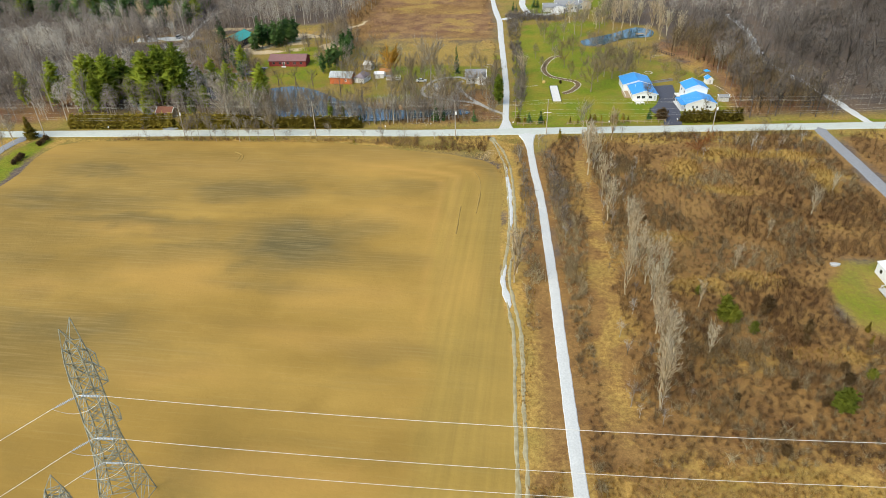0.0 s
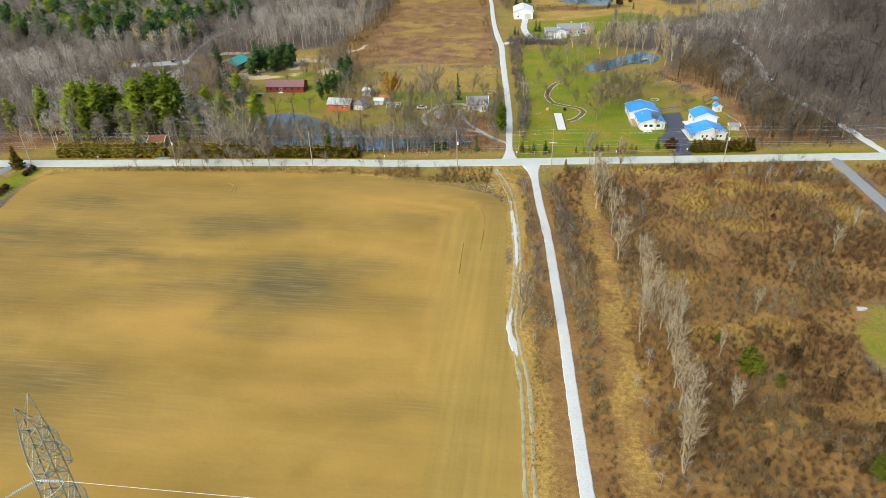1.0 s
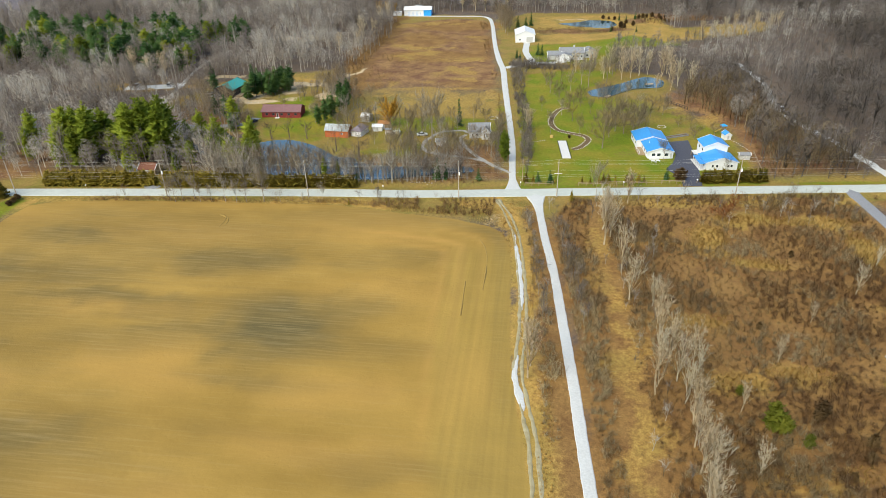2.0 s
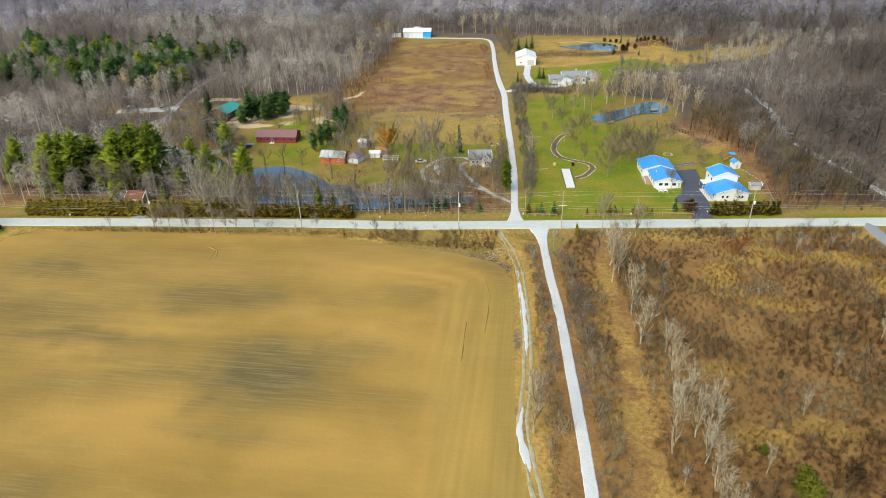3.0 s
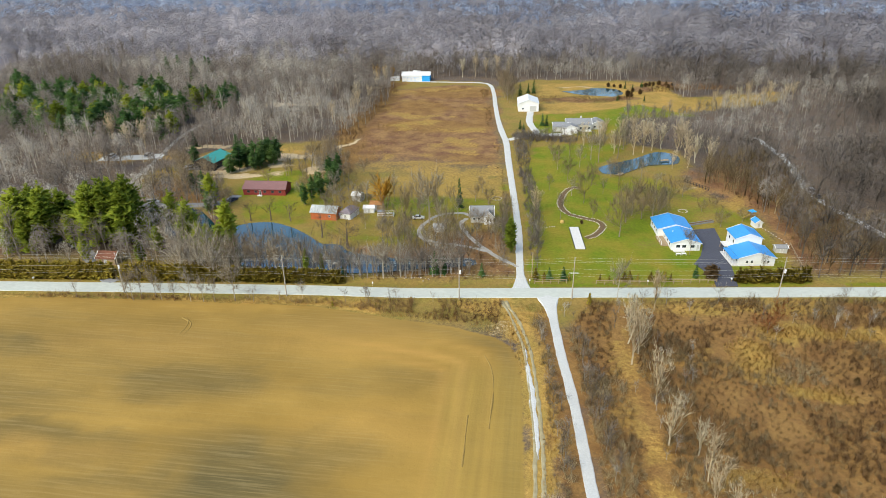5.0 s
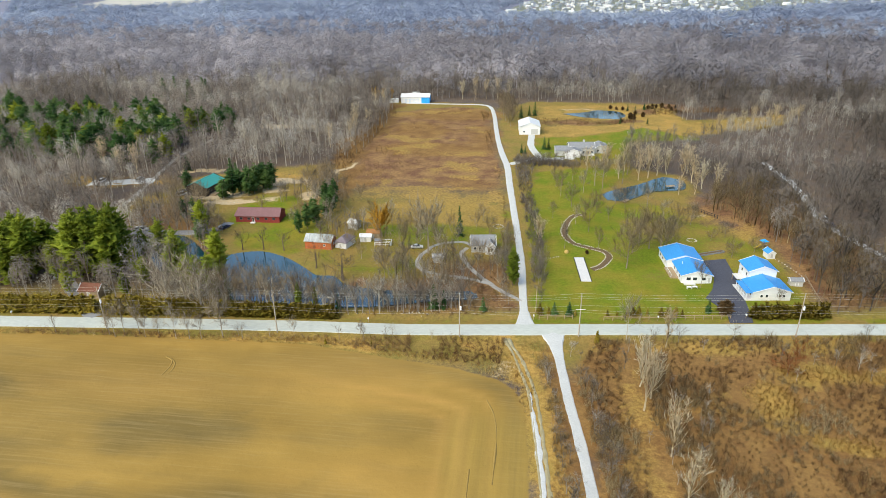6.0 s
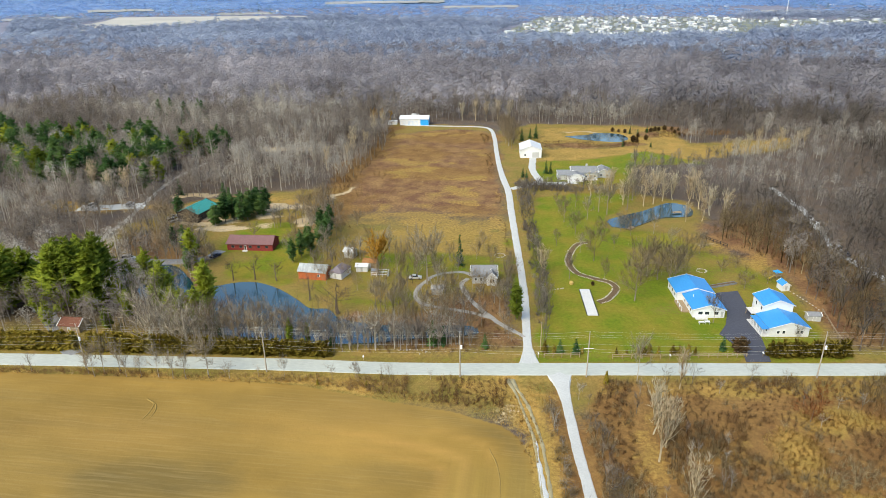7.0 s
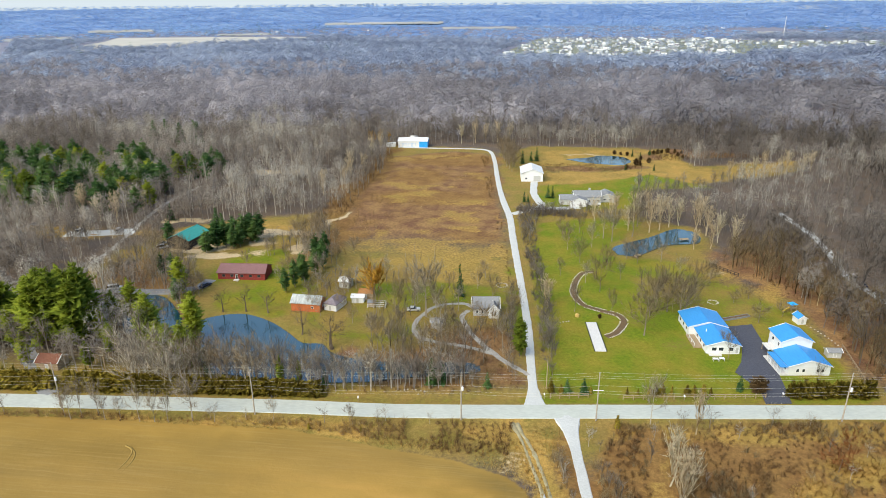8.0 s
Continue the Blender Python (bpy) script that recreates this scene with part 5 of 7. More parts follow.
DRY = [(53, -26, 8, 8), (73, -14, 16, 4), (66, -41, 8, 3), (91, -14, 12, 4), (70, -158, 62, 12), (47, -92, 8, 3), (44, -70, 7, 3), (62, -88, 8, 3), (70, -116, 9, 3), (97, -30, 4, 12)]
STRIP = [(22, -25, 3, 22), (24, -70, 3, 34), (24.5, -118, 3.6, 30)]


def not_dry(x, y):
    k = np.ones(x.shape, bool)
    for cx, cy, rx, ry in DRY + STRIP:
        k &= np.hypot((x - cx) / rx, (y - cy) / ry) > 0.8 + 0.4 * cells(x, y, 4, 9)
    return k & (inside(x, y, LAWN_R) < 0)


SE = [(15, -4), (105, 7), (109, -40), (110, -120), (110, -168), (20, -168), (14, -100), (8, -25)]
shrubs("brush", [SE], "brush", "dense rust-brown leafless brush", "brush", 1.65, 31, (0.8, 2.3), (0.1, 0.7), not_dry, 0.15, 20)
shrubs("east_brush", [[(115, 5), (165, 13), (160, -70), (117, -70)]], "brush", "rust-brown brush beyond the grey driveway", "brush", 2.4, 44, (1.0, 3.0), (0.0, 0.7), None, 0.1, 18)
shrubs("grey_brush", [SE], "lot_twigs", "grey-brown leafless thicket in the overgrown lot", "brush", 2.3, 32, (1.2, 3.2), (0.35, 0.9), not_dry, 0.5, 24)
shrubs("dark_brush", [[(44, -96), (66, -84), (76, -92), (78, -112), (110, -116), (110, -146), (40, -142), (38, -118)], [(60, -46), (104, -36), (106, -66), (80, -74), (60, -66)]], "brush", "dark red-brown leafless brush in the overgrown lot", "brush", 2.1, 45, (1.0, 2.8), (0.0, 0.3), not_dry, 0.25, 24)
LANE_SIDE = [(4, -18), (7, -8), (12, -12), (17, -60), (21, -110), (22, -168), (18.8, -168), (16, -120), (11.5, -60), (7.6, -22)]
LANE_WEST = [(-1, -14), (2, -10), (4.5, -35), (8.8, -73), (11.4, -110), (15, -168), (10, -168), (8.5, -130), (6.5, -100), (4.5, -70), (2.6, -40)]
shrubs("lane_brush", [LANE_SIDE, LANE_WEST], "lot_twigs", "grey leafless thicket lining the gravel lane", "brush", 2.0, 33, (1.0, 3.6), (0.35, 0.95), None, 0.3, 24)
VERGE = [(-150, -16.5), (-66, -11.5), (-40, -8.5), (-12, -5.5), (-10, -17), (-22, -18.5), (-43, -15.5), (-66, -12.5), (-100, -14.8), (-150, -18)]
shrubs("verge_brush", [VERGE], "brush", "rust-brown brush on the road verge", "brush", 1.4, 34, (0.7, 2.2), (0.0, 0.8), None, 0.16, 20)
POND_BRUSH = [(-58, 3), (-22, 7), (-8, 11), (-10, 40), (-30, 52), (-56, 36)]
shrubs("pond_brush", [POND_BRUSH], "brush", "rust-brown brush between pond and lane", "brush", 2.2, 35, (0.6, 2.0), (0.0, 0.8), None, 0.3, 18)
LANE_EDGE_N = [(-3.5, 12), (-2.5, 30), (-4, 60), (-8, 110), (-11, 150), (-15, 176), (-12.5, 176), (-7, 150), (-4.6, 110), (-1, 60), (1, 30), (0, 12)]
LANE_EDGE_W = [(-9, 50), (-12, 80), (-17, 130), (-23, 175), (-30, 240), (-36, 290), (-42, 290), (-34, 230), (-27, 175), (-20, 130), (-14, 80), (-11, 50)]
RANCH_HEDGE = [(-14, 172), (-8, 176), (10, 172), (26, 172), (28, 165), (12, 163), (-8, 164)]
shrubs("lane_brush", [LANE_EDGE_N, RANCH_HEDGE], "woods", "grey brush along lane and ranch yard", "brush", 2.0, 36, (1.2, 3.4), (0.1, 0.7), None, 0.25, 24)
shrubs("lane_brush", [LANE_EDGE_W], "brush", "thin brown brush on the meadow's edge", "brush", 2.4, 37, (0.8, 2.2), (0.1, 0.7), None, 0.35, 18)
FLOOR_E = [(85, 22), (88, 45), (88, 68), (80, 90), (66, 108), (74, 142), (110, 150), (112, 90), (122, 40), (126, 24)]
shrubs("undergrowth", [FLOOR_E], "brush", "reddish undergrowth at the edge of the woods", "brush", 3.0, 38, (0.6, 2.0), (0.0, 0.5), None, 0.3, 18)
FAR_WEEDS = [[(-4, 254), (46, 258), (62, 270), (46, 276), (10, 272), (-4, 270)], [(70, 292), (78, 306), (92, 318), (140, 313), (150, 303), (100, 300), (92, 288)], [(-112, 150), (-98, 145), (-100, 280), (-110, 310), (-120, 300), (-114, 220)]]
shrubs("weeds", FAR_WEEDS, "brush", "low red-brown weeds beside dry grass", "brush", 2.0, 46, (0.6, 1.8), (0.0, 0.4), None, 0.2, 18)
MEADOW_BRUSH = [(-100, 140), (-100, 280), (-60, 300), (-38, 290), (-30, 220), (-50, 215), (-60, 170), (-84, 100)]
shrubs("meadow_brush", [MEADOW_BRUSH], "brush", "low rust-brown weeds across the dry meadow", "brush", 2.6, 39, (0.4, 1.2), (0.0, 0.7), None, 0.5, 16)


def dry_grass(name, label, spots, gap, seed, h):
    r = np.random.default_rng(seed)
    kinds = [shrub_soup(r, 1.0, 0.55, 12, 0.06) for _ in range(6)]
    xs, ys = [], []
    for cx, cy, rx, ry in spots:
        x, y, _ = scatter(cx - rx, cx + rx, cy - ry, cy + ry, gap, seed)
        k = (np.hypot((x - cx) / rx, (y - cy) / ry) < 0.7 + 0.5 * cells(x, y, 5, seed)) & (keep_out(x, y) > 0.2) & (inside(x, y, FIELD) < 0.5)
        xs.append(x[k]), ys.append(y[k])
    x, y = np.concatenate(xs), np.concatenate(ys)
    planted(name, kinds, x, y, h * r.uniform(0.6, 1.4, len(x)), "straw", label, "grass", np.clip(cells(x, y, 6, seed) + r.normal(size=len(x)) * 0.2, 0, 1))


dry_grass("dry_grass", "tall straw-coloured dry grass in the brush", DRY, 1.0, 41, 1.1)
dry_grass("verge_grass", "pale dry grass along field and road", [(-35, -16.5, 14, 2.4), (-12, -19, 8, 7), (-60, -12.8, 14, 1.6), (-100, -15.4, 40, 1.3), (-150, -18, 18, 1.6), (-5, -30, 3, 12), (3, -60, 1.6, 30), (6.5, -110, 1.6, 34), (-2, -12, 5, 6)], 0.85, 42, 0.6)


def hedge_row(a, b, wide, high, label, seed, gap=1.0, tone=0.4):
    """A clipped row of evergreens, each an upright ragged bush."""
    r = np.random.default_rng(seed)
    proto = [conifer_soup(r, 3.0, 0.95, 12, 12, 7, 0.15, 0.02) for _ in range(4)]
    meshes = [np_mesh("bush", p, np.arange(len(p)).reshape(-1, 3), "hedge", np.full(len(p), tone + 0.1 * i)) for i, p in enumerate(proto)]
    h = thing("hedge", (*a, 0), 0, label, "hedge")
    n = int(math.dist(a, b) / gap)
    for k in range(n + 1):
        t = k / n
        ob = new("bush", meshes[k % 4])
        ob.parent = h
        s = high / 3 * r.uniform(0.85, 1.12)
        ob.matrix_basis = pose((b[0] - a[0]) * t + r.normal() * 0.12, (b[1] - a[1]) * t + r.normal() * 0.15, 0, 0, 0, r.uniform(0, 360)) @ Matrix.Diagonal((wide * r.uniform(0.9, 1.2), wide * r.uniform(0.9, 1.2), s, 1))
    return h


hedge_row((-177, -7.0), (-136, -4.1), 2.1, 4.6, "clipped olive-brown evergreen hedge beside the road", 51, 0.95, 0.6)
hedge_row((-131.5, -3.9), (-112, -2.4), 2.1, 4.6, "clipped olive-brown evergreen hedge beside a driveway", 52, 0.95, 0.6)
hedge_row((-110, -2.5), (-62, 1.1), 1.8, 3.9, "long clipped brown-green hedge between road and pond", 53, 0.95, 0.35)
hedge_row((61, 14.6), (82, 17.7), 1.7, 3.9, "row of brownish arborvitae before the white house", 54, 1.6, 0.3)
for i, (x, y, h, w) in enumerate(((18.8, 10.4, 2.2, 0.6), (21.7, 10.8, 1.8, 0.6), (24.7, 11.5, 2.4, 0.7), (26.3, 11.4, 2.8, 1.0), (28, 11.8, 3.0, 1.0), (30.5, 12.2, 2.4, 0.6), (34.5, 12.6, 2.6, 1.0), (36.2, 12.4, 2.8, 1.0), (38.6, 12.8, 3, 1.0), (40.6, 13, 2.2, 0.7), (3.2, 9.6, 4, 1.1), (1.6, 9.4, 2.4, 0.9), (7.6, 9.9, 4.4, 1.1), (9.4, 9.8, 2.0, 0.7), (-1.0, 9.2, 3.5, 0.9), (48.6, 15.8, 4.6, 0.9))):
    plant("spruce" if i in (10, 12, 15) else "cedar", x, y, h, w * 1.25, "small evergreen in a row behind the fence")
plant("juniper", 53.2, 15.6, 4.2, 1.25, "round rust-red shrub at the driveway's mouth")


# ---- building materials ----
M["blue_roof"] = surface("blue_roof_metal", (0.035, 0.27, 0.66), (0.06, 0.36, 0.80), 1.2, 0.15, 0.45, 0.0, 0.5, 0.01, (6, 0.4, 1))
M["white_wall"] = surface("white_siding", (0.70, 0.71, 0.70), (0.84, 0.85, 0.84), 1.6, 0.15, 0.7, relief=0.02, stretch=(0.2, 0.2, 6))
M["white_roof"] = surface("white_sheet_roof", (0.68, 0.70, 0.70), (0.86, 0.87, 0.86), 1.0, 0.2, 0.5, relief=0.01, stretch=(5, 0.4, 1))
M["red_wall"] = surface("red_brick_wall", (0.20, 0.032, 0.028), (0.34, 0.06, 0.05), 2.5, 0.3, 0.85, relief=0.02)
M["red_roof"] = surface("faded_red_shingle", (0.19, 0.10, 0.10), (0.30, 0.165, 0.16), 2.5, 0.3, 0.9, relief=0.02, stretch=(0.6, 2, 1))
M["orange_wall"] = surface("orange_painted_boards", (0.44, 0.12, 0.04), (0.60, 0.19, 0.07), 2.0, 0.3, 0.8, relief=0.02, stretch=(4, 4, 0.4))
M["tin"] = surface("weathered_tin_sheet", (0.30, 0.33, 0.32), (0.62, 0.65, 0.62), 0.8, 0.35, 0.5, 0.3, 0.5, 0.01, (2, 0.5, 1), 0.5)
M["purple_roof"] = surface("mauve_grey_shingle", (0.20, 0.17, 0.19), (0.31, 0.27, 0.29), 2.5, 0.3, 0.9)
M["grey_roof"] = surface("grey_shingle", (0.20, 0.21, 0.22), (0.34, 0.35, 0.36), 2.5, 0.35, 0.9, stretch=(0.6, 2, 1))
M["grey_wall"] = surface("pale_grey_siding", (0.44, 0.44, 0.42), (0.60, 0.60, 0.57), 1.6, 0.25, 0.75, stretch=(0.2, 0.2, 6))
M["green_roof"] = surface("turquoise_roof_metal", (0.03, 0.28, 0.24), (0.07, 0.42, 0.36), 1.2, 0.25, 0.45, 0.0, 0.5, 0.01, (5, 0.4, 1))
M["dark_wall"] = surface("dark_stained_boards", (0.055, 0.045, 0.04), (0.10, 0.085, 0.07), 2.0, 0.3, 0.85)
M["rust_roof"] = surface("rusty_roof", (0.30, 0.13, 0.045), (0.46, 0.24, 0.09), 2.0, 0.4, 0.8)
M["brown_roof"] = surface("brown_shingle", (0.16, 0.065, 0.04), (0.25, 0.11, 0.07), 2.5, 0.3, 0.9)
M["bright_blue"] = surface("bright_blue_sheet", (0.02, 0.30, 0.72), (0.04, 0.40, 0.85), 1.2, 0.1, 0.5)
M["trim"] = surface("white_trim", (0.76, 0.77, 0.76), (0.86, 0.86, 0.85), 3, 0.1, 0.6)
M["wood"] = surface("weathered_wood", (0.30, 0.22, 0.13), (0.48, 0.37, 0.24), 3, 0.3, 0.85, stretch=(3, 3, 0.5))
M["pole_wood"] = surface("grey_pole_wood", (0.34, 0.29, 0.23), (0.52, 0.46, 0.38), 3, 0.3, 0.85, stretch=(3, 3, 0.3))
M["mulch"] = surface("brown_mulch", (0.11, 0.07, 0.035), (0.21, 0.14, 0.075), 3, 0.3, 0.95)
M["stone"] = surface("pale_stone", (0.42, 0.38, 0.29), (0.62, 0.57, 0.46), 2.5, 0.2, 0.85, rand=0.4)
M["wire"] = surface("bright_cable", (0.66, 0.64, 0.54), (0.80, 0.78, 0.68), 2, 0.1, 0.5, 0.0, 0.5, 0.001)
M["ceramic"] = surface("grey_glazed_insulator", (0.42, 0.47, 0.50), (0.60, 0.65, 0.68), 4, 0.1, 0.25, 0, 0.6)
M["black"] = surface("black_paint", (0.012, 0.012, 0.014), (0.03, 0.03, 0.033), 3, 0.1, 0.5)
M["yellow"] = surface("yellow_plastic", (0.62, 0.42, 0.03), (0.75, 0.52, 0.06), 3, 0.1, 0.45)
M["bale"] = surface("straw_bale", (0.46, 0.31, 0.09), (0.64, 0.46, 0.16), 3, 0.2, 0.95)
M["rut"] = surface("dark_wheel_rut", (0.29, 0.195, 0.05), (0.36, 0.24, 0.065), 2.5, 0.3, 0.95)
M["pale_rut"] = surface("pale_wheel_rut", (0.30, 0.25, 0.12), (0.52, 0.46, 0.29), 0.6, 0.6, 0.95)
M["pale_field"] = surface("pale_stubble", (0.46, 0.44, 0.38), (0.66, 0.63, 0.55), 0.02, 0.4, 0.95, stretch=(0.3, 1, 1))
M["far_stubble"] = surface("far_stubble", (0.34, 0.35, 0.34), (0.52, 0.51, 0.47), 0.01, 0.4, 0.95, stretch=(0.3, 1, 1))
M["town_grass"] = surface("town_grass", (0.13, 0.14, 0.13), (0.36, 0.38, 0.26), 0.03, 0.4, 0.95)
# horizon country: woods and open land both coloured blue to paint in haze
far_m, far_t, far_b = shader("haze_blue_country", 0.95)
hazed_tone = ramp(far_t, noise_of(far_t, 0.006, 6, 0.6), [(0.36, (0.10, 0.18, 0.36)), (0.5, (0.165, 0.265, 0.47)), (0.66, (0.24, 0.345, 0.53))])
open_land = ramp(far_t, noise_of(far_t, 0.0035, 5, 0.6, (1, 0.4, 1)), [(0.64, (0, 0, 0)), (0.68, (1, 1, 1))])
far_t.links.new(mix(far_t, open_land, hazed_tone, (0.30, 0.36, 0.46)), far_b.inputs["Base Color"])
M["hazed_country"] = far_m
sky_m = bpy.data.materials.new("pale_sky")
sky_m.use_nodes = True
sky_e = sky_m.node_tree.nodes.new("ShaderNodeEmission")
sky_e.inputs["Color"].default_value, sky_e.inputs["Strength"].default_value = (0.80, 0.92, 1.0, 1), 0.5
sky_m.node_tree.links.new(sky_e.outputs[0], sky_m.node_tree.nodes["Material Output"].inputs["Surface"])
M["pale_sky"] = sky_m
# concrete of the skyline, with distance haze painted in as pale blue
M["hazed_concrete"] = surface("haze_blue_concrete", (0.28, 0.38, 0.55), (0.36, 0.46, 0.62), 0.05, 0.2, 0.9)
glass, gt, gb = shader("window_glass", 0.08, 0, 0.8)
gb.inputs["Base Color"].default_value = (0.03, 0.04, 0.05, 1)
M["glass"] = glass
for key, c in (("navy", (0.02, 0.025, 0.07)), ("white", (0.72, 0.73, 0.73)), ("silver", (0.38, 0.40, 0.42))):
    p_, t_, b_ = shader("car_paint_" + key, 0.3, 0.2, 0.6)
    t_.links.new(mix(t_, noise_of(t_, 2.0), c, tuple(v * 0.85 for v in c)), b_.inputs["Base Color"])
    M["paint_" + key] = p_


# ---- houses and sheds ----
def gabled(parent, cx, cy, w, l, eave, rise, walls, roof, along="y", over=0.4, z0=0.0, hip=0.0, trim="trim", ends=None, sheets=0):
    """A block with a gabled (or hipped) roof: walls with gables, a roof of real thickness, white bargeboards."""
    def at(u, v, z):
        return (cx + u, cy + v, z0 + z) if along == "y" else (cx + v, cy - u, z0 + z)
    hw, hl = w / 2, l / 2
    bm = bmesh.new()
    v = {k: bm.verts.new(at(*p)) for k, p in dict(a=(-hw, -hl, -0.3), b=(hw, -hl, -0.3), c=(hw, hl, -0.3), d=(-hw, hl, -0.3), e=(-hw, -hl, eave), f=(hw, -hl, eave), g=(hw, hl, eave), h=(-hw, hl, eave), i=(0, -hl + hip, eave + rise), j=(0, hl - hip, eave + rise)).items()}
    for f in ("abfe", "bcgf", "cdhg", "daeh", "efi", "ghj", "fgji", "heij"):
        bm.faces.new([v[k] for k in f])
    part("wall", bm, walls, parent)
    slope = rise / hw
    bm = bmesh.new()
    t, o = 0.16, over
    for s in (-1, 1):
        rows = [(0, rise + 0.02), (s * (hw + o), -slope * o + 0.02)]
        ring = []
        for (u, z), dv in ((rows[0], hip), (rows[1], -o)):
            for end in (-1, 1):
                ring.append((u, end * (hl - dv), eave + z))
        a, b, d, c = [bm.verts.new(at(*p)) for p in ring]
        a2, b2, d2, c2 = [bm.verts.new(at(p[0], p[1], p[2] + t)) for p in ring]
        for f in ((a, b, c, d), (a2, d2, c2, b2), (a, a2, b2, b), (b, b2, c2, c), (c, c2, d2, d), (d, d2, a2, a)):
            bm.faces.new(f)
    if hip:
        for end in (-1, 1):
            p = [(0, end * (hl - hip), eave + rise + 0.02), (-(hw + o), end * (hl + o), eave - slope * o + 0.02), (hw + o, end * (hl + o), eave - slope * o + 0.02)]
            lo, hi = [bm.verts.new(at(*q)) for q in p], [bm.verts.new(at(q[0], q[1], q[2] + t)) for q in p]
            bm.faces.new(lo), bm.faces.new(hi)
            for k in range(3):
                bm.faces.new((lo[k], lo[(k + 1) % 3], hi[(k + 1) % 3], hi[k]))
    bmesh.ops.recalc_face_normals(bm, faces=bm.faces)
    ob = part("roof", bm, roof, parent)
    ridge = beam(bmesh.new(), at(0, -hl - o + hip, eave + rise + 0.19), at(0, hl + o - hip, eave + rise + 0.19), 0.11, 4)
    part("ridge_cap", ridge, roof, ob)
    if trim and not hip:
        for end in (-1, 1):
            bm = bmesh.new()
            for s in (-1, 1):
                beam(bm, at(0, end * (hl + o), eave + rise + 0.1), at(s * (hw + o), end * (hl + o), eave - slope * o + 0.1), 0.13, 4)
            part("bargeboard", bm, trim, parent)
    if sheets:
        for s in (-1, 1):
            for k in range(sheets):
                a0, a1 = -hl - o + (l + 2 * o) * k / sheets + 0.02, -hl - o + (l + 2 * o) * (k + 1) / sheets - 0.02
                bm = bmesh.new()
                q = [bm.verts.new(at(u, vv, eave + z + t + dz)) for u, z in ((0, rise + 0.02), (s * (hw + o), -slope * o + 0.02)) for vv in (a0, a1) for dz in (0.004, 0.05)]
                for f in ((0, 1, 3, 2), (4, 6, 7, 5), (0, 4, 5, 1), (2, 3, 7, 6), (1, 5, 7, 3), (0, 2, 6, 4)):
                    bm.faces.new([q[i] for i in f])
                bmesh.ops.recalc_face_normals(bm, faces=bm.faces)
                part("sheet", bm, roof, ob)
    return ob


def window(parent, side, u, z, w, h, face, name="window", frame_mat="trim", pane="glass"):
    """A window or door set in a wall; side is the wall's outer direction, face its distance along it, u the place along the wall."""
    d = {"S": (0, -1), "N": (0, 1), "E": (1, 0), "W": (-1, 0)}[side]

    def slab(u0, u1, z0, z1, p0, p1):
        if d[0] == 0:
            y = sorted((face + d[1] * p0, face + d[1] * p1))
            return (u0, u1, y[0], y[1], z0, z1)
        x = sorted((face + d[0] * p0, face + d[0] * p1))
        return (x[0], x[1], u0, u1, z0, z1)
    f = 0.1
    win = part(name, boxes(slab(u - w / 2, u + w / 2, z, z + f, 0.0, 0.07), slab(u - w / 2, u + w / 2, z + h - f, z + h, 0.0, 0.07), slab(u - w / 2, u - w / 2 + f, z + f, z + h - f, 0.0, 0.07), slab(u + w / 2 - f, u + w / 2, z + f, z + h - f, 0.0, 0.07)), frame_mat, parent)
    part("pane", boxes(slab(u - w / 2 + f, u + w / 2 - f, z + f, z + h - f, 0.0, 0.035)), pane, win)
    return win


def blue_bungalow():
    h = thing("house", (48.8, 41.4, 0), 5, "white bungalow with a bright blue metal roof", "house")
    gabled(h, 0, 0, 9.6, 11.5, 2.7, 1.5, "white_wall", "blue_roof")
    gabled(h, -0.9, 10.6, 11.6, 10.4, 3.0, 1.7, "white_wall", "blue_roof")
    for u in (-2.6, -0.6, 2.2):
        window(h, "S", u, 0.9, 1.5, 1.2, -5.75)
    window(h, "S", 4.0, 0.1, 0.95, 2.05, -5.75, "door", "trim", "grey_wall")
    for v in (-3.5, -0.5, 2.8):
        window(h, "W", v, 0.9, 1.2, 1.2, -4.8)
    for v in (7.5, 10.5, 13.5):
        window(h, "W", v, 1.0, 1.2, 1.2, -6.7)
    part("deck", boxes((-7.4, -4.85, -2.5, 5.3, -0.2, 0.4)), "wood", h)
    for v in (-2.3, 0.2, 2.7, 5.1):
        part("post", boxes((-7.3, -7.15, v - 0.07, v + 0.07, 0.45, 1.5)), "trim", h)
    part("rail", boxes((-7.28, -7.17, -2.3, 5.1, 1.4, 1.5)), "trim", h)
    part("vent_pipe", beam(bmesh.new(), (-2.8, 1.5, 3.2), (-2.8, 1.5, 4.3), 0.1, 8), "trim", h)
    part("porch_step", boxes((-4.2, -0.6, -7.2, -5.8, -0.2, 0.25)), "concrete", h)


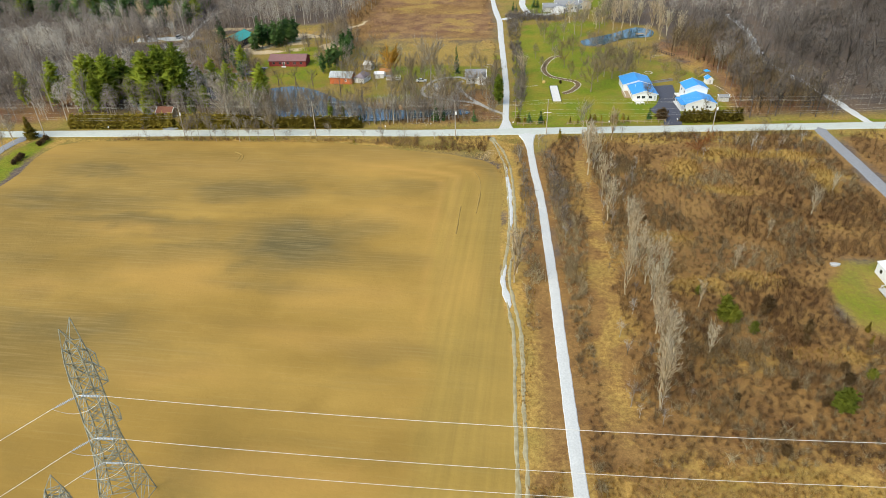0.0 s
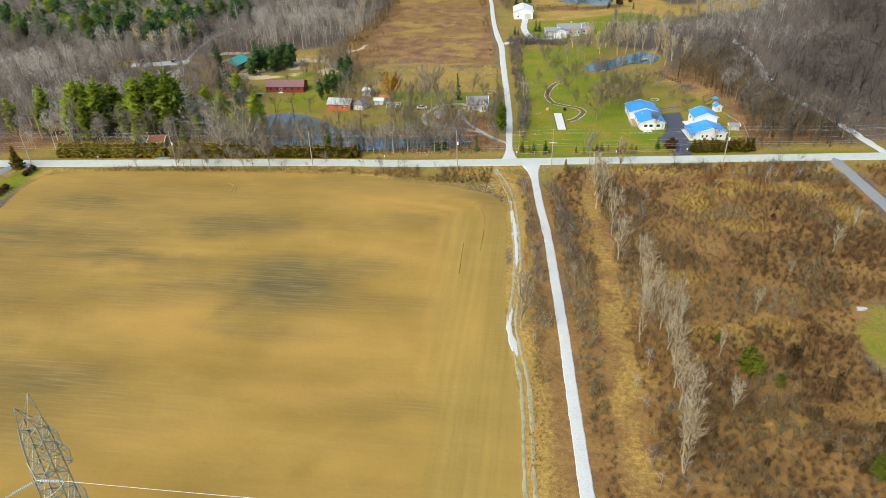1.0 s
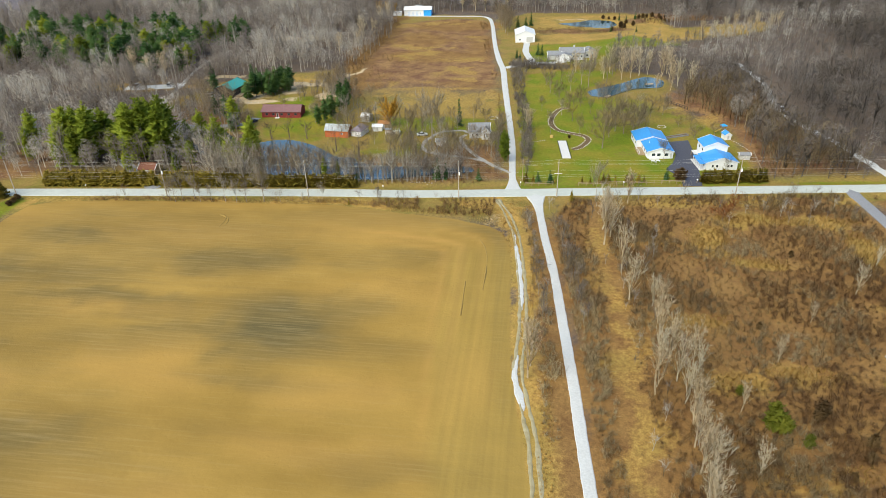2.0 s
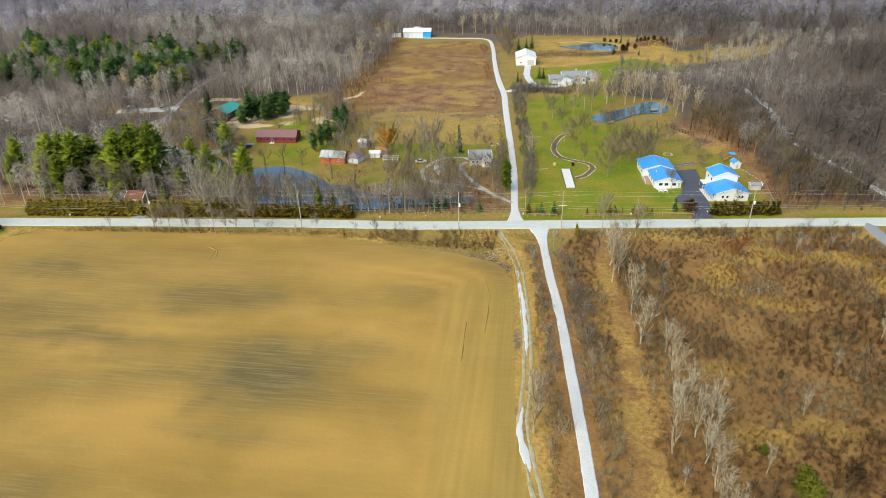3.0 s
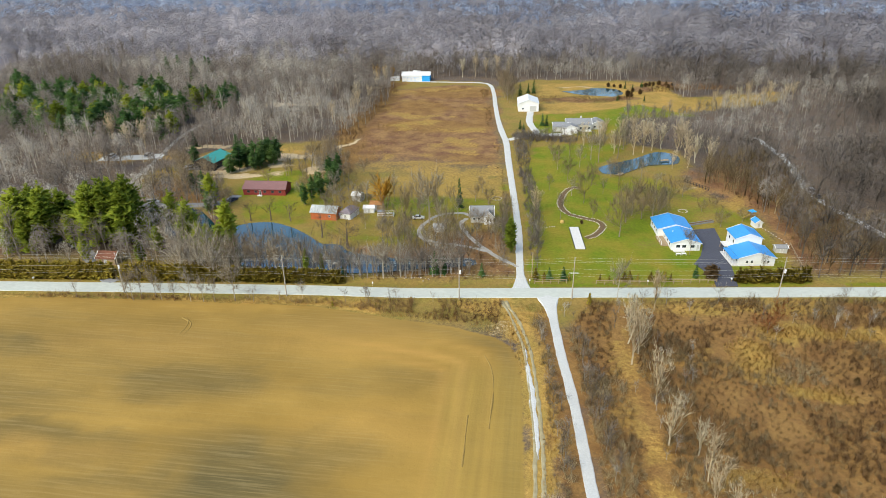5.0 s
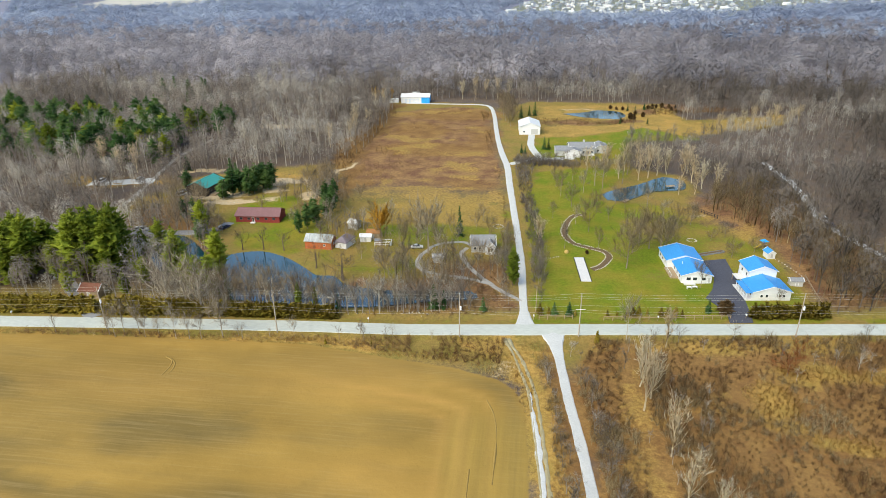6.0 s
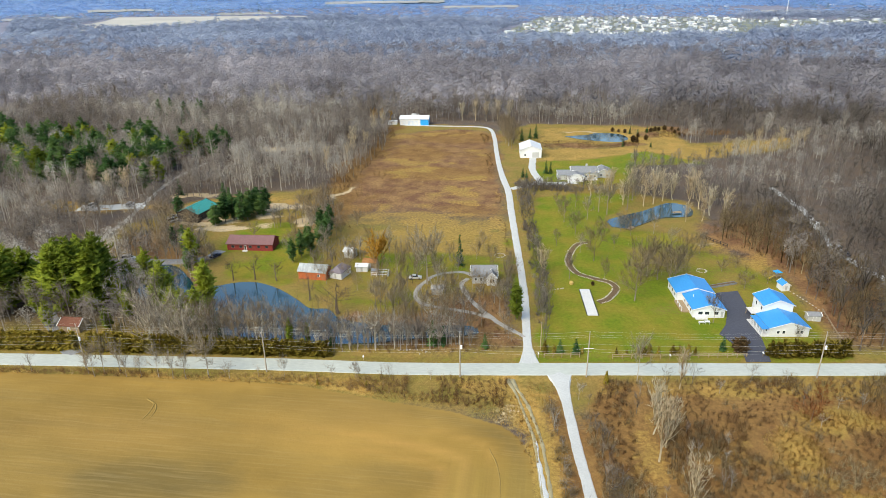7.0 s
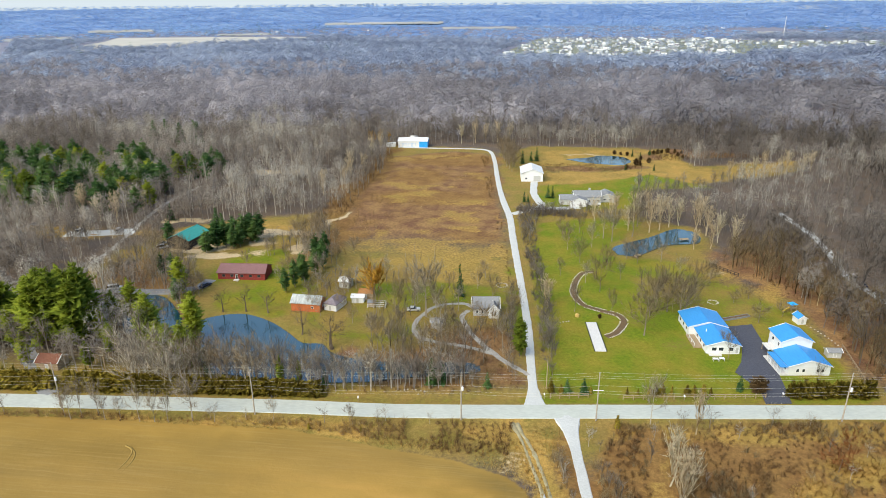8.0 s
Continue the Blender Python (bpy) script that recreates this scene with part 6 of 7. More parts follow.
def blue_two_storey():
    h = thing("house", (69.0, 30.3, 0), 6.5, "white two-storey house with bright blue metal roofs", "house")
    gabled(h, 0, 0, 11.4, 8.8, 2.9, 1.8, "white_wall", "blue_roof")
    gabled(h, 0.4, 8.4, 8.6, 7.8, 5.7, 1.7, "white_wall", "blue_roof")
    for u in (-3.2, -1.6, 2.4, 3.6):
        window(h, "S", u, 1.0, 0.9, 1.1, -4.4)
    for v in (-2.5, 0.5):
        window(h, "W", v, 0.9, 1.3, 1.2, -5.7)
    window(h, "W", 2.6, 0.1, 1.0, 2.05, -5.7, "door", "trim", "grey_wall")
    for v in (6.2, 9.8):
        window(h, "W", v, 3.4, 1.1, 1.2, -3.9)
    part("porch", boxes((-7.9, -5.75, -4.4, 6.0, -0.2, 0.35)), "concrete", h)
    for v in (-4.2, -2.2, -0.2, 1.8, 3.8):
        part("post", boxes((-7.8, -7.65, v - 0.08, v + 0.08, 0.35, 2.6)), "trim", h)
    part("rail", boxes((-7.77, -7.68, -4.2, 3.8, 1.2, 1.3)), "trim", h)
    part("porch_roof", boxes((-8.0, -6.1, -4.5, 4.0, 2.56, 2.72)), "blue_roof", h)
    part("rear_deck", boxes((-6.6, -4.0, 6.4, 10.5, 1.9, 2.1)), "concrete", h)
    for v in (6.6, 10.3):
        part("deck_post", boxes((-6.5, -6.35, v - 0.08, v + 0.08, -0.2, 1.9)), "wood", h)


def red_house():
    h = thing("house", (-115.6, 76.6, 0), 3.5, "long red brick ranch house with a faded red roof", "house")
    gabled(h, 0, 0, 8.2, 18.2, 2.8, 1.9, "red_wall", "red_roof", "x", 0.5, trim=None)
    for u in (-6.8, -3.6, 0.2, 3.6, 6.8):
        window(h, "S", u, 1.0, 1.3, 1.1, -4.1, frame_mat="red_roof")
    window(h, "S", -1.8, 0.1, 1.0, 2.05, -4.1, "door", "trim", "dark_wall")
    part("front_step", boxes((-2.8, -0.8, -5.6, -4.15, -0.2, 0.2)), "concrete", h)


def orange_barn():
    h = thing("barn", (-82.0, 51.6, 0), -3, "orange-painted barn with a patched tin roof", "barn")
    gabled(h, 0, 0, 5.6, 10.2, 3.0, 1.7, "orange_wall", "tin", "x", 0.35, sheets=7, trim=None)
    window(h, "S", -2.6, 0.05, 2.4, 2.3, -2.8, "door", "orange_wall", "orange_wall")
    window(h, "S", 2.4, 1.2, 0.9, 0.9, -2.8)
    window(h, "E", 0, 1.1, 0.9, 0.9, 5.1)


def small(name, cat, x, y, turn, w, l, eave, rise, walls, roof, label, along="y", hip=0.0, door="S", trim="trim"):
    h = thing(name, (x, y, 0), turn, label, cat)
    gabled(h, 0, 0, w, l, eave, rise, walls, roof, along, 0.25, 0, hip, trim)
    a, b = (w / 2, l / 2) if along == "y" else (l / 2, w / 2)
    window(h, door, 0, 0.05, min(1.0, a), min(1.95, eave - 0.2), {"S": -b, "N": b, "E": a, "W": -a}[door], "door", "trim", "grey_wall")
    return h


blue_bungalow(), blue_two_storey(), red_house(), orange_barn()
g = small("garage", "garage", -73.2, 53.6, -14, 4.8, 7.0, 2.5, 1.5, "white_wall", "purple_roof", "small white garage with a mauve hipped roof", "y", 1.8)
window(g, "E", 1.0, 0.1, 2.2, 2.0, 2.4, "garage_door", "trim", "white_wall")
small("shed", "shed", -74.3, 71.2, -12, 3.6, 4.0, 2.4, 1.0, "grey_wall", "white_roof", "small pale shed with a white tin roof", "x")
small("shed", "shed", -66.4, 58.4, 4, 2.6, 4.2, 2.1, 0.7, "white_wall", "white_roof", "low white shed beside an orange willow", "x")
small("shed", "shed", -64.6, 63.2, 4, 4.2, 5.0, 2.0, 0.8, "wood", "rust_roof", "open wooden shed with a rusty roof", "x", trim=None)
small("shed", "shed", -36.6, 43.2, 6, 3.2, 3.6, 2.1, 0.7, "grey_wall", "grey_roof", "small grey shed inside the gravel loop", "x")
small("shed", "shed", 78.8, 59.6, 12, 2.6, 3.4, 2.0, 0.9, "white_wall", "blue_roof", "white garden shed with a blue roof")
small("shed", "shed", 80.4, 38.0, 4, 2.4, 3.8, 1.8, 0.6, "grey_wall", "grey_roof", "low grey shed at the edge of woods", "x")
small("cabin", "cabin", -143.4, 6.0, 2, 5.0, 6.6, 2.4, 1.5, "wood", "brown_roof", "small wooden cabin with a red-brown roof under pines", "x")


def pen():
    h = thing("animal_pen", (-59.2, 55.6, 0), 5, "white-railed animal pen with a low shelter", "pen")
    part("shelter", boxes((-3.0, -0.6, -0.9, 1.2, -0.1, 1.7)), "wood", h)
    part("shelter_roof", boxes((-3.2, -0.4, -1.1, 1.4, 1.704, 1.85)), "grey_roof", h)
    for x in (-3, -1, 1, 3):
        part("post", boxes((x - 0.08, x + 0.08, -1.48, -1.32, -0.2, 1.5)), "trim", h)
        part("post", boxes((x - 0.08, x + 0.08, 1.32, 1.48, -0.2, 1.5)), "trim", h)
    for y in (-1.4, 1.4):
        for z in (0.6, 1.3):
            part("rail", boxes((-3, 3, y - 0.05, y + 0.05, z, z + 0.14)), "trim", h)
    part("end_panel", boxes((3.1, 3.2, -1.4, 1.4, -0.1, 1.5)), "white_wall", h)


pen()


def grey_cottage():
    h = thing("cottage", (-21.8, 55.6, 0), 7, "grey-roofed cottage with a white front gable", "house")
    gabled(h, 0, 0, 6.2, 8.6, 3.0, 2.4, "grey_wall", "grey_roof", "x")
    gabled(h, 2.5, -3.2, 3.5, 3.2, 2.9, 1.9, "white_wall", "grey_roof", "y", 0.25)
    for u in (2.0, 3.0):
        window(h, "S", u, 0.9, 0.75, 1.5, -4.8)
    for u in (-3.0, -1.2):
        window(h, "S", u, 1.0, 0.9, 1.1, -3.1)


def green_house():
    h = thing("house", (-155.3, 108.6, 0), -8, "dark wooden house with a turquoise metal roof", "house")
    gabled(h, 0, 0, 10.6, 14.6, 3.9, 2.2, "dark_wall", "green_roof", trim="dark_wall")
    for v in (-4.5, -1.0, 3.0):
        window(h, "E", v, 1.2, 1.6, 1.4, 5.3, frame_mat="dark_wall")
    for u in (-2.5, 1.5):
        window(h, "S", u, 1.0, 1.4, 1.4, -7.3, frame_mat="dark_wall")
    part("deck", boxes((5.35, 8.4, -5.5, 3.5, -0.2, 0.6)), "wood", h)


def white_barn():
    h = thing("barn", (-8.2, 236.5, 0), 4, "large white barn with a white roof on lawn", "barn")
    gabled(h, 0, 0, 12.4, 16.0, 4.8, 2.3, "white_wall", "white_roof")
    window(h, "S", 2.8, 0.05, 4.2, 3.4, -8.0, "barn_door", "trim", "grey_wall")
    window(h, "S", -3.4, 1.2, 1.2, 1.1, -8.0)


def ranch_house():
    h = thing("house", (20.5, 190.5, 0), 5, "grey-roofed ranch house with white walls and garage", "house")
    gabled(h, 0, 0, 8.4, 13.5, 3.6, 2.2, "grey_wall", "grey_roof", "x")
    gabled(h, -10.4, -2.6, 7.0, 7.4, 2.9, 1.5, "grey_wall", "grey_roof", "x")
    gabled(h, -5.2, -6.6, 8.2, 6.0, 3.1, 1.3, "white_wall", "grey_roof", "y")
    gabled(h, 10.6, 2.6, 8.0, 8.6, 3.0, 1.7, "grey_wall", "grey_roof", "y")
    for u in (-7.2, -3.2):
        window(h, "S", u, 0.05, 3.0, 2.4, -9.6, "garage_door", "trim", "white_wall")
    for u in (9.0, 12.0):
        window(h, "S", u, 1.0, 1.3, 1.2, -1.7)
    for u in (1.0, 3.2, 5.4):
        window(h, "S", u, 1.0, 1.3, 1.3, -4.2)
    part("terrace", boxes((0.2, 6.6, -6.4, -4.25, -0.2, 0.3)), "concrete", h)
    part("chimney", boxes((1.0, 1.9, 0.5, 1.4, 4.8, 6.9)), "grey_wall", h)


def workshop():
    h = thing("workshop", (-93.6, 321.5, 0), 4, "long white workshop with a blue gable end", "workshop")
    gabled(h, 0, 0, 10.5, 21.0, 4.4, 1.7, "white_wall", "white_roof", "x")
    part("blue_end", boxes((10.52, 10.62, -5.2, 5.2, 0, 4.3)), "bright_blue", h, "bright blue end wall")
    part("blue_bay", boxes((4.6, 10.4, -5.4, -5.28, 0, 4.2)), "bright_blue", h, "bright blue sheet bay")
    for u in (-8.6, -5.4, -2.2, 1.0):
        window(h, "S", u, 0.05, 2.5, 3.0, -5.25, "garage_door", "bright_blue", "white_wall")


grey_cottage(), green_house(), white_barn(), ranch_house(), workshop()
small("shed", "shed", -96, 336, 4, 4, 5, 3.4, 1.2, "white_wall", "white_roof", "white shed behind the long workshop", "x")
small("trailer", "trailer", -110, 318, 4, 2.6, 7.5, 2.6, 0.3, "white_wall", "white_roof", "white box trailer beside the workshop", "x")


def white_house():
    h = thing("house", (97.2, -87.4, 0), 5, "low white house with a grey wooden deck", "house")
    gabled(h, 0, 0, 10.0, 11.0, 3.0, 0.7, "white_wall", "white_roof", over=0.2)
    window(h, "W", -3.8, 0.6, 1.0, 2.05, -5.0, "door", "trim", "grey_wall")
    for v in (-0.5, 3.2):
        window(h, "W", v, 1.1, 1.2, 1.2, -5.0)
    part("deck", boxes((-7.9, -5.05, -5.6, -2.2, 0.4, 0.6)), "grey_wall", h)
    for x, y in ((-7.5, -5.5), (-7.5, -2.3), (-5.2, -5.5), (-5.2, -2.3), (-6.2, -2.3)):
        part("deck_post", boxes((x - 0.07, x + 0.07, y - 0.07, y + 0.07, -0.2, 1.6)), "grey_wall", h)
    part("rail", boxes((-7.57, -7.43, -5.4, -2.4, 1.5, 1.6)), "grey_wall", h)
    part("rail", boxes((-7.4, -5.1, -2.37, -2.23, 1.5, 1.6)), "grey_wall", h)
    part("steps", boxes((-6.9, -5.7, -6.9, -6.2, -0.2, 0.12), (-6.9, -5.7, -6.2, -5.62, -0.2, 0.3)), "grey_wall", h)


white_house()


# ---- vehicles ----
def car(x, y, turn, paint, label, category="car", long=4.6, van=False):
    c = thing("van" if van else "car", (x, y, 0), turn, label, category)
    w, l = 0.9, long / 2
    prof = [(-l, 0.35), (-l, 0.95), (-l + 0.9, 1.05), (-l + 1.3, 1.0), (l * 0.45, 1.02), (l - 0.1, 0.85), (l, 0.6), (l, 0.35)]
    top = [(-l * 0.95, 0.98), (-l * 0.9, 1.9), (l * 0.35, 1.9), (l * 0.62, 1.03)] if van else [(-l * 0.72, 1.0), (-l * 0.5, 1.45), (l * 0.12, 1.47), (l * 0.46, 1.0)]
    for name, pr, ww, m in (("body", prof, w, "paint_" + paint), ("cabin", top, w - 0.1, "glass")):
        bm = bmesh.new()
        s = [[bm.verts.new((px, q * ww, pz)) for px, pz in pr] for q in (-1, 1)]
        n = len(pr)
        bm.faces.new(s[0]), bm.faces.new(s[1][::-1])
        for k in range(n):
            bm.faces.new((s[0][k], s[1][k], s[1][(k + 1) % n], s[0][(k + 1) % n]))
        bmesh.ops.recalc_face_normals(bm, faces=bm.faces)
        bmesh.ops.bevel(bm, geom=list(bm.edges), offset=0.05, segments=1, affect="EDGES")
        part(name, bm, m, c)
    z = 1.9 if van else 1.46
    part("car_roof", boxes((top[1][0] + 0.05, top[2][0] - 0.05, -0.72, 0.72, z + 0.004, z + 0.05)), "paint_" + paint, c)
    for sx in (-l * 0.62, l * 0.62):
        for sy in (-0.82, 0.82):
            wheel = part("wheel", beam(bmesh.new(), (sx, sy - 0.11, 0.33), (sx, sy + 0.11, 0.33), 0.33, 14), "black", c)
            part("rim", beam(bmesh.new(), (sx, sy - 0.125, 0.33), (sx, sy + 0.125, 0.33), 0.19, 10), "steel", wheel)
    return c


car(-126.0, 64.8, 70, "navy", "dark blue car parked on the grey driveway")
car(-158.1, 58.7, 25, "white", "white van parked near the small pond", "van", 5.0, True)
car(-162.0, 15.8, 40, "silver", "silver car parked under tall pines")
car(111.3, 92.0, 100, "navy", "dark car parked on the woodland lane")
car(110.8, 98.5, 95, "white", "white van parked on the woodland lane", "van", 5.0, True)
car(-46.0, 53.6, 10, "white", "white car parked behind bare trees")
car(-166.0, 106.0, 60, "silver", "silver car parked beside the wooden house")
car(-163.5, 101.0, 50, "white", "white van parked beside the wooden house", "van", 5.2, True)
for k in (0, 4):
    car(-213 + 4.4 * k, 117.0 + 0.7 * k, 92 + 3 * (k % 3), "white" if k % 3 != 1 else "silver", "pale vehicle in a row on the woodland yard", "van", 5.6, True)["group"] = "vehicles in the yard"

# ---- drives, court, paths ----
tagged(part("driveway", prism(COURT_E, -0.2, 0.06), "drive"), "dark asphalt driveway between two blue-roofed houses", "driveway", kind="structure")
tagged(part("driveway", ribbon([(-127, 71), (-128.5, 64), (-136, 59.5), (-148, 58), (-160, 57), (-172, 48), (-172, 30), (-150, 6), (-134, -8)], 4.2, 0.06, 0.4), "greydrive"), "grey drive between the red house and a pond", "driveway", kind="structure")
tagged(part("driveway", ribbon([(-17, 165), (-9.2, 172.2), (-2.6, 180), (-4.2, 190), (-6.5, 204), (-6.4, 228)], 3.6, 0.06, 0.3), "gravel"), "pale gravel drive to the white barn", "driveway", kind="structure")
tagged(part("driveway", ribbon([(-5, 176), (4, 176.5), (12, 178), (16, 180)], 5.0, 0.05, 0.3), "gravel"), "pale gravel drive to the ranch garage", "driveway", kind="structure")
tagged(part("yard", ribbon([(-218, 114), (-205, 116.5), (-188, 121)], 8.0, 0.05, 0.8), "gravel"), "pale gravel yard in bare woods", "yard", kind="structure")
for k, off in enumerate((-0.85, 0.85)):
    tagged(part("wheel_track", ribbon([(x + off * (1 if i > 1 else 0.6), y) for i, (x, y) in enumerate(TRACK)], 0.6, 0.015, 0.35, 1.2), "pale_rut"), "pale worn wheel track beside the field", "track", kind="structure")
tagged(part("wheel_track", ribbon([(-3.2, -30), (-1.0, -51.3), (0.4, -70)], 1.4, 0.03, 0.5, 1.2, [(0, 0.1), (0.2, 0.7), (0.5, 1.2), (0.85, 1.0), (1, 0.1)]), "gravel"), "pale gravel strip on the field track", "track", kind="structure")
tagged(part("wheel_track", ribbon([(-0.2, -88), (-0.3, -96), (1.9, -106)], 1.6, 0.03, 0.4, 1.2, [(0, 0.2), (0.3, 0.9), (0.7, 1.4), (0.92, 1.2), (1, 0.2)]), "gravel"), "pale gravel patch on the field track", "track", kind="structure")
for pts in (((-13.6, -34), (-11.4, -40), (-10.4, -48), (-10.4, -62)), ((-15.5, -58), (-15.0, -74)), ((-101, -25.5), (-98.5, -27), (-97.6, -30), (-97.7, -34)), ((-99.5, -26), (-97.2, -28), (-96.2, -31), (-96.4, -35))):
    tagged(part("wheel_rut", ribbon(list(pts), 0.15, 0.06, 0.1, 1.0), "rut"), "dark wheel rut in tilled soil", "rut", kind="structure")

court = thing("court", (13.3, 42.1, 0), 4.6, "long white concrete court on the lawn", "court")
part("slab", boxes((-1.65, 1.65, -9.4, 9.4, -0.2, 0.16)), "concrete", court)
part("kerb", boxes((1.654, 1.85, -9.4, 9.4, -0.2, 0.3)), "black", court)
part("back_kerb", boxes((-1.85, -1.654, -9.4, 9.4, -0.2, 0.22)), "black", court)
SWALE = [(16.6, 95.3), (12.4, 92.4), (9.4, 84), (8.2, 74), (10.6, 65.2), (15.8, 61.2), (21.6, 58.2), (23.2, 53), (20, 45.5), (16.4, 42.2)]
garden = thing("garden_bed", (0, 0, 0), 0, "winding mulch bed edged with pale stones", "garden bed")
part("bed", ribbon(SWALE, 1.7, 0.06, 0.1, 1.0), "mulch", garden)


def stone_mesh(seed):
    bm = bmesh.new()
    bmesh.ops.create_icosphere(bm, subdivisions=1, radius=0.42)
    r = random.Random(seed)
    for v in bm.verts:
        v.co *= r.uniform(0.75, 1.15)
        v.co.z = v.co.z * 0.7 + 0.12
    me = bpy.data.meshes.new("stone")
    bm.to_mesh(me)
    bm.free()
    me.materials.append(M["stone"])
    return me


stones = [stone_mesh(k) for k in range(4)]
rs = random.Random(8)
line = smooth_line(SWALE, 0.72)
for i in range(1, len(line) - 1):
    d = (line[i + 1] - line[i - 1]).normalized()
    for s in (-1.15, 1.15):
        if rs.random() < 0.9:
            ob = new("stone", stones[rs.randrange(4)])
            ob.parent = garden
            ob.matrix_basis = pose(line[i].x - d.y * s + rs.uniform(-0.1, 0.1), line[i].y + d.x * s, 0, 0, 0, rs.uniform(0, 360)) @ Matrix.Diagonal([rs.uniform(0.6, 0.8)] * 2 + [0.6, 1])


def stone_row(pts, label, step=0.9):
    g = thing("stone_edging", (0, 0, 0), 0, label, "stones")
    for p in smooth_line(pts, step):
        ob = new("stone", stones[rs.randrange(4)])
        ob.parent = g
        ob.matrix_basis = pose(p.x + rs.uniform(-0.15, 0.15), p.y + rs.uniform(-0.15, 0.15), 0, 0, 0, rs.uniform(0, 360)) @ Matrix.Diagonal([rs.uniform(0.4, 0.85)] * 3 + [1])


stone_row([(-1, 49.3), (2, 50), (5.5, 51.4)], "short row of pale stones on the lawn")
ring = [(55.1 + 1.7 * math.cos(k * math.pi / 5), 71.6 + 1.7 * math.sin(k * math.pi / 5)) for k in range(11)]
stone_row(ring, "ring of stones round a fire pit", 0.8)
ring = [(-17.5 + 2.0 * math.cos(k * math.pi / 5), 78 + 2.0 * math.sin(k * math.pi / 5)) for k in range(11)]
stone_row(ring, "ring of stones on rough grass", 0.9)
stone_row([(-118, 101), (-124, 99), (-132, 95), (-140, 93)], "line of tan boulders below the wooden house", 1.6)
stone_row([(-150, 58.8), (-143, 58.2), (-136, 57.2), (-129, 50), (-126, 45)], "stone edging along the small pond", 1.2)
stone_row([(78, 62), (81, 56), (83.5, 49), (85, 43)], "row of rubble at the edge of the lawn", 1.3)
stone_row([(-42, 5), (-38, 6), (-34, 5.4), (-36, 4)], "heap of pale rubble by the roadside", 0.9)
tagged(part("boat", prism([(82, -80.9), (83, -81), (84, -80.6), (84.5, -80.2), (84, -79.8), (83, -79.7), (82, -79.8)], 0.1, 0.6), "grey_wall"), "small white boat stored beside the brush", "boat")
tagged(part("tank", beam(beam(bmesh.new(), (8.4, 55.5, -0.1), (8.4, 55.5, 0.7), 0.75, 12), (8.4, 55.5, 0.7), (8.4, 55.5, 1.0), 0.75, 12, 0.4), "bale"), "round straw-coloured bale on the lawn", "bale")


def playset():
    p = thing("playset", (79.4, 68.0, 0), 20, "wooden play tower with blue canopy and yellow slide", "playset")
    for x in (-0.9, 0.9):
        for y in (-0.9, 0.9):
            part("post", boxes((x - 0.07, x + 0.07, y - 0.07, y + 0.07, -0.2, 2.6)), "wood", p)
    part("platform", boxes((-1, 1, -1, 1, 1.2, 1.3)), "wood", p)
    bm = bmesh.new()
    q = [bm.verts.new(v) for v in ((-1.3, -1.2, 2.5), (1.3, -1.2, 2.5), (1.3, 1.2, 2.5), (-1.3, 1.2, 2.5), (0, 0, 3.3))]
    for k in range(4):
        bm.faces.new((q[k], q[(k + 1) % 4], q[4]))
    bm.faces.new(q[3::-1])
    part("canopy", bm, "bright_blue", p, "bright blue canopy")
    bm = bmesh.new()
    q = [bm.verts.new(v) for v in ((-0.95, -0.3, 1.35), (-0.95, 0.3, 1.35), (-3.6, 0.3, 0.15), (-3.6, -0.3, 0.15), (-0.95, -0.3, 1.25), (-0.95, 0.3, 1.25), (-3.6, 0.3, 0.05), (-3.6, -0.3, 0.05))]
    for f in ((0, 1, 2, 3), (7, 6, 5, 4), (0, 4, 5, 1), (2, 6, 7, 3), (1, 5, 6, 2), (3, 7, 4, 0)):
        bm.faces.new([q[i] for i in f])
    part("slide", bm, "yellow", p, "yellow plastic slide")


playset()


def dock(x, y, turn, label):
    d = thing("dock", (x, y, 0), turn, label, "dock")
    for k in range(7):
        part("plank", boxes((-1.0, 1.0, -2.1 + k * 0.6, -1.55 + k * 0.6, 0.22, 0.3)), "wood", d)
    for px in (-0.9, 0.9):
        for py in (-1.8, 1.8):
            part("pile", beam(bmesh.new(), (px, py, -1.0), (px, py, 0.9), 0.09, 8), "dark_wall", d)


dock(35.6, 113.5, -35, "small wooden dock on the lawn pond")
dock(58.5, 136.0, -70, "weathered wooden dock across the pond's end")
for x, y in ((46.2, 31.2), (48.0, 31.6)):
    t = thing("table", (x, y, 0), 5, "small white garden table on the lawn", "table", "tables on the lawn")
    part("tabletop", boxes((-0.75, 0.75, -0.5, 0.5, 0.7, 0.76)), "trim", t)
    for px in (-0.65, 0.65):
        for py in (-0.4, 0.4):
            part("leg", boxes((px - 0.04, px + 0.04, py - 0.04, py + 0.04, -0.1, 0.7)), "trim", t)


planter = thing("planter", (59.4, 60.0, 0), 25, "long low grey timber planter with dry plants", "planter")
part("front_board", boxes((-5.2, 5.2, -0.75, -0.62, -0.1, 0.55)), "grey_roof", planter)
part("back_board", boxes((-5.2, 5.2, 0.62, 0.75, -0.1, 0.55)), "grey_roof", planter)
for k in (-1, 1):
    part("end_board", boxes((min(k * 5.2, k * 5.07), max(k * 5.2, k * 5.07), -0.615, 0.615, -0.1, 0.55)), "grey_roof", planter)
part("soil", boxes((-5.06, 5.06, -0.61, 0.61, -0.1, 0.42)), "mulch", planter)


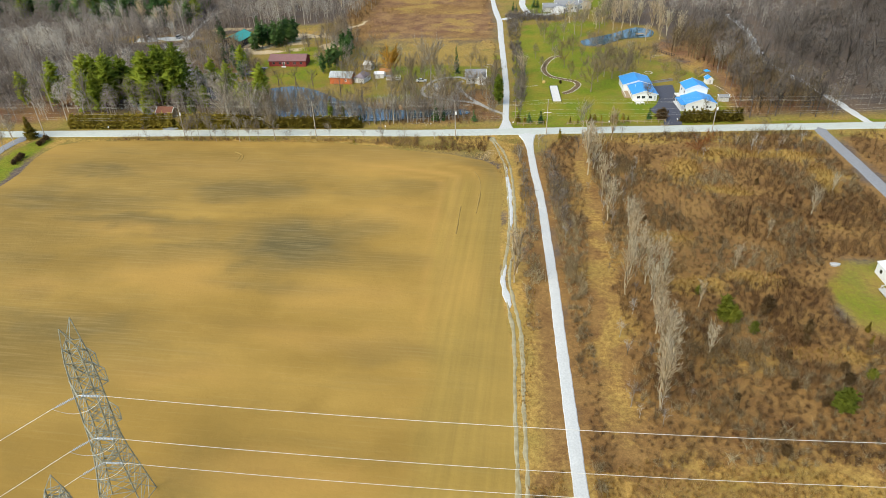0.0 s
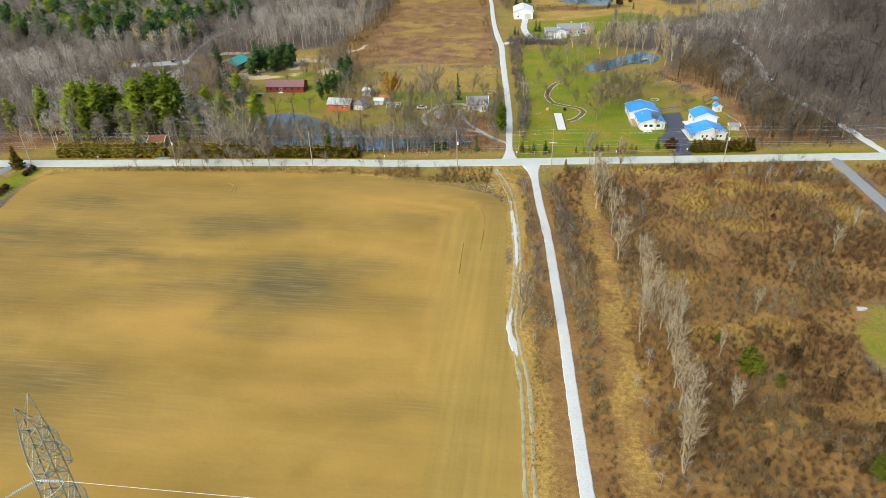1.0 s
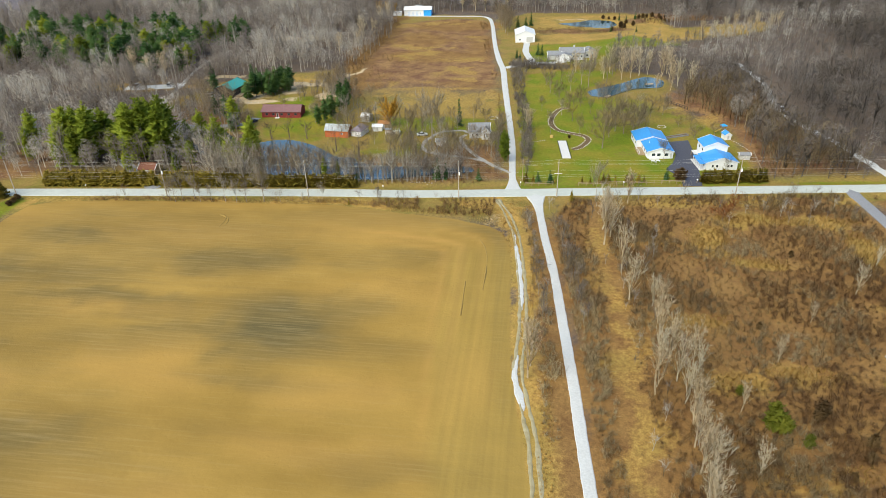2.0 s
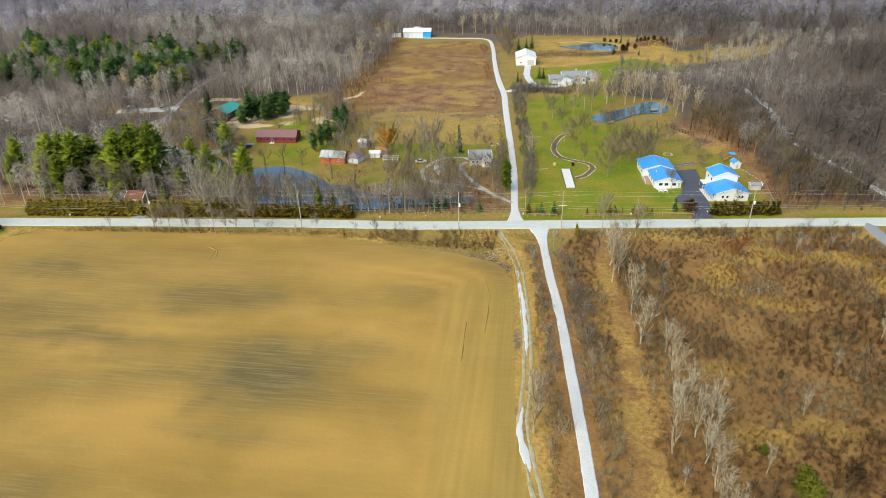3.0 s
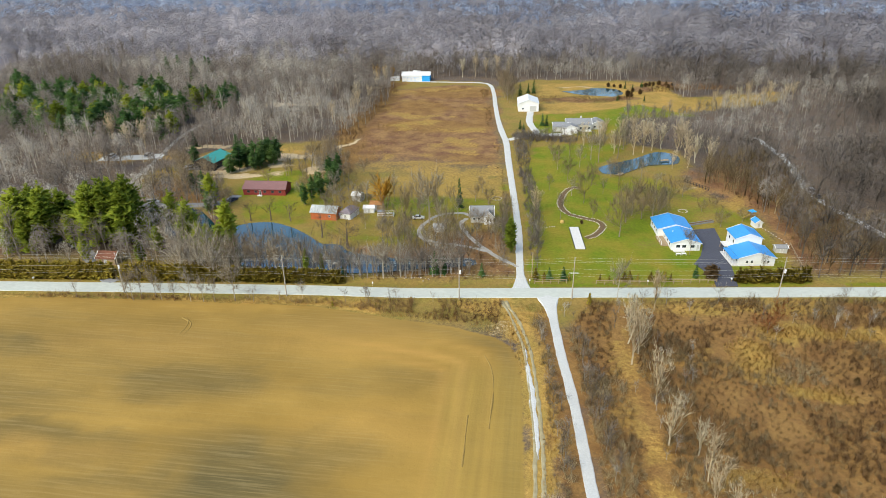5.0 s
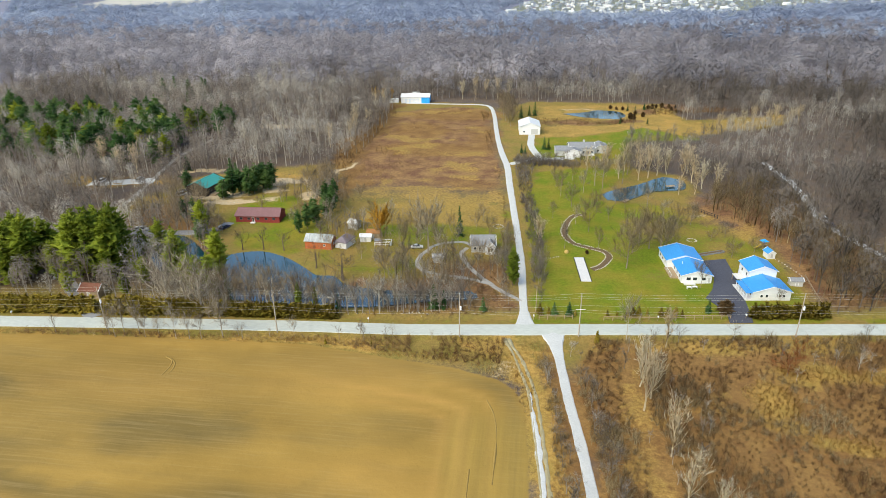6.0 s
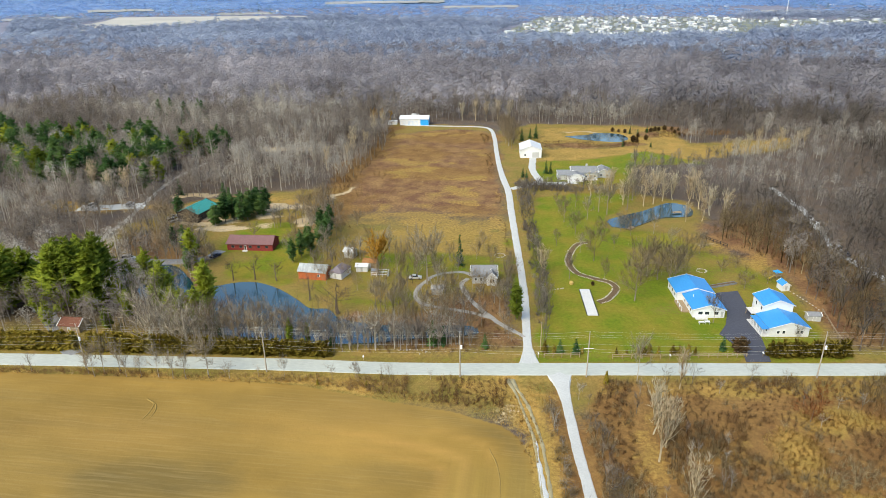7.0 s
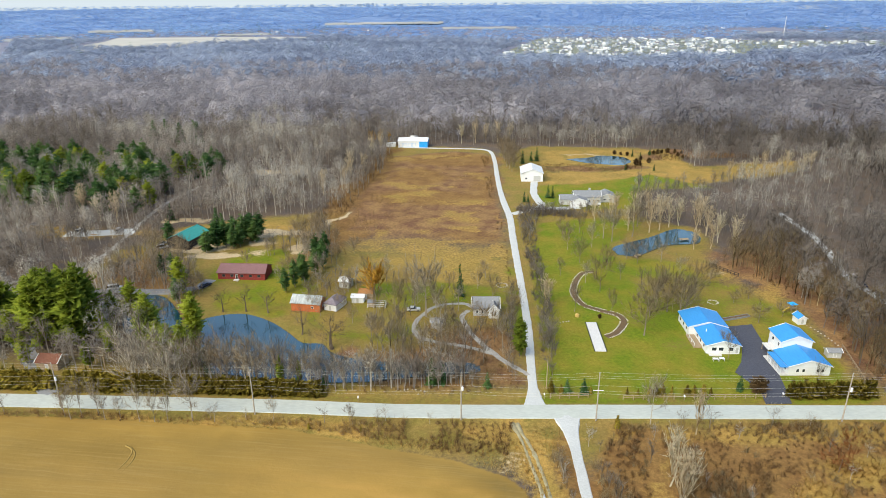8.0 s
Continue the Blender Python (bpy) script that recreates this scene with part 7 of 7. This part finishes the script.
def fence(a, b, label, high=1.1, gap=2.6, mat="wood"):
    f = thing("fence", (*a, 0), math.degrees(math.atan2(b[1] - a[1], b[0] - a[0])), label, "fence")
    n = max(1, round(math.dist(a, b) / gap))
    L = math.dist(a, b)
    for k in range(n + 1):
        part("post", boxes((L * k / n - 0.08, L * k / n + 0.08, -0.08, 0.08, -0.3, high + 0.1)), mat, f)
    for k in range(n):
        for z in (0.45, high - 0.1):
            part("rail", boxes((L * k / n + 0.085, L * (k + 1) / n - 0.085, -0.05, 0.05, z, z + 0.12)), mat, f)


fence((17.6, 8.2), (54.4, 13.2), "tan split-rail fence before the lawn")
fence((-1.2, 6.6), (8.6, 8.0), "short tan split-rail fence at the corner")
fence((62, 106), (70, 96), "dark wooden fence at the back of the lawn", 1.3, 1.6, "dark_wall")
fence((-84, 62), (-78, 75), "wooden paddock fence behind the barn", 1.2)
fence((-78, 75), (-66, 74), "wooden paddock fence beside the meadow", 1.2)
fence((83, 20), (85.5, 44), "low wooden fence along the edge of woods", 0.9, 2.4)
for x, y in ((33.2, 9.6), (58.8, 13.8), (-2.8, 6.3), (-51, -0.9), (-160, -9.5)):
    m = thing("mailbox", (x, y, 0), 6, "white roadside mailbox on a wooden post", "mailbox", "mailboxes along the road")
    part("post", boxes((-0.06, 0.06, -0.06, 0.06, -0.3, 1.0)), "wood", m)
    part("box", boxes((-0.16, 0.16, -0.3, 0.3, 1.0, 1.35)), "trim", m)


# ---- utility poles and lines ----
def wire(bm, a, b, sag, r=0.03, n=12):
    a, b = Vector(a), Vector(b)
    pts = [a.lerp(b, k / n) - Vector((0, 0, 4 * sag * (k / n) * (1 - k / n))) for k in range(n + 1)]
    u = (b - a).cross(Vector((0, 0, 1))).normalized()
    prev = None
    for p in pts:
        ring = [bm.verts.new(p + u * (r * math.cos(q)) + Vector((0, 0, r * math.sin(q)))) for q in (0.5236, 2.618, 4.712)]
        if prev:
            for k in range(3):
                bm.faces.new((prev[k], prev[(k + 1) % 3], ring[(k + 1) % 3], ring[k]))
        prev = ring
    return bm


POLES = [(-236, -22.5), (-181, -18.6), (-126.2, -13.6), (-75.6, -9.8), (-23.4, -5.9), (9.8, -2.1), (69.6, 4.7), (131, 12.0), (190, 19)]
for i, (x, y) in enumerate(POLES):
    p = thing("utility_pole", (x, y, 0), 5, "weathered wooden utility pole on the verge", "utility pole", "poles along the road")
    part("pole", beam(bmesh.new(), (0, 0, -0.5), (0.0, 0, 13.4), 0.19, 10, 0.12), "pole_wood", p)
    part("insulator", beam(bmesh.new(), (0, 0, 13.404), (0, 0, 13.7), 0.08, 8), "ceramic", p)
    if i in (5, 3, 7):
        part("crossarm", boxes((-0.1, 0.1, -1.2, 1.2, 12.3, 12.45) if i != 5 else (-1.3, 1.3, -0.18, -0.06, 8.6, 8.75)), "trim" if i == 5 else "pole_wood", p)
    if i in (4, 2, 6):
        part("transformer", beam(beam(bmesh.new(), (0.35, -0.25, 8.6), (0.35, -0.25, 9.6), 0.27, 12), (0.35, -0.25, 9.6), (0.35, -0.25, 9.75), 0.27, 12, 0.1), "trim", p, "pale grey transformer can")
for (x0, y0), (x1, y1) in zip(POLES, POLES[1:]):
    w = thing("overhead_line", (x0, y0, 0), 0, "span of thin cables between utility poles", "power line", "spans along the road")
    for z, dy, s in ((13.6, 0, 0.7), (12.4, 0.5, 0.7), (12.4, -0.5, 0.75), (9.9, 0.15, 0.8), (8.4, 0.2, 0.9), (7.6, 0.2, 0.9)):
        part("cable", wire(bmesh.new(), (0, dy, z), (x1 - x0, y1 - y0 + dy, z), s, 0.016), "wire", w)
for x, y, h in ((-2.2, 10.6, 8.5), (-121.5, -1.0, 9), (-160, -5.5, 7)):
    p = thing("service_pole", (x, y, 0), 0, "short tan wooden service pole", "utility pole")
    part("pole", beam(bmesh.new(), (0, 0, -0.5), (0, 0, h), 0.15, 8, 0.11), "wood", p)
    part("cap", beam(bmesh.new(), (0, 0, h + 0.004), (0, 0, h + 0.12), 0.12, 8), "steel", p)


def tube(pts, r, sides=4):
    """One bar bent through points."""
    bm = bmesh.new()
    prev = None
    for p in pts:
        ring = [bm.verts.new(Vector(p) + Vector((r * math.cos(k * 2 * math.pi / sides), r * math.sin(k * 2 * math.pi / sides), 0))) for k in range(sides)]
        if prev:
            for k in range(sides):
                bm.faces.new((prev[k], prev[(k + 1) % sides], ring[(k + 1) % sides], ring[k]))
        else:
            bm.faces.new(ring[::-1])
        prev = ring
    bm.faces.new(prev)
    return bm


# ---- transmission tower ----
def tower(x, y, turn, high, label, lean=0.0, prongs=(-1, 1)):
    t = thing("transmission_tower", (x, y, 0), turn, label, "pylon")
    t.matrix_basis = pose(x, y, 0, 0, lean, 0) @ pose(0, 0, 0, 0, 0, turn)
    prof = [(0, 3.7), (8, 2.7), (14, 2.0), (19, 1.6), (24.5, 1.5), (31, 1.4), (36.5, 1.2), (39, 1.0)]
    k = high / 43
    prof = [(z * k, w) for z, w in prof]

    def half(z):
        return float(np.interp(z, [p[0] for p in prof], [p[1] for p in prof]))
    corners = [(-1, -1), (1, -1), (1, 1), (-1, 1)]
    for cx, cy in corners:
        part("leg", tube([(cx * w0, cy * w0, z0 - (0.5 if z0 == 0 else 0)) for z0, w0 in prof], 0.13), "steel", t)
    zs = [0, 4.5, 8, 11.2, 14, 16.6, 19, 21.5, 24.5, 27.5, 31, 33.8, 36.5, 39]
    zs = [z * k for z in zs]

    def bar(name, p, q, w, parent=t):
        return part(name, beam(bmesh.new(), p, q, w, 4), "steel", parent)

    for a, b in zip(corners, corners[1:] + corners[:1]):
        for z0, z1 in zip(zs, zs[1:]):
            w0, w1 = half(z0), half(z1)
            bar("brace", (a[0] * w0, a[1] * w0, z0), (b[0] * w1, b[1] * w1, z1), 0.07)
            bar("brace", (b[0] * w0, b[1] * w0, z0), (a[0] * w1, a[1] * w1, z1), 0.07)
            bar("girt", (a[0] * w1, a[1] * w1, z1), (b[0] * w1, b[1] * w1, z1), 0.07)
    for z in (16.2 * k, 21.9 * k, 31 * k):
        for s in (-1, 1):
            w, L = half(z), 3.4
            tip, mid = (0, s * L, z + 0.2), s * (w + L) / 2
            arm = bar("arm", (-w, s * w, z), tip, 0.085)
            bar("chord", (w, s * w, z), tip, 0.085, arm)
            for c in (-1, 1):
                bar("chord", (c * w, s * w, z + 2.2), tip, 0.085, arm)
                bar("strut", (c * w, s * w, z), (c * w * 0.5, mid, z + 1.2), 0.055, arm)
                bar("strut", (c * w, s * w, z + 2.2), (c * w * 0.5, mid, z + 0.1), 0.055, arm)
            for up in (0.1, 1.2):
                bar("strut", (-w * 0.5, mid, z + up), (w * 0.5, mid, z + up), 0.055, arm)
    w, z = half(39 * k), 39 * k
    for px in prongs:
        top = (px * 0.4, px * 1.2, high)
        peak = bar("peak", (-w, px * w, z), top, 0.08)
        bar("strut", (w, px * w, z), top, 0.08, peak)
        bar("strut", (0, -px * w, z), top, 0.06, peak)
    for z, out in ((34.2, 1.3), (31.0, 1.7), (22.6, 1.7)) if len(prongs) > 1 else ():
        w, tip = half(z * k), half(z * k) + out
        bracket = bar("bracket", (tip, 0, z * k), (tip, 0, z * k + 2.6), 0.08)
        for cy in (-1, 1):
            for zz in (0, 2.6):
                bar("chord", (w, cy * w, z * k + zz), (tip, 0, z * k + zz), 0.075, bracket)
            bar("strut", (w, cy * w, z * k + 2.6), (tip, 0, z * k), 0.055, bracket)
    return t


TURN, LEAN = 20.0, 4.0
BASE = (-60.0, -168.2)
tower(*BASE, TURN, 41.4, "grey galvanised steel lattice tower in the field", LEAN)
tower(-57.4, -181.2, 30, 24.2, "smaller steel lattice tower behind power cables", 0, (1,))
ct, st = math.cos(radians(TURN)), math.sin(radians(TURN))
for z, nm in ((30.8, "upper"), (21.8, "middle"), (16.2, "lower")):
    tip = Vector((BASE[0] + 3.4 * st + z * math.sin(radians(LEAN)), BASE[1] - 3.4 * ct, z * math.cos(radians(LEAN))))
    for way, label in ((Vector((1, 0.062, 0.0254)), "bright conductor cable running east from the tower"), (Vector((-0.62, -0.78, -0.02)), "bright conductor cable running south-west from the tower")):
        w = thing("conductor", tuple(tip), 0, label, "power line")
        a = way.normalized() * 3.6
        bm = bmesh.new()
        for k in range(12):
            p = a * (0.15 + 0.06 * k)
            beam(bm, p, p + a.normalized() * 0.09, 0.19, 10)
        beam(bm, (0, 0, 0), a, 0.05, 6)
        part("insulator_string", bm, "ceramic", w, "pale glazed insulator string")
        part("cable", wire(bmesh.new(), a, a + way.normalized() * 250, 6.25, 0.045, 40), "wire", w)
    j = thing("jumper_cable", tuple(tip), 0, "looped jumper cable under the tower arm", "power line")
    a, b = Vector((1, 0.055, 0)).normalized() * 3.6, Vector((-0.62, -0.78, 0)).normalized() * 3.6
    part("loop", wire(bmesh.new(), b, a, 2.0, 0.045, 14), "wire", j)


# ---- far country ----
tagged(part("farm_field", prism(FAR_FIELD, -0.3, 0.5), "pale_field"), "pale distant stubble field", "field", kind="structure")
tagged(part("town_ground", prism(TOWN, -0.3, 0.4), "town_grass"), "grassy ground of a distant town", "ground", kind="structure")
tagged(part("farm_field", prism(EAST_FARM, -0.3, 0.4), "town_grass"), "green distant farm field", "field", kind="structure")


def far_sheet(a0, a1, d0, d1, na, nd, lift, rough, material, name, label, category):
    """A sheet of far country between two bearings and two distances, at the height far_height gives."""
    a, d = np.meshgrid(np.radians(np.linspace(a0, a1, na)), np.linspace(d0, d1, nd))
    a, d = a.ravel(), d.ravel()
    if not rough:
        edge = 14 * np.sin(a * 160) + 9 * np.sin(a * 410 + 1)
        d = d + edge
    x, y = -d * np.sin(a), -150 + d * np.cos(a)
    bumps = rough * ((cells(x, y, 420, 31) - 0.5) * 14 + (cells(x, y, 120, 32) - 0.5) * 9 + (cells(x, y, 45, 33) - 0.5) * 5) * np.clip((d - d0) / 500, 0, 1)
    i = (np.arange(nd - 1)[:, None] * na + np.arange(na - 1)[None]).ravel()
    me = np_mesh(name, np.column_stack([x, y, far_height(d) + bumps + lift]), np.column_stack([i, i + na, i + na + 1, i + 1]), material)
    tagged(new(name, me), label, category, kind="structure")


# sloped backdrop sheet: closes the gap between flat ground and the camera's horizon
far_sheet(72, -56, 2750, 4700, 420, 66, -1.5, 0.4, "hazed_country", "horizon_sheet", "far wooded country coloured haze-blue, sloped up to meet the horizon", "hills")
for row in FARMS:
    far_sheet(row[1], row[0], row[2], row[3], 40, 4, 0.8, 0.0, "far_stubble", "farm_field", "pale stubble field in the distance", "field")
bm = bmesh.new()
rim = [(-4850 * math.sin(radians(a)), -150 + 4850 * math.cos(radians(a))) for a in range(80, -66, -2)]
low, top = [[bm.verts.new((x, y, z)) for x, y in rim] for z in (40, 700)]
for k in range(len(rim) - 1):
    bm.faces.new((low[k], low[k + 1], top[k + 1], top[k]))
tagged(part("backdrop", bm, "pale_sky"), "pale blue-white sky above the horizon", "sky", kind="structure")

rt = np.random.default_rng(77)


def town_house(w, l, h, walls, roof, label, name="house"):
    t = thing(name, (0, 0, 0), 0, label, "house", "houses of the distant town")
    gabled(t, 0, 0, w, l, h, h * 0.45, walls, roof, "x", 0.3, trim=None)
    return t


protos = [town_house(9, 14, 4.5, "grey_wall", "tin", "distant pale house with a tin roof"), town_house(9, 12, 5.5, "white_wall", "grey_roof", "distant white house with a grey roof"), town_house(10, 16, 4.2, "grey_wall", "grey_roof", "distant grey house among bare trees"), town_house(12, 26, 5, "white_wall", "white_roof", "long pale distant building"), town_house(9, 13, 5, "white_wall", "purple_roof", "distant white house with a mauve roof")]
spots = []
x, y, q = scatter(-90, 900, 1060, 1810, 34, 61)
k = (inside(x, y, TOWN) > 12) & (cells(x, y, 150, 3) > 0.22)
spots += [(a, b, 0.62) for a, b in zip(x[k], y[k])]
for cx, cy, n, s in ((-560, 640, 16, 60), (-720, 1010, 9, 50), (-1000, 1000, 7, 60), (-620, 1560, 8, 60), (505, 800, 5, 22), (-60, 760, 3, 40), (-900, 2300, 8, 150), (900, 2400, 10, 200)):
    spots += [(cx + q.normal() * s, cy + q.normal() * s, 0.55) for _ in range(n)]
for i, (px, py, s) in enumerate(spots):
    p = protos[3 if i > 5 and i % 13 == 0 else i % 5]
    m = pose(px, py, 0.3, 0, 0, (i * 47) % 180)
    ob = p if i < 5 else copy_thing(p, m)
    ob.matrix_basis = m @ Matrix.Diagonal((s, s, s * 1.2, 1))
x, y, q = scatter(-60, 820, 1080, 1810, 23, 62)
k = (inside(x, y, TOWN) > 5) & (cells(x, y, 60, 5) > 0.15)
x, y = x[k], y[k]
# town trees share the far twig colour with its painted haze
planted("town_trees", [dome_soup(q, 9, 5.5, 3, 40, 1.0, 0.15, 0.2) for _ in range(4)], x, y, q.uniform(0.7, 1.2, len(x)), "hazed_far_woods", "bare trees among the distant houses", "trees", q.uniform(0.2, 0.9, len(x)))
x, y, q = scatter(-3000, 2200, 1150, 3800, 90, 63)
k = (cells(x, y, 500, 7) > 0.66) & in_sight(x, y) & (inside(x, y, FAR_FIELD) < 0)
x, y = x[k], y[k]
planted("far_evergreens", [conifer_soup(q, 16, 9, 6, 7, 1, 0.2) for _ in range(3)], x, y, q.uniform(0.9, 1.4, len(x)), "spruce", "distant dark evergreen groves", "trees", q.uniform(0.2, 0.9, len(x)))
mast = thing("radio_mast", (640, 1780, 0), 0, "slender white distant radio mast", "mast")
part("shaft", beam(bmesh.new(), (0, 0, -1), (0, 0, 52), 0.9, 6, 0.6), "trim", mast)
part("head", beam(bmesh.new(), (0, 0, 52.01), (0, 0, 54), 1.0, 8, 1.0), "trim", mast)
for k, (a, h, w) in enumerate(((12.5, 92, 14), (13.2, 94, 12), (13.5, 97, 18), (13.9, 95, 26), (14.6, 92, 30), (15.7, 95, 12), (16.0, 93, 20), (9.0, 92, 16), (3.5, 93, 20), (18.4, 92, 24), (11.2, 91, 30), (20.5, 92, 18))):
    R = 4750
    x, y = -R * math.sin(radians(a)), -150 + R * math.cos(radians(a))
    b = thing("tower_block", (x, y, 0), a, "tower block on the skyline coloured pale blue for haze", "building", "buildings on the skyline")
    part("wall", boxes((-w / 2, w / 2, -10, 10, -1, h)), "hazed_concrete", b)
    part("roof", boxes((-w / 2 - 1, w / 2 + 1, -11, 11, h + 0.01, h + 1.5)), "hazed_concrete", b)
